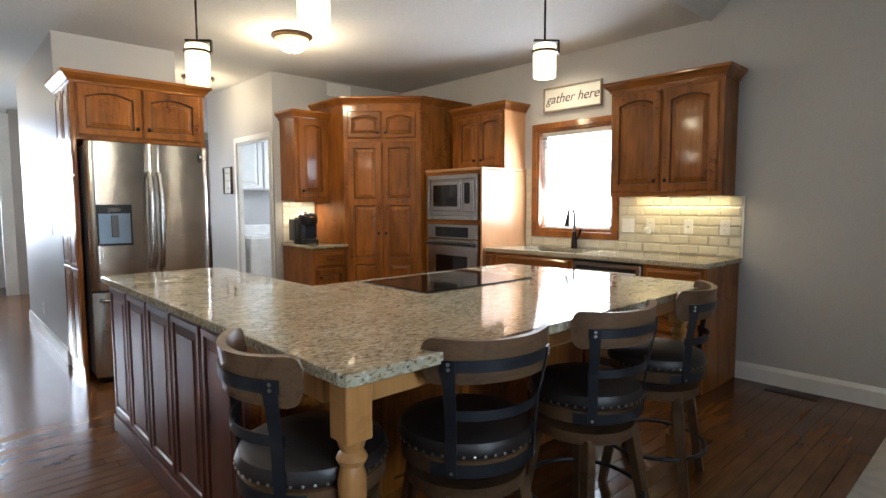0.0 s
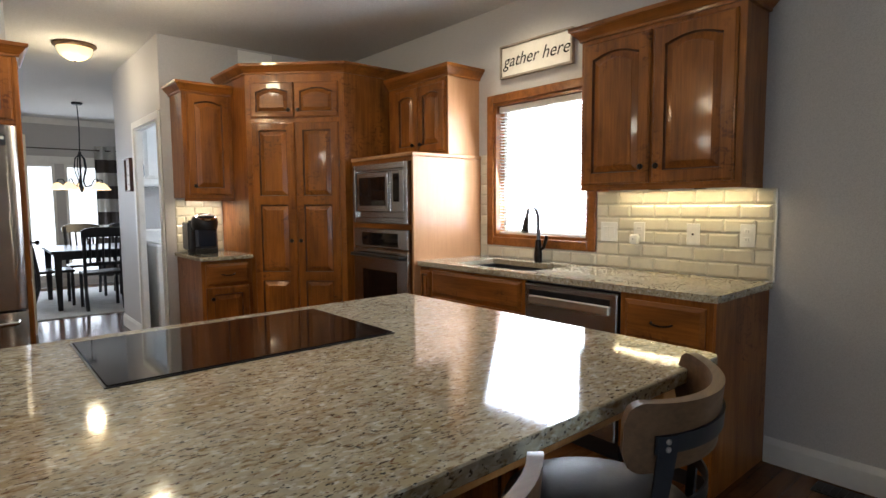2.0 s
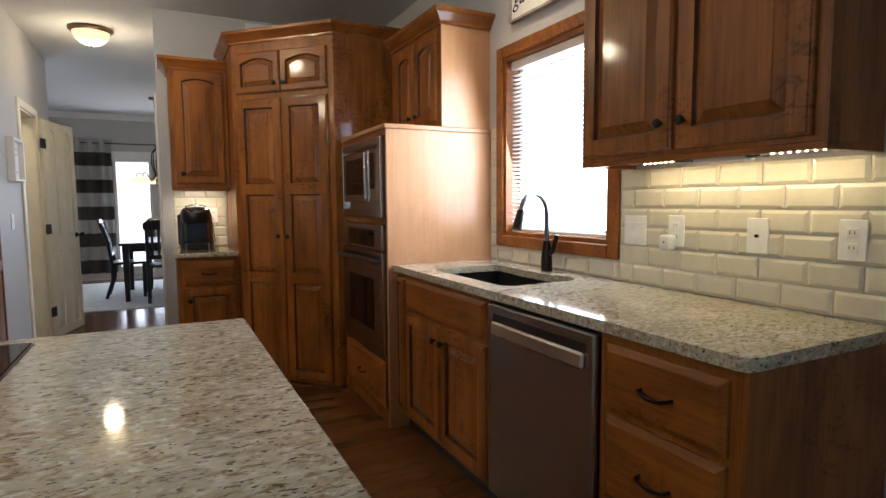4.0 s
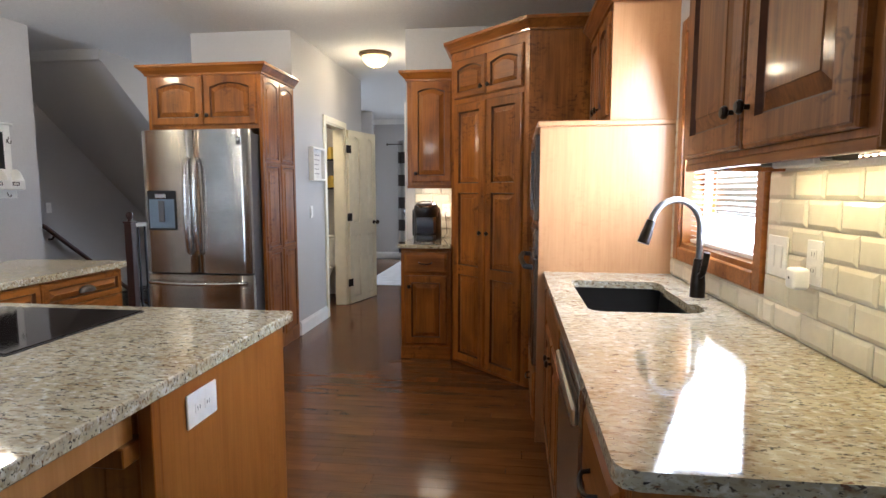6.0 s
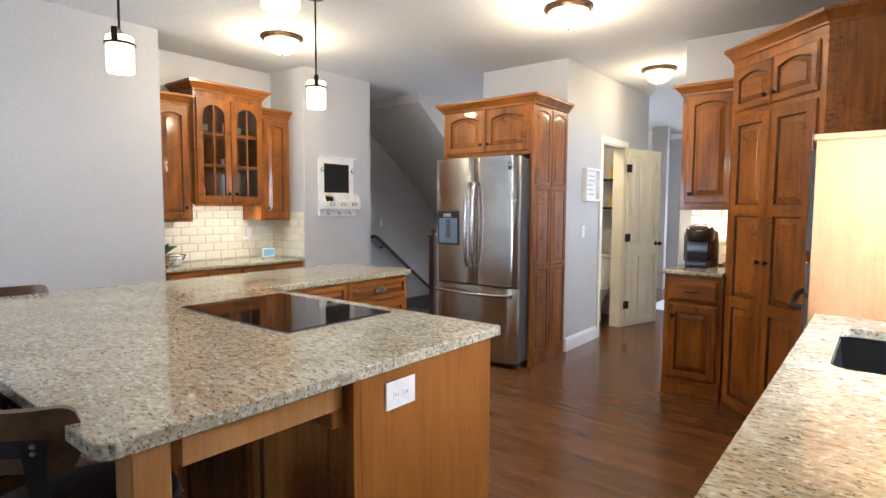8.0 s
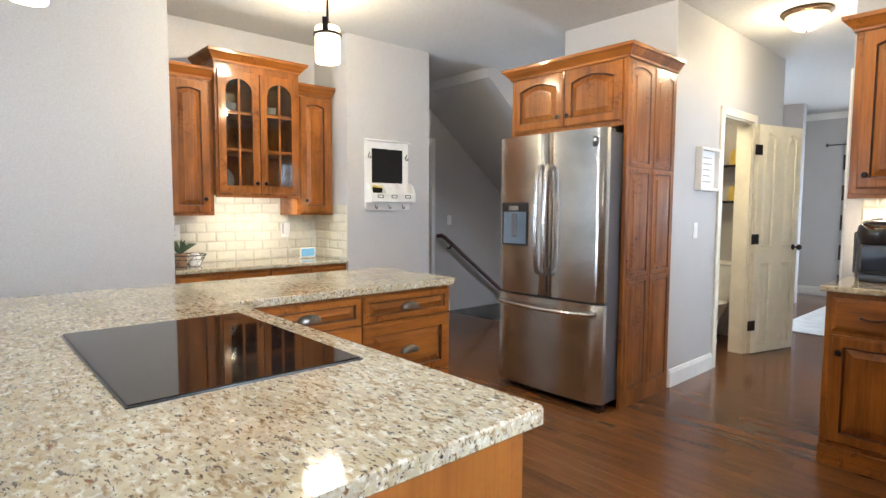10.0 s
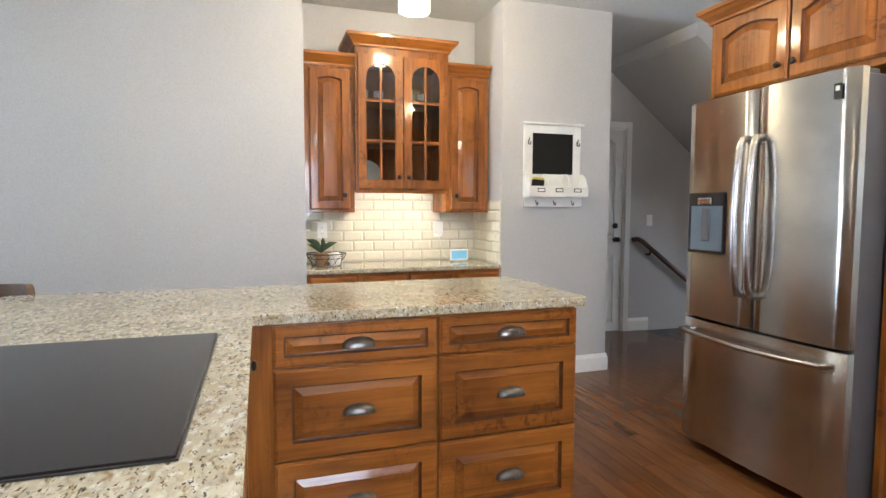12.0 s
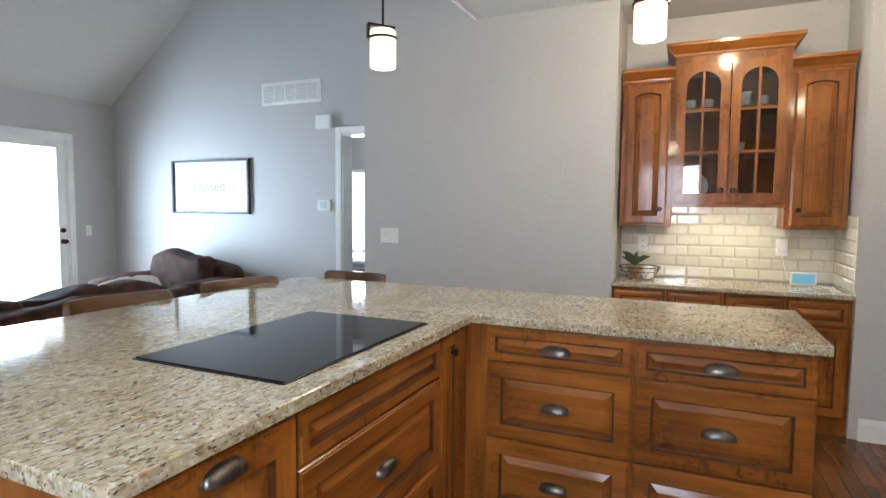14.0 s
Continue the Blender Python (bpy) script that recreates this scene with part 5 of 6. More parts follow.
DRIFT = material("weathered_frame", (0.36, 0.31, 0.25), 0.6, dark=(0.22, 0.18, 0.14), scale=(14, 14, 14))


s = thing("wall_sign", pose(XE, 3.86, 2.315, 0, 0, EAST), "white framed sign reading gather here above the window", "sign")
part("board", box(-0.30, 0.30, -0.02, -0.004, -0.10, 0.10), BOARD, s)
bm = bmesh.new()
for b in ((-0.315, -0.30, -0.115, 0.115), (0.30, 0.315, -0.115, 0.115), (-0.30, 0.30, 0.10, 0.115), (-0.30, 0.30, -0.115, -0.10)):
    box(b[0], b[1], -0.032, -0.002, b[2], b[3], 0.002, bm=bm)
part("frame", bm, DRIFT, s)
lettering("gather here", 0.122, s, pose(0, -0.0215, 0.0, 90), INK, 0.32)


def organizer():
    t = thing("wall_organizer", pose(XW, 5.41, 0, 0, 0, 90), "white wall organizer with chalkboard, mail pockets and hooks", "organizer")
    part("back", box(-0.235, 0.235, -0.014, 0, 1.275, 1.86, 0.003), WHITEP, t)
    part("shelf_top", box(-0.25, 0.25, -0.035, 0, 1.86, 1.876, 0.003), WHITEP, t)
    part("chalkboard", box(-0.165, 0.165, -0.017, -0.012, 1.505, 1.80), INK, t, "black chalkboard panel")
    for x in (-0.235, -0.085, 0.085, 0.222):
        bm = bmesh.new()
        prof = [(0.0, 1.34), (-0.105, 1.345), (-0.115, 1.42), (-0.085, 1.48), (-0.05, 1.505), (0.0, 1.505)]
        a = [bm.verts.new((x, y, z)) for y, z in prof]
        c = [bm.verts.new((x + 0.013, y, z)) for y, z in prof]
        bm.faces.new(a)
        bm.faces.new(c[::-1])
        for k in range(6):
            bm.faces.new((a[k], a[(k + 1) % 6], c[(k + 1) % 6], c[k]))
        part("divider", bm, WHITEP, t)
    part("pocket_front", box(-0.24, 0.24, -0.118, -0.106, 1.34, 1.415, 0.003), WHITEP, t)
    part("pocket_floor", box(-0.235, 0.235, -0.11, 0, 1.335, 1.347), WHITEP, t)
    part("lower_board", box(-0.24, 0.24, -0.035, -0.014, 1.268, 1.335, 0.003), WHITEP, t)
    for x in (-0.145, 0.0, 0.15):
        bm = bmesh.new()
        for b in ((x - 0.03, x + 0.03, 1.395, 1.40), (x - 0.03, x + 0.03, 1.372, 1.377), (x - 0.03, x - 0.025, 1.377, 1.395), (x + 0.025, x + 0.03, 1.377, 1.395)):
            box(b[0], b[1], -0.121, -0.118, b[2], b[3], bm=bm)
        part("label_holder", bm, BRONZE, t)
        part("hook", tube([(x, -0.034, 1.315), (x, -0.045, 1.285), (x, -0.062, 1.28), (x, -0.068, 1.30)], 0.004, 6), PEWTER, t)
    for x in (-0.20, 0.20):
        part("hook", tube([(x, -0.012, 1.745), (x, -0.03, 1.715), (x, -0.05, 1.712), (x, -0.055, 1.735)], 0.004, 6), PEWTER, t)
        part("hook", tube([(x, -0.012, 1.72), (x, -0.03, 1.75), (x, -0.036, 1.765)], 0.004, 6), PEWTER, t)
    b = thing("paper_bundle", pose(XW + 0.06, 5.25, 1.348, 0, 0, 90), "dark and yellow papers in the organizer pocket", "papers")
    part("paper", box(-0.045, 0.045, -0.02, 0.0, 0.0, 0.115), INK, b).rotation_euler = (radians(6), 0.08, 0)
    part("paper", box(-0.04, 0.045, -0.004, 0.016, 0.0, 0.13), YELLOW, b).rotation_euler = (radians(4), 0.14, 0)


YELLOW = material("yellow_paper", (0.62, 0.45, 0.08), 0.6)
organizer()

tiles("backsplash_east", pose(XE, 3.36, 0.917, 0, 0, EAST), 1.01, 0.462, 1, "cream bevelled subway tile backsplash")
tiles("backsplash_window", pose(XE, 4.318, 0.917, 0, 0, EAST), 0.958, 0.084, 0, "row of cream bevelled tiles under the window")
tiles("backsplash_oven_side", pose(XE, 4.395, 0.917, 0, 0, EAST), 0.072, 0.76, 0, "strip of cream bevelled tiles beside the window")
tiles("backsplash_niche", pose(0.35, 3.646, 0.854, 0, 0, 90), 1.362, 0.52, 0, "cream bevelled subway tiles in the niche")
tiles("backsplash_niche_side", pose(0.35, 5.010, 0.854, 0, 0, 0), 0.535, 0.46, 0, "cream bevelled subway tiles on the niche's side")
tiles("backsplash_coffee", pose(4.12, YN, 0.917, 0, 0, 0), 0.39, 0.455, 0, "cream bevelled subway tiles behind the coffee maker")
setting("tile_edge", box(XE - 0.012, XE, 2.342, 2.350, 0.915, 1.375), TRIM, "white tile edge trim", "trim")


# ---- stools ----
def stool(at, label):
    t = thing("bar_stool", at, label, "bar stool", "stools round the island")
    part("cushion", lathe([(0, 0.575), (0.20, 0.575), (0.218, 0.588), (0.222, 0.605), (0.212, 0.63), (0.17, 0.648), (0.09, 0.655), (0, 0.656)], 36), LEATHER, t, "dark leather round seat", True)
    part("seat_ring", lathe([(0, 0.525), (0.206, 0.525), (0.214, 0.53), (0.214, 0.572), (0.208, 0.576), (0, 0.576)], 36), OAKG, t, smooth=True)
    part("swivel", lathe([(0, 0.485), (0.10, 0.485), (0.10, 0.525), (0, 0.525)], 20), IRON, t)
    part("under_ring", lathe([(0, 0.44), (0.19, 0.44), (0.196, 0.445), (0.196, 0.485), (0, 0.485)], 32), OAKG, t, smooth=True)
    bm = bmesh.new()
    for k in range(44):
        a = 2 * math.pi * k / 44
        lathe([(0.0055, 0.0), (0.004, 0.003), (0.0, 0.0045)], 6, bm=bm)
        vs = bm.verts[-13:]
        bmesh.ops.rotate(bm, verts=vs, cent=(0, 0, 0), matrix=Matrix.Rotation(radians(90), 3, "Y"))
        bmesh.ops.translate(bm, verts=vs, vec=(0.2215, 0, 0.594))
        bmesh.ops.rotate(bm, verts=vs, cent=(0, 0, 0), matrix=Matrix.Rotation(a, 3, "Z"))
    tagged(part("nail_heads", bm, NICKEL, t), kind="stuff")
    for sx in (-1, 1):
        for sy in (-1, 1):
            bm = bmesh.new()
            top, bot = Vector((sx * 0.125, sy * 0.125, 0.46)), Vector((sx * 0.185, sy * 0.185, 0.0))
            r = []
            for p, h in ((top, 0.022), (bot, 0.018)):
                r.append([bm.verts.new(p + Vector((u * h, v * h, 0))) for u, v in ((-1, -1), (1, -1), (1, 1), (-1, 1))])
            for k in range(4):
                bm.faces.new((r[0][k], r[0][(k + 1) % 4], r[1][(k + 1) % 4], r[1][k]))
            bm.faces.new(r[0])
            bm.faces.new(r[1][::-1])
            bmesh.ops.bevel(bm, geom=bm.edges[:], offset=0.003, segments=1, affect="EDGES")
            part("leg", bm, OAKG, t)
    pts = [(0.232 * math.cos(2 * math.pi * k / 32), 0.232 * math.sin(2 * math.pi * k / 32), 0.19) for k in range(33)]
    part("foot_ring", tube(pts, 0.009, 8), IRON, t, smooth=True)

    def band(r0, r1, a0, a1, z0, z1, curl=0.0, n=16, lean=0.0, sag=0.0, soft=0.0):
        bm = bmesh.new()
        rows = []
        for k in range(n + 1):
            s = k / n
            a = math.radians(a0 + (a1 - a0) * s) - math.pi / 2
            dr = curl * (2 * s - 1) ** 2
            lift = sag * (1 - (2 * s - 1) ** 2)
            end = min(s, 1 - s) * math.radians(a1 - a0) * r1
            cut = soft - math.sqrt(max(0.0, soft ** 2 - (soft - end) ** 2)) if end < soft else 0.0
            rows.append([bm.verts.new(((r + dr) * math.cos(a), (r + dr) * math.sin(a), z)) for r, z in ((r0, z0 + lift * 0.5 + cut), (r1, z0 + lift * 0.5 + cut), (r1 + lean, z1 - lift - cut), (r0 + lean, z1 - lift - cut))])
        for p, q in zip(rows, rows[1:]):
            for j in range(4):
                bm.faces.new((p[j], p[(j + 1) % 4], q[(j + 1) % 4], q[j]))
        bm.faces.new(rows[0])
        bm.faces.new(rows[-1][::-1])
        return bm
    part("top_rail", band(0.222, 0.246, -60, 60, 0.815, 0.955, 0.012, 56, 0.010, 0.010, 0.04), OAKG, t, "curved grey-brown oak top rail", True)
    part("strap", band(0.2505, 0.256, -47, 47, 0.855, 0.890, 0.0075, 20, 0.0025), IRON, t, smooth=True)
    part("strap", band(0.226, 0.231, -47, 47, 0.705, 0.735), IRON, t, smooth=True)
    part("seat_strap", band(0.2145, 0.219, -60, 60, 0.53, 0.568), IRON, t, smooth=True)
    for a in (-42, 42):
        bm = bmesh.new()
        rows = []
        for r, z in ((0.2195, 0.53), (0.2235, 0.60), (0.232, 0.72), (0.2605, 0.855), (0.263, 0.890)):
            row = []
            for da, dr in ((-4.2, 0), (4.2, 0), (4.2, 0.005), (-4.2, 0.005)):
                q = math.radians(a + da) - math.pi / 2
                row.append(bm.verts.new(((r + dr) * math.cos(q), (r + dr) * math.sin(q), z)))
            rows.append(row)
        for p, q in zip(rows, rows[1:]):
            for j in range(4):
                bm.faces.new((p[j], p[(j + 1) % 4], q[(j + 1) % 4], q[j]))
        bm.faces.new(rows[0])
        bm.faces.new(rows[-1][::-1])
        up = part("upright", bm, IRON, t)
        for z, r in ((0.865, 0.2665), (0.88, 0.2675), (0.545, 0.2255)):
            q = math.radians(a) - math.pi / 2
            rv = lathe([(0, 0), (0.006, 0), (0.004, 0.003), (0, 0.004)], 8)
            part("rivet", rv, NICKEL, up).matrix_local = Matrix.Translation((r * math.cos(q), r * math.sin(q), z)) @ Matrix.Rotation(q, 4, "Z") @ Matrix.Rotation(math.pi / 2, 4, "Y")
    return t


first = stool(pose(2.58, 2.095, 0, 0, 0, -14), "round leather bar stool with curved oak back, tucked under the island")
copy_thing(first, pose(3.20, 2.045, 0, 0, 0, -8))
copy_thing(first, pose(3.84, 2.065, 0, 0, 0, 13))
w = copy_thing(first, pose(2.13, 2.29, 0, 0, 0, -94))
w["label"] = "round leather bar stool by the island's dark panelled side"


# ---- doors ----
def moulded_door(name, at, w, h, mat, label, category="door", knob_x=None):
    t = tagged(thing(name, at), label, category, kind="structure")
    leaf = bmesh.new()
    half = w / 2
    for side in (0, 1):
        for c in (0, 1):
            rows = ((0.0, 0.88, 0.0), (0.88, h, 0.07))
            for lo, hi, ar in rows:
                door_mesh(half, hi - lo, ar, 0.085 if w > 0.6 else 0.07, 0.017, leaf=True, bm=leaf, ox=c * half, oz=lo)
        if side == 0:
            bmesh.ops.rotate(leaf, verts=leaf.verts, cent=(w / 2, 0, 0), matrix=Matrix.Rotation(math.pi, 3, "Z"))
    bmesh.ops.remove_doubles(leaf, verts=leaf.verts, dist=1e-4)
    rim = [e for e in leaf.edges if e.is_boundary]
    bmesh.ops.bridge_loops(leaf, edges=rim)
    part("leaf", leaf, mat, t)
    kx = w - 0.06 if knob_x is None else knob_x
    for sgn in (-1, 1):
        bm = lathe([(0, 0), (0.026, 0), (0.026, 0.006), (0.010, 0.012), (0.010, 0.035), (0.024, 0.045), (0.027, 0.06), (0.018, 0.072), (0, 0.074)], 16)
        part("door_knob", bm, BRONZE, t, smooth=True).matrix_local = pose(kx, sgn * 0.017, 0.94, 90 if sgn < 0 else -90)
    return t


d = moulded_door("door_1", pose(3.085, 7.785, 0.008, 0, 0, 74), 0.60, 2.02, CREAM, "cream moulded panel door standing open into the hall")
for z in (0.25, 1.02, 1.80):
    bm = box(-0.045, 0.0, -0.02, -0.014, z - 0.045, z + 0.045, 0.003)
    box(0.0, 0.05, -0.0195, -0.0165, z - 0.045, z + 0.045, 0.003, bm=bm)
    part("hinge", bm, BRONZE, d)
g = moulded_door("door_2", pose(-0.265, 6.865, 0.008, 0, 0, -90), 0.82, 2.04, TRIM, "closed white moulded panel door by the stairs", knob_x=0.08)
part("deadbolt", lathe([(0, 0), (0.028, 0), (0.028, 0.015), (0.02, 0.022), (0, 0.022)], 16), BRONZE, g).matrix_local = pose(0.08, 0.017, 1.08, -90)


# ---- planks ----
def planks():
    rnd = random.Random(4)
    W = 0.081
    shared = {}

    def shape(length):
        if length not in shared:
            g, e, d = 0.0003, 0.0010, 0.012
            bm = bmesh.new()
            lo = [bm.verts.new(p) for p in ((g, g, -d), (length - g, g, -d), (length - g, W - g, -d), (g, W - g, -d))]
            mi = [bm.verts.new((v.co.x, v.co.y, -e)) for v in lo]
            hi = [bm.verts.new(p) for p in ((g + e, g + e, 0), (length - g - e, g + e, 0), (length - g - e, W - g - e, 0), (g + e, W - g - e, 0))]
            for p, q in ((lo, mi), (mi, hi)):
                for k in range(4):
                    bm.faces.new((p[k], p[(k + 1) % 4], q[(k + 1) % 4], q[k]))
            bm.faces.new(hi)
            me = bpy.data.meshes.new("plank")
            bmesh.ops.recalc_face_normals(bm, faces=bm.faces)
            bm.to_mesh(me)
            bm.free()
            me.materials.append(FLOOR)
            shared[length] = me
        return shared[length]
    floor = bpy.data.objects["floor"]
    verts, faces = [], []
    rows = int((12.29 - 1.37) / W)
    for r in range(rows):
        y = 1.37 + r * W
        x = -0.23 - rnd.random() * 0.6
        while x < XE:
            length = rnd.choice((0.55, 0.75, 0.95, 1.15, 1.35))
            if x + length > XE + 0.08:
                length = max(0.1, XE + 0.05 - x)
            cx, cy = x + length / 2, y + W / 2
            x0 = x
            x += length
            if cy > 6.95 and cx < 0.93 and x0 < 0.93:
                if cy > 7.14:
                    continue
            if cy > 8.6 and cx < 0.93:
                continue
            near = 2.75 < cx < 5.3 and 3.3 < cy < 8.3 and x < XE
            if near:
                ob = new("plank", shape(length))
                ob.parent = floor
                ob.location = (x0, y, 0)
            else:
                g, e, d = 0.0003, 0.0010, 0.012
                b = len(verts)
                X0, X1, Y0, Y1 = max(x0, -0.26) + g, x - g, y + g, y + W - g
                verts += [(X0, Y0, -d), (X1, Y0, -d), (X1, Y1, -d), (X0, Y1, -d), (X0 + e, Y0 + e, 0), (X1 - e, Y0 + e, 0), (X1 - e, Y1 - e, 0), (X0 + e, Y1 - e, 0)]
                faces += [(b, b + 1, b + 5, b + 4), (b + 1, b + 2, b + 6, b + 5), (b + 2, b + 3, b + 7, b + 6), (b + 3, b, b + 4, b + 7), (b + 4, b + 5, b + 6, b + 7)]
    me = bpy.data.meshes.new("planks")
    me.from_pydata(verts, [], faces)
    me.materials.append(island_material(FLOOR, "walnut_floor_joined"))
    ob = new("planks", me)
    ob.parent = floor
    tagged(ob, kind="stuff")


planks()
setting("carpet", box(0.36, XE, -2.07, 1.368, -0.012, 0.006), CARPET, "beige living room carpet", "carpet")
setting("carpet_bedroom", box(-3.05, 0.36, -2.4, 3.85, -0.012, 0.004), CARPET, "beige bedroom carpet", "carpet")


# ---- stairs rail, hall and small rooms ----
DARKRAIL = material("dark_walnut_rail", (0.075, 0.026, 0.016), 0.3, dark=(0.045, 0.016, 0.010), scale=(14, 14, 3), coat=0.3, fine=8)
r = thing("handrail", pose(0, 0, 0), "dark stained wooden handrail along the basement stairs", "handrail")
part("rail", tube([(-0.215, 6.985, 0.945), (-0.165, 7.0, 0.955), (-0.155, 7.05, 0.93), (-0.155, 7.9, 0.315), (-0.155, 9.2, -0.63)], 0.026, 10), DARKRAIL, r, smooth=True)
for y, z in ((7.16, 0.85), (8.3, 0.03)):
    part("bracket", tube([(-0.228, y, z - 0.06), (-0.18, y, z - 0.06), (-0.155, y, z - 0.02)], 0.012, 8), BRONZE, r)
n = thing("newel_post", pose(0.955, 6.93, 0), "dark wooden newel post with ball finial at the stair opening", "newel post")
part("post", box(-0.042, 0.042, -0.042, 0.042, 0.0, 0.99, 0.006), DARKRAIL, n)
part("cap", box(-0.05, 0.05, -0.05, 0.05, 0.99, 1.01, 0.005), DARKRAIL, n)
part("finial", lathe([(0, 1.01), (0.022, 1.01), (0.018, 1.03), (0.03, 1.045), (0.038, 1.07), (0.032, 1.095), (0.014, 1.108), (0, 1.11)], 18), DARKRAIL, n, smooth=True)
gr = thing("stair_guard", pose(0.955, 0, 0), "black iron balusters under a pale rail beside the stairs", "railing")
part("top_rail", box(-0.03, 0.03, 6.975, 8.5, 0.945, 0.985, 0.008), TRIM, gr)
for k in range(14):
    part("baluster", box(-0.007, 0.007, 7.05 + k * 0.105, 7.064 + k * 0.105, 0.0, 0.945), IRON, gr)


def framed_picture(at, w, h, label, frame_mat, art, bars=0, deep=0.03, rim=0.02):
    t = thing("framed_picture", at, label, "picture")
    bm = bmesh.new()
    for b in ((-w / 2, -w / 2 + rim, -h / 2, h / 2), (w / 2 - rim, w / 2, -h / 2, h / 2), (-w / 2 + rim, w / 2 - rim, h / 2 - rim, h / 2), (-w / 2 + rim, w / 2 - rim, -h / 2, -h / 2 + rim)):
        box(b[0], b[1], -deep, 0, b[2], b[3], 0.002, bm=bm)
    part("frame", bm, frame_mat, t)
    part("print", box(-w / 2 + rim, w / 2 - rim, -0.012, -0.004, -h / 2 + rim, h / 2 - rim), art, t)
    rnd = random.Random(2)
    for k in range(bars):
        z = h * 0.28 - k * h * 0.56 / max(1, bars - 1)
        ww = w * (0.18 + 0.12 * rnd.random())
        part("text_line", box(-ww, ww, -0.0135, -0.012, z - 0.006, z + 0.003), PALEINK, t)
    return t


PALEINK = material("grey_print", (0.35, 0.35, 0.36), 0.6)
PAPER = material("white_paper", (0.80, 0.80, 0.78), 0.55)
DARKFRAME = material("charcoal_frame", (0.04, 0.042, 0.048), 0.4)
framed_picture(pose(3.05, 6.82, 1.59, 0, 0, 90), 0.33, 0.32, "small white framed print of verses on the hall wall", TRIM, PAPER, 5, 0.05)
framed_picture(pose(4.04, 7.62, 1.62, 0, 0, -90), 0.24, 0.33, "small dark framed print on the hall wall", DARKRAIL, PAPER, 3, rim=0.014)
p = framed_picture(pose(0.36, -0.55, 1.55, 0, 0, 90), 1.09, 0.57, "large black framed white print reading blessed", DARKFRAME, PAPER, 0, 0.035, 0.022)
lettering("blessed.", 0.155, p, pose(0.0, -0.0135, 0.0, 90), PALEINK)

vent = thing("wall_vent", pose(0.36, 0.52, 2.455, 0, 0, 90), "white return air grille high on the wall", "vent")
part("frame", box(-0.36, 0.36, -0.008, 0, -0.11, 0.11, 0.003), TRIM, vent)
part("opening", box(-0.33, 0.33, -0.0095, -0.008, -0.08, 0.08), material("grille_shadow", (0.30, 0.30, 0.30), 0.7), vent)
for k in range(12):
    part("slat", box(-0.33, 0.33, -0.013, -0.0095, -0.078 + k * 0.0135, -0.070 + k * 0.0135), TRIM, vent)
for k in range(6):
    part("divider", box(-0.33 + k * 0.1305, -0.322 + k * 0.1305, -0.0145, -0.0095, -0.08, 0.08), TRIM, vent)
v2 = thing("wall_vent", pose(4.86, YN, 2.63, 0, 0, 0), "white register high above the corner pantry", "vent")
part("frame", box(-0.16, 0.16, -0.008, 0, -0.075, 0.07, 0.003), TRIM, v2)
for k in range(5):
    part("slat", box(-0.135, 0.135, -0.011, -0.008, -0.05 + k * 0.02, -0.04 + k * 0.02), TRIM, v2)
v3 = thing("floor_vent", pose(5.67, 1.95, 0.0), "dark bronze floor register by the baseboard", "vent")
part("frame", box(-0.06, 0.06, -0.16, 0.16, 0.0, 0.006, 0.002), BRONZE, v3)
for k in range(10):
    part("slat", box(-0.045, 0.045, -0.14 + k * 0.029, -0.125 + k * 0.029, 0.006, 0.009), BRONZE, v3)
b = thing("doorbell_chime", pose(0.36, 0.925, 2.145, 0, 0, 90), "white door chime box on the wall", "chime")
part("body", box(-0.085, 0.085, -0.05, 0, -0.065, 0.065, 0.006), WHITEP, b)
b = thing("thermostat", pose(0.36, 0.915, 1.36, 0, 0, 90), "white square thermostat with pale screen", "thermostat")
part("body", box(-0.075, 0.075, -0.025, 0, -0.055, 0.055, 0.006), WHITEP, b)
part("screen", box(-0.04, 0.04, -0.0265, -0.025, -0.03, 0.035), material("pale_screen", (0.55, 0.68, 0.72), 0.2), b)


def patio_door():
    t = thing("patio_door", pose(0, -2.10, 0), "white full-light patio doors with bright daylight behind", "patio door", kind="structure")
    for k, x in enumerate((0.905, 1.83)):
        w = 0.915
        bm = bmesh.new()
        for a, c, lo, hi in ((x, x + 0.105, 0.01, 2.045), (x + w - 0.105, x + w, 0.01, 2.045), (x + 0.105, x + w - 0.105, 1.93, 2.045), (x + 0.105, x + w - 0.105, 0.01, 0.22)):
            box(a, c, -0.02, 0.02, lo, hi, 0.003, bm=bm)
        d = part("leaf", bm, TRIM, t)
        g = part("pane", box(x + 0.105, x + w - 0.105, -0.004, 0.004, 0.22, 1.93), PANE, d)
        g.visible_shadow = False
        # added sheet behind the glazing that glows in place of daylight
        part("sheer", box(x + 0.10, x + w - 0.10, 0.021, 0.024, 0.2, 1.95), GLOWSHEET, d)
    part("door_knob", lathe([(0, 0), (0.027, 0), (0.012, 0.012), (0.012, 0.03), (0.027, 0.045), (0.02, 0.065), (0, 0.067)], 16), BRONZE, t, smooth=True).matrix_local = pose(0.96, 0.02, 0.95, -90)
    part("deadbolt", lathe([(0, 0), (0.028, 0), (0.024, 0.02), (0, 0.022)], 16), BRONZE, t, smooth=True).matrix_local = pose(0.96, 0.02, 1.07, -90)


# emission stands in for bright daylight coming through the glazing
GLOWSHEET = glowing("daylight_glow_sheet", (0.92, 0.97, 1.0), 2.1)
patio_door()


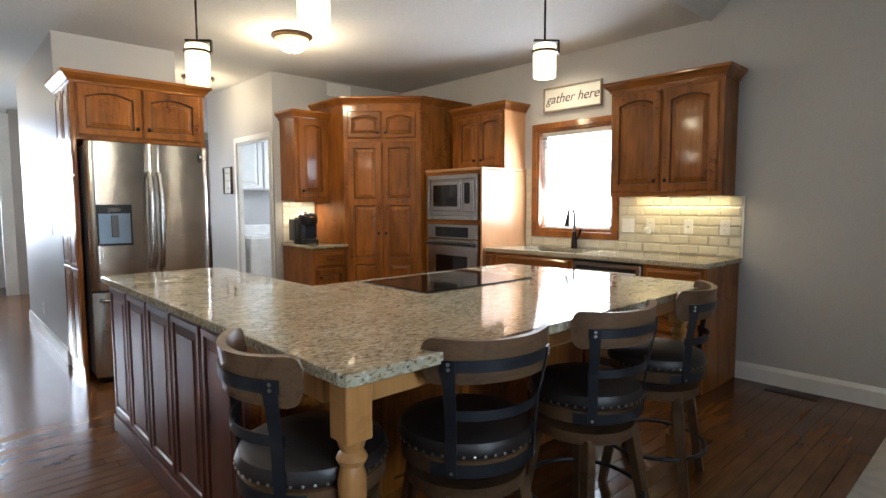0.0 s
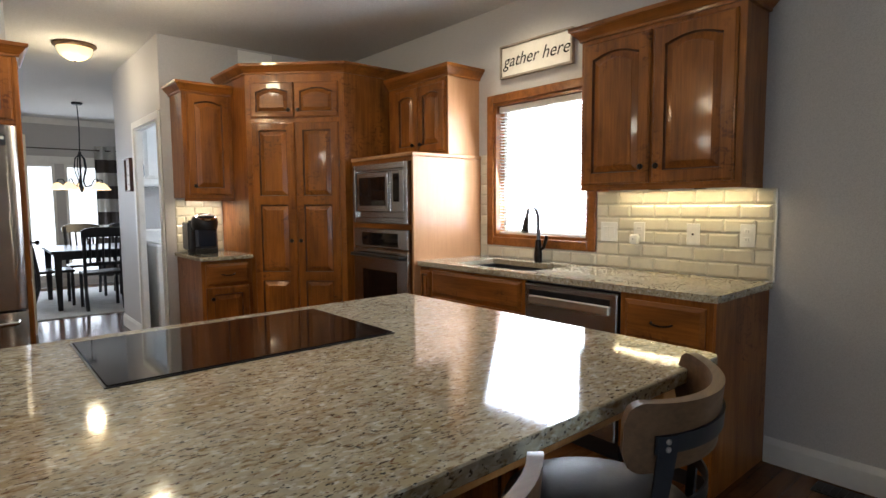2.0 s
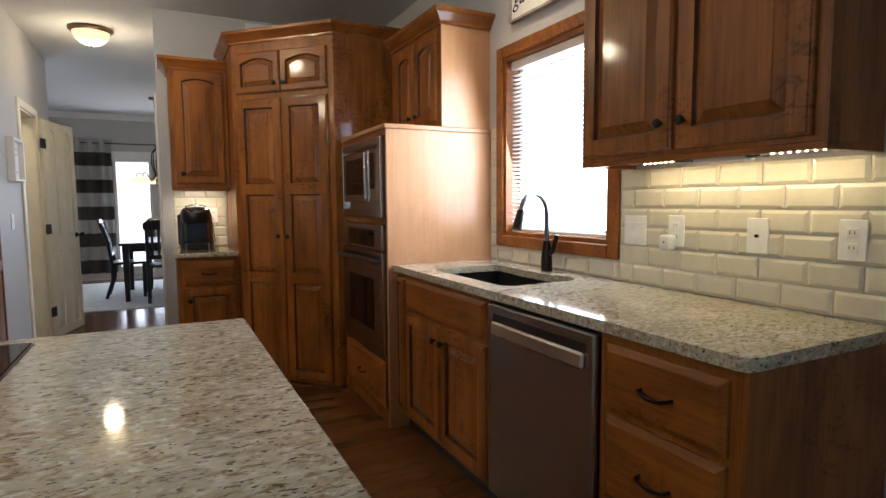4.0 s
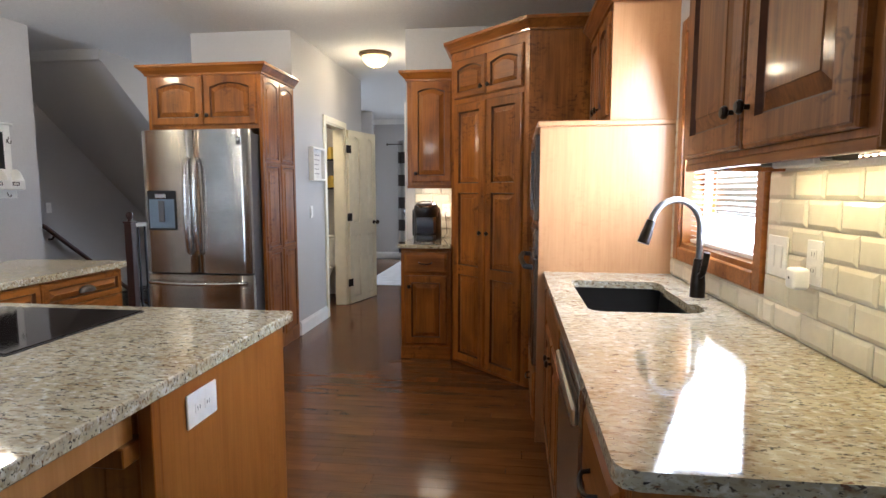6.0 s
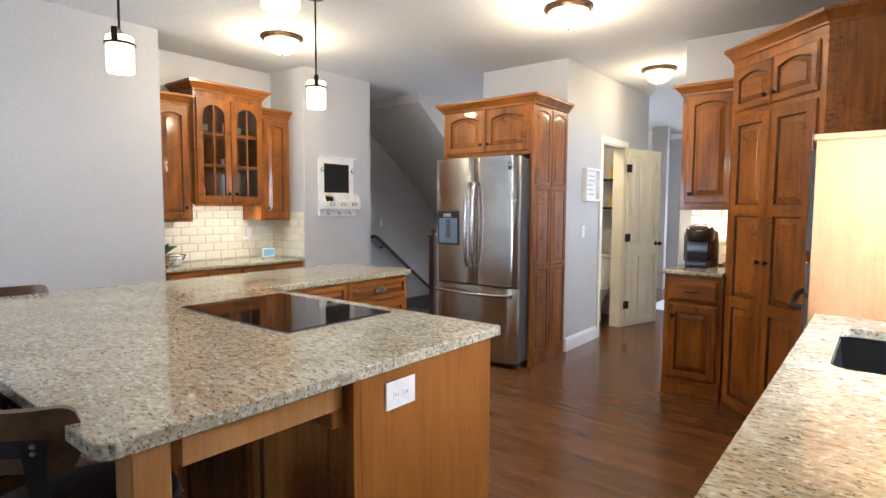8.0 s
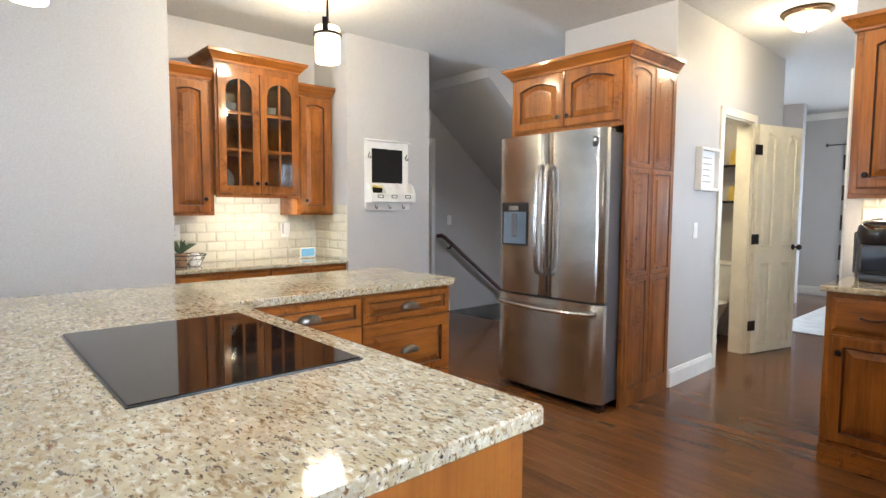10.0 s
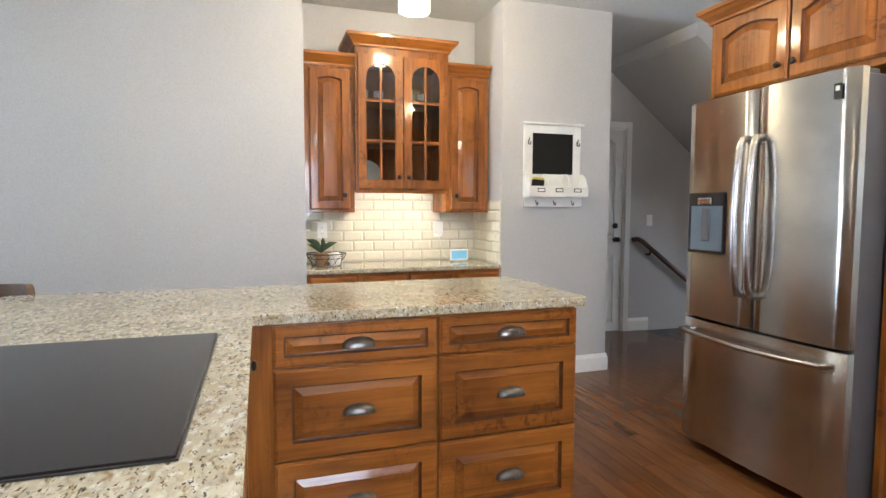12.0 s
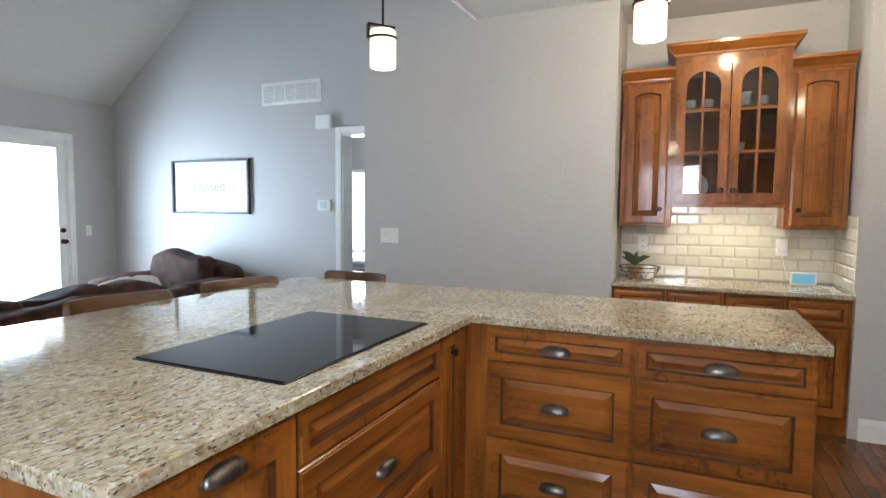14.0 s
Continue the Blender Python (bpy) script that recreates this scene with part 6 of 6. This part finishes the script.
def cushion_box(x0, x1, y0, y1, z0, z1, puff=0.02, r=0.05):
    bm = box(x0, x1, y0, y1, z0, z1)
    bmesh.ops.subdivide_edges(bm, edges=bm.edges[:], cuts=9, use_grid_fill=True)
    cx, cy, cz = (x0 + x1) / 2, (y0 + y1) / 2, (z0 + z1) / 2
    hx, hy, hz = (x1 - x0) / 2, (y1 - y0) / 2, (z1 - z0) / 2
    for v in bm.verts:
        u = Vector(((v.co.x - cx) / hx, (v.co.y - cy) / hy, (v.co.z - cz) / hz))
        k = 1 / max(1e-6, (abs(u.x) ** 3.6 + abs(u.y) ** 3.6 + abs(u.z) ** 3.6) ** (1 / 3.6))
        n = noise.noise(v.co * 4.0) * puff
        u = u * (k * 0.75 + 0.25) * 1.03
        v.co = (cx + u.x * hx, cy + u.y * hy, cz + u.z * hz + n)
    return bm


SUEDE = material("brown_suede", (0.085, 0.040, 0.026), 0.8, dark=(0.028, 0.013, 0.010), scale=(9, 9, 9), bump=0.6, fine=22, spec=0.25)
PILLOW = material("pale_pillow_cloth", (0.66, 0.60, 0.55), 0.9, scale=(10, 10, 10), bump=0.3, fine=30)


def sofa(at, w, label, tall=1.0):
    t = thing("sofa", at @ Matrix.Diagonal((1, 1, tall, 1)), label, "sofa")
    part("base", cushion_box(-w / 2, w / 2, 0.0, 0.92, 0.03, 0.40), SUEDE, t, smooth=True)
    part("back", cushion_box(-w / 2 + 0.05, w / 2 - 0.05, 0.0, 0.28, 0.30, 0.80, 0.07), SUEDE, t, smooth=True)
    for s in (-1, 1):
        x = s * (w / 2 - 0.12)
        part("arm", cushion_box(x - 0.14, x + 0.14, 0.02, 0.94, 0.1, 0.64), SUEDE, t, smooth=True)
    k = 3 if w > 1.6 else 1
    ww = (w - 0.5) / k
    for j in range(k):
        x = -w / 2 + 0.25 + j * ww
        part("back_cushion", cushion_box(x, x + ww, 0.16, 0.42, 0.42, 0.87, 0.07), SUEDE, t, smooth=True)
        part("seat_cushion", cushion_box(x, x + ww, 0.30, 0.95, 0.36, 0.52), SUEDE, t, smooth=True)
    return t


sofa(pose(2.30, 0.33, 0.006, 0, 0, 180), 2.15, "dark brown suede sofa with its back to the kitchen", 0.84)
sofa(pose(0.44, -0.55, 0.006, 0, 0, -90), 1.25, "dark brown suede armchair beside the gable wall")
for x, y, a in ((1.33, -0.26, 14), (1.60, -0.24, -24)):
    c = thing("throw_pillow", pose(x, y, 0.38, 66, a * 0.6, 180 + a), "pale cloth throw pillow on the brown sofa", "pillow")
    part("cover", cushion_box(-0.17, 0.17, -0.0, 0.35, -0.06, 0.06), PILLOW, c, smooth=True)


# ---- bedroom ----
def bedroom():
    w = thing("window_2", pose(-3.05, -0.85, 0, 0, 0, 90), "white trimmed bright bedroom window", "window", kind="structure")
    bm = bmesh.new()
    for a, c, lo, hi in ((-0.42, -0.35, 0.60, 1.98), (0.35, 0.42, 0.60, 1.98), (-0.35, 0.35, 1.92, 1.98), (-0.35, 0.35, 0.60, 0.66)):
        box(a, c, -0.02, 0.10, lo, hi, 0.003, bm=bm)
    part("window_frame", bm, TRIM, w)
    # not a lamp: this sheet glows to make the window look bright
    part("shade", box(-0.35, 0.35, 0.02, 0.024, 0.66, 1.92), GLOWSHEET, w)
    t = thing("bed", pose(-1.0, 0.6, 0), "dark cherry post bed with pale striped bedding", "bed")
    for x, y in ((0.0, 0.0), (0.0, -1.5)):
        part("post", lathe([(0, 0), (0.04, 0), (0.04, 0.25), (0.025, 0.3), (0.04, 0.45), (0.045, 0.6), (0.02, 0.66), (0.04, 0.70), (0.035, 0.76), (0, 0.79)], 14, at=(x, y, 0)), CHERRY, t, smooth=True)
    part("footboard", box(-0.02, 0.02, -1.47, -0.03, 0.25, 0.60, 0.005), CHERRY, t)
    part("mattress", cushion_box(-1.95, -0.04, -1.5, 0.0, 0.30, 0.64), PILLOW, t, smooth=True)
    part("blanket", cushion_box(-1.2, -0.03, -1.53, 0.03, 0.40, 0.68), PALEINK, t, "grey striped blanket", True)


bedroom()


# ---- dining room ----
EBONY = material("black_painted_wood", (0.014, 0.015, 0.017), 0.3, scale=(8, 8, 8))
tagged(part("rug", box(2.86, 5.3, 9.12, 11.75, 0.001, 0.012, 0.003), material("white_rug", (0.62, 0.62, 0.60), 0.95, scale=(9, 9, 9), bump=0.5, fine=40, dark=(0.52, 0.52, 0.50))), "pale woven area rug under the dining table", "rug")


def dining():
    t = thing("dining_table", pose(4.35, 10.2, 0.012), "black rectangular dining table on a pale rug", "table")
    part("tabletop", box(-0.82, 0.82, -0.62, 0.62, 0.715, 0.75, 0.006), EBONY, t)
    part("apron", box(-0.72, 0.72, -0.52, 0.52, 0.63, 0.715), EBONY, t)
    for x in (-0.75, 0.75):
        for y in (-0.55, 0.55):
            bm = box(x - 0.04, x + 0.04, y - 0.04, y + 0.04, 0.0, 0.715, 0.004)
            for v in bm.verts:
                if v.co.z < 0.1:
                    v.co.x = x + (v.co.x - x) * 0.65
                    v.co.y = y + (v.co.y - y) * 0.65
            part("leg", bm, EBONY, t)
    c = thing("dining_chair", pose(4.05, 9.42, 0.012, 0, 0, 0), "black slat-back dining chair at the table", "chair", "dining chairs")
    part("seat", box(-0.22, 0.22, -0.02, 0.40, 0.44, 0.475, 0.008), EBONY, c)
    for x in (-0.2, 0.2):
        part("back_leg", tube([(x, -0.08, 0.0), (x, -0.0, 0.25), (x, 0.0, 0.46), (x, -0.04, 0.75), (x, -0.11, 1.0)], 0.021, 8), EBONY, c, smooth=True)
        part("front_leg", box(x - 0.018, x + 0.018, 0.345, 0.381, 0.0, 0.44, 0.003), EBONY, c)
    bm = bmesh.new()
    prof = [(-0.235, 0.92), (-0.24, 1.0), (-0.20, 1.03), (-0.08, 1.045), (0.08, 1.045), (0.20, 1.03), (0.24, 1.0), (0.235, 0.92)]
    a = [bm.verts.new((x, -0.085 - (z - 0.92) * 0.3, z)) for x, z in prof]
    d = [bm.verts.new((x, -0.11 - (z - 0.92) * 0.3, z)) for x, z in prof]
    bm.faces.new(a)
    bm.faces.new(d[::-1])
    for k in range(8):
        bm.faces.new((a[k], a[(k + 1) % 8], d[(k + 1) % 8], d[k]))
    part("crest", bm, EBONY, c)
    part("lower_rail", box(-0.19, 0.19, -0.02, 0.005, 0.56, 0.60, 0.003), EBONY, c)
    for k in range(5):
        x = -0.14 + k * 0.07
        part("slat", tube([(x, -0.01, 0.58), (x, -0.04, 0.75), (x, -0.10, 0.94)], 0.014, 6), EBONY, c)
    copy_thing(c, pose(4.65, 9.42, 0.012, 0, 0, 0))
    copy_thing(c, pose(4.05, 10.98, 0.012, 0, 0, 180))
    copy_thing(c, pose(3.42, 10.2, 0.012, 0, 0, -90))
    copy_thing(c, pose(4.65, 10.98, 0.012, 0, 0, 180))
    # chandelier
    h = thing("chandelier", pose(4.0, 10.4, 0), "black scrolled iron chandelier with amber glass shades", "chandelier")
    part("canopy", lathe([(0, H - 0.03), (0.06, H - 0.03), (0.07, H), (0, H)], 18), IRON, h)
    part("chain", tube([(0, 0, H - 0.03), (0.01, 0.0, 2.4), (0, 0, 2.06)], 0.007, 6), IRON, h)
    part("stem", lathe([(0, 1.50), (0.012, 1.50), (0.03, 1.56), (0.012, 1.62), (0.01, 2.0), (0.02, 2.05), (0, 2.07)], 12), IRON, h)
    for k in range(5):
        a = 2 * math.pi * k / 5 + 0.3
        cs, sn = math.cos(a), math.sin(a)
        pts = [(r * cs, r * sn, z) for r, z in ((0.0, 2.04), (0.06, 1.96), (0.075, 1.82), (0.03, 1.66), (0.06, 1.58), (0.16, 1.60), (0.22, 1.68), (0.27, 1.68), (0.28, 1.63))]
        part("arm", tube(pts, 0.008, 6), IRON, h)
        part("shade", lathe([(0.02, 1.635), (0.05, 1.61), (0.075, 1.575), (0.10, 1.545), (0.105, 1.54)], 16, at=(0.28 * cs, 0.28 * sn, 0)), AMBER, h, "glowing amber glass bell", True)
    bulb("chandelier_bulb", (4.0, 10.4, 1.45), 12, 0.15, WARM)
    # tall windows with striped curtains
    for k, (x0, x1) in enumerate(((3.34, 3.90), (4.03, 4.62))):
        w = thing("window_%d" % (3 + k), pose(0, 12.3, 0), "tall bright dining room window with white trim", "window", kind="structure")
        bm = bmesh.new()
        for a, c2, lo, hi in ((x0, x0 + 0.04, 0.0, 2.0), (x1 - 0.04, x1, 0.0, 2.0), (x0 + 0.04, x1 - 0.04, 1.95, 2.0), (x0 + 0.04, x1 - 0.04, 0.0, 0.2)):
            box(a, c2, -0.01, 0.10, lo, hi, 0.003, bm=bm)
        part("window_frame", bm, TRIM, w)
        # added glowing sheet, gives the opening its daylight brightness
        part("shade", box(x0 + 0.04, x1 - 0.04, 0.05, 0.054, 0.2, 1.95), GLOWSHEET, w)
    setting("trim_dining", box(3.27, 4.72, 12.275, 12.3, 2.0, 2.12, 0.004), TRIM, "white head trim over the dining windows", "trim")
    setting("crown_dining", sweep([(1.7, 12.3), (5.85, 12.3)], [(0, 0), (0.02, 0), (0.07, 0.09), (0.0, 0.09)], H - 0.09), TRIM, "pale crown moulding in the dining room", "trim")
    rod = thing("curtain_rod", pose(0, 12.22, 2.24), "slim metal curtain rod with end knobs", "curtain rod")
    part("rod", tube([(2.55, 0, 0), (5.1, 0, 0)], 0.01, 8), PEWTER, rod)
    part("end_knob", lathe([(0, -0.03), (0.02, -0.015), (0.02, 0.015), (0, 0.03)], 10, at=(2.53, 0, 0)), PEWTER, rod, smooth=True)
    for x0, x1 in ((2.74, 3.33), (4.45, 5.0)):
        cu = thing("curtain", pose(0, 12.22, 0), "wide striped grey and white grommet curtain", "curtain")
        bands = 10
        for j in range(bands):
            z0, z1 = 0.12 + j * 0.219, 0.12 + (j + 1) * 0.219
            bm = bmesh.new()
            n = 40
            rows = []
            for z in (z0, z1):
                rows.append([bm.verts.new((x0 + (x1 - x0) * i / n, 0.045 * math.sin(i / n * math.pi * 7), z)) for i in range(n + 1)])
            for i in range(n):
                bm.faces.new((rows[0][i], rows[0][i + 1], rows[1][i + 1], rows[1][i]))
            bmesh.ops.solidify(bm, geom=bm.faces[:], thickness=0.003)
            part("stripe", bm, CLOTHG if j % 2 == 0 else CLOTHW, cu, "grey band" if j % 2 == 0 else "white band", True)


AMBER = glowing("lit_amber_glass", (1.0, 0.72, 0.38), 2.2)
CLOTHG = material("grey_curtain_cloth", (0.10, 0.085, 0.078), 0.9, scale=(20, 20, 20), bump=0.3, fine=40)
CLOTHW = material("white_curtain_cloth", (0.66, 0.65, 0.62), 0.9, scale=(20, 20, 20), bump=0.3, fine=40)
dining()


# ---- laundry and powder room ----
def laundry():
    wz = thing("washing_machine", pose(4.85, 7.40, 0, 0, 0, 90), "white top-loading washing machine in the laundry room", "washing machine")
    part("body", box(0.0, 0.68, 0.0, 0.66, 0.02, 0.92, 0.015), WHITEP, wz)
    part("lid", box(0.05, 0.55, 0.04, 0.62, 0.92, 0.935, 0.006), WHITEP, wz)
    part("control_panel", box(0.56, 0.68, 0.0, 0.66, 0.92, 1.06, 0.015), WHITEP, wz)
    for k in range(3):
        c = thing("laundry_cabinet", pose(4.13 + k * 0.42, 7.775, 1.52), "white painted laundry wall cabinet with steel pull", "cabinet", "laundry cabinets")
        part("body", box(0, 0.415, 0, 0.32, 0, 0.75, 0.002), TRIM, c)
        door_on(c, 0.01, 0.01, 0.395, 0.73, 0, None, mat=TRIM)
        part("handle", tube([(0.06, -0.02, 0.10), (0.06, -0.045, 0.11), (0.06, -0.045, 0.21), (0.06, -0.02, 0.22)], 0.005, 6), CHROME, c)
    f = thing("laundry_faucet", pose(5.3, 7.15, 1.0), "chrome faucet on the laundry sink", "faucet")
    part("spout", tube([(0, 0, 0), (0, 0, 0.16), (-0.04, 0, 0.21), (-0.10, 0, 0.19), (-0.11, 0, 0.15)], 0.012, 8), CHROME, f, smooth=True)
    s = thing("laundry_sink", pose(5.25, 7.05, 0), "white laundry sink cabinet", "sink")
    part("body", box(-0.25, 0.34, -0.2, 0.28, 0.0, 1.0, 0.01), WHITEP, s)


def powder():
    t = thing("toilet", pose(2.62, 8.05, 0, 0, 0, 180), "white ceramic toilet in the powder room", "toilet")
    part("tank", box(-0.21, 0.21, -0.30, -0.12, 0.38, 0.74, 0.02, seg=2), WHITEP, t, smooth=True)
    part("tank_lid", box(-0.22, 0.22, -0.31, -0.11, 0.74, 0.775, 0.01), WHITEP, t)
    bm = lathe([(0, 0.0), (0.12, 0.0), (0.11, 0.12), (0.13, 0.24), (0.19, 0.37), (0.195, 0.40), (0, 0.40)], 20)
    bmesh.ops.scale(bm, verts=bm.verts, vec=(1, 1.2, 1))
    bmesh.ops.translate(bm, verts=bm.verts, vec=(0, 0.1, 0))
    part("bowl", bm, WHITEP, t, smooth=True)
    for z in (1.35, 1.70):
        s = thing("wall_shelf", pose(2.62, 8.38, z), "black wall shelf above the toilet", "shelf")
        part("board", box(-0.28, 0.28, -0.17, 0.0, 0.0, 0.025, 0.003), BLACK, s)
        for k in range(2):
            j = thing("storage_jar", pose(2.50 + 0.22 * k, 8.30, z + 0.025), "pale jar on the powder room shelf", "jar")
            part("jar", lathe([(0, 0), (0.05, 0), (0.055, 0.08), (0.045, 0.13), (0.03, 0.15), (0, 0.15)], 14), (PAPER, YELLOW)[k], j, smooth=True)


laundry()
powder()
setting("wall_entry_end", box(1.03, 1.7, 11.9, 12.0, -0.012, H), WALL, "greige entry end wall")
setting("wall_entry_return", box(2.25, 2.5, 11.15, 11.27, -0.012, H), WALL, "greige wall end beside the entry opening")
setting("trim_entry_opening", box(2.10, 2.25, 11.12, 11.27, 0.0, 2.66, 0.004), TRIM, "tall white cased opening to the entry", "trim")
casing("trim_entry", "y", 11.9, 1.15, 1.62, 2.05, -1, depth=0.0)


# ---- niche things ----
def basket():
    t = thing("wire_basket", pose(0.60, 3.80, 0.852), "round black wire basket on the niche counter", "basket")
    for z, r in ((0.004, 0.10), (0.055, 0.128), (0.085, 0.14)):
        part("hoop", tube([(r * math.cos(2 * math.pi * k / 28), r * math.sin(2 * math.pi * k / 28), z) for k in range(29)], 0.0025 if z < 0.08 else 0.004, 6), IRON, t)
    for k in range(20):
        a, c = 2 * math.pi * k / 20, 2 * math.pi * (k + (1.4 if k % 2 else -1.4)) / 20
        part("wire", tube([(0.10 * math.cos(a), 0.10 * math.sin(a), 0.004), (0.14 * math.cos(c), 0.14 * math.sin(c), 0.085)], 0.0016, 5), IRON, t)
    p = thing("potted_plant", pose(0.60, 3.765, 0.855), "small spiky green plant in a tan pot", "plant")
    part("pot", lathe([(0, 0), (0.038, 0), (0.05, 0.085), (0.045, 0.09), (0, 0.085)], 16), material("tan_pot", (0.30, 0.18, 0.10), 0.7), p, smooth=True)
    rnd = random.Random(7)
    green = material("dusty_green_leaf", (0.07, 0.11, 0.05), 0.5, dark=(0.04, 0.07, 0.035), scale=(20, 20, 20))
    for k in range(26):
        a, l, s = rnd.random() * 6.28, 0.07 + 0.06 * rnd.random(), 0.25 + 0.75 * rnd.random()
        d = Vector((math.cos(a), math.sin(a), 0))
        b0 = Vector((0, 0, 0.085))
        bm = bmesh.new()
        side = Vector((-d.y, d.x, 0)) * 0.007
        m = b0 + d * l * s * 0.5 + Vector((0, 0, l * 0.75))
        e = b0 + d * l * s * 1.1 + Vector((0, 0, l * (1.05 - 0.35 * s)))
        v = [bm.verts.new(q) for q in (b0 - side * 0.6, b0 + side * 0.6, m + side, e, m - side)]
        bm.faces.new(v)
        bmesh.ops.solidify(bm, geom=bm.faces[:], thickness=0.0015)
        part("leaf", bm, green, p)
    g = thing("glass_jar", pose(0.62, 3.86, 0.855), "small clear glass jar in the basket", "jar")
    part("jar", lathe([(0, 0), (0.035, 0), (0.04, 0.02), (0.04, 0.07), (0.025, 0.09), (0, 0.092)], 16), PAPER, g, smooth=True)


basket()
e = thing("smart_display", pose(0.585, 4.80, 0.852, 0, 0, 96), "small white smart display with blue screen", "display")
bm = box(-0.075, 0.075, 0.0, 0.012, 0.008, 0.093, 0.004)
part("frame", bm, WHITEP, e)
part("screen", box(-0.064, 0.064, -0.0015, 0.0, 0.02, 0.084), glowing("blue_screen", (0.14, 0.34, 0.48), 0.45), e)
part("stand", box(-0.05, 0.05, 0.012, 0.06, 0.0, 0.07, 0.01), WHITEP, e)
part("plug", box(-0.03, 0.03, 0.0, 0.035, 0.0, 0.09, 0.004), WHITEP, thing("wall_plug", pose(0.40, 4.70, 1.06, 0, 0, 90), "white power adapter plugged into the tiles", "adapter"))
part("cable", tube([(0.39, 4.70, 1.06), (0.395, 4.71, 0.98), (0.41, 4.735, 0.89), (0.45, 4.76, 0.857), (0.52, 4.78, 0.857)], 0.0022, 5), WHITEP, thing("power_cord", None, "thin white cord to the smart display", "cord"))
# on the display shelves
rnd = random.Random(11)
for y, z, kind in ((4.09, 2.018, 0), (4.20, 2.018, 1), (4.42, 2.018, 2), (4.53, 2.018, 0), (4.12, 1.40, 3), (4.40, 1.718, 1)):
    if kind == 3:
        o = thing("decorative_plate", pose(0.45, y, z, 0, 0, 90), "patterned round plate standing on the shelf", "plate")
        part("disc", lathe([(0, 0), (0.09, 0.0), (0.105, 0.012), (0.09, 0.008), (0, 0.006)], 24), BOARD, o, smooth=True).matrix_local = pose(0, 0, 0.105, 78)
    elif kind == 2:
        o = thing("photo_frame", pose(0.50, y, z, 0, 0, 90), "small silver photo frame on the shelf", "picture frame")
        part("frame", box(-0.045, 0.045, 0.0, 0.012, 0.0, 0.12, 0.003), CHROME, o)
        part("print", box(-0.035, 0.035, -0.001, 0.0, 0.01, 0.11), PAPER, o)
    else:
        o = thing("mug", pose(0.50, y, z), "pale ceramic mug on the display shelf", "mug")
        part("cup", lathe([(0, 0), (0.032, 0), (0.036, 0.08), (0.033, 0.08), (0.03, 0.006), (0, 0.006)], 16), (BOARD, PAPER)[kind], o, smooth=True)
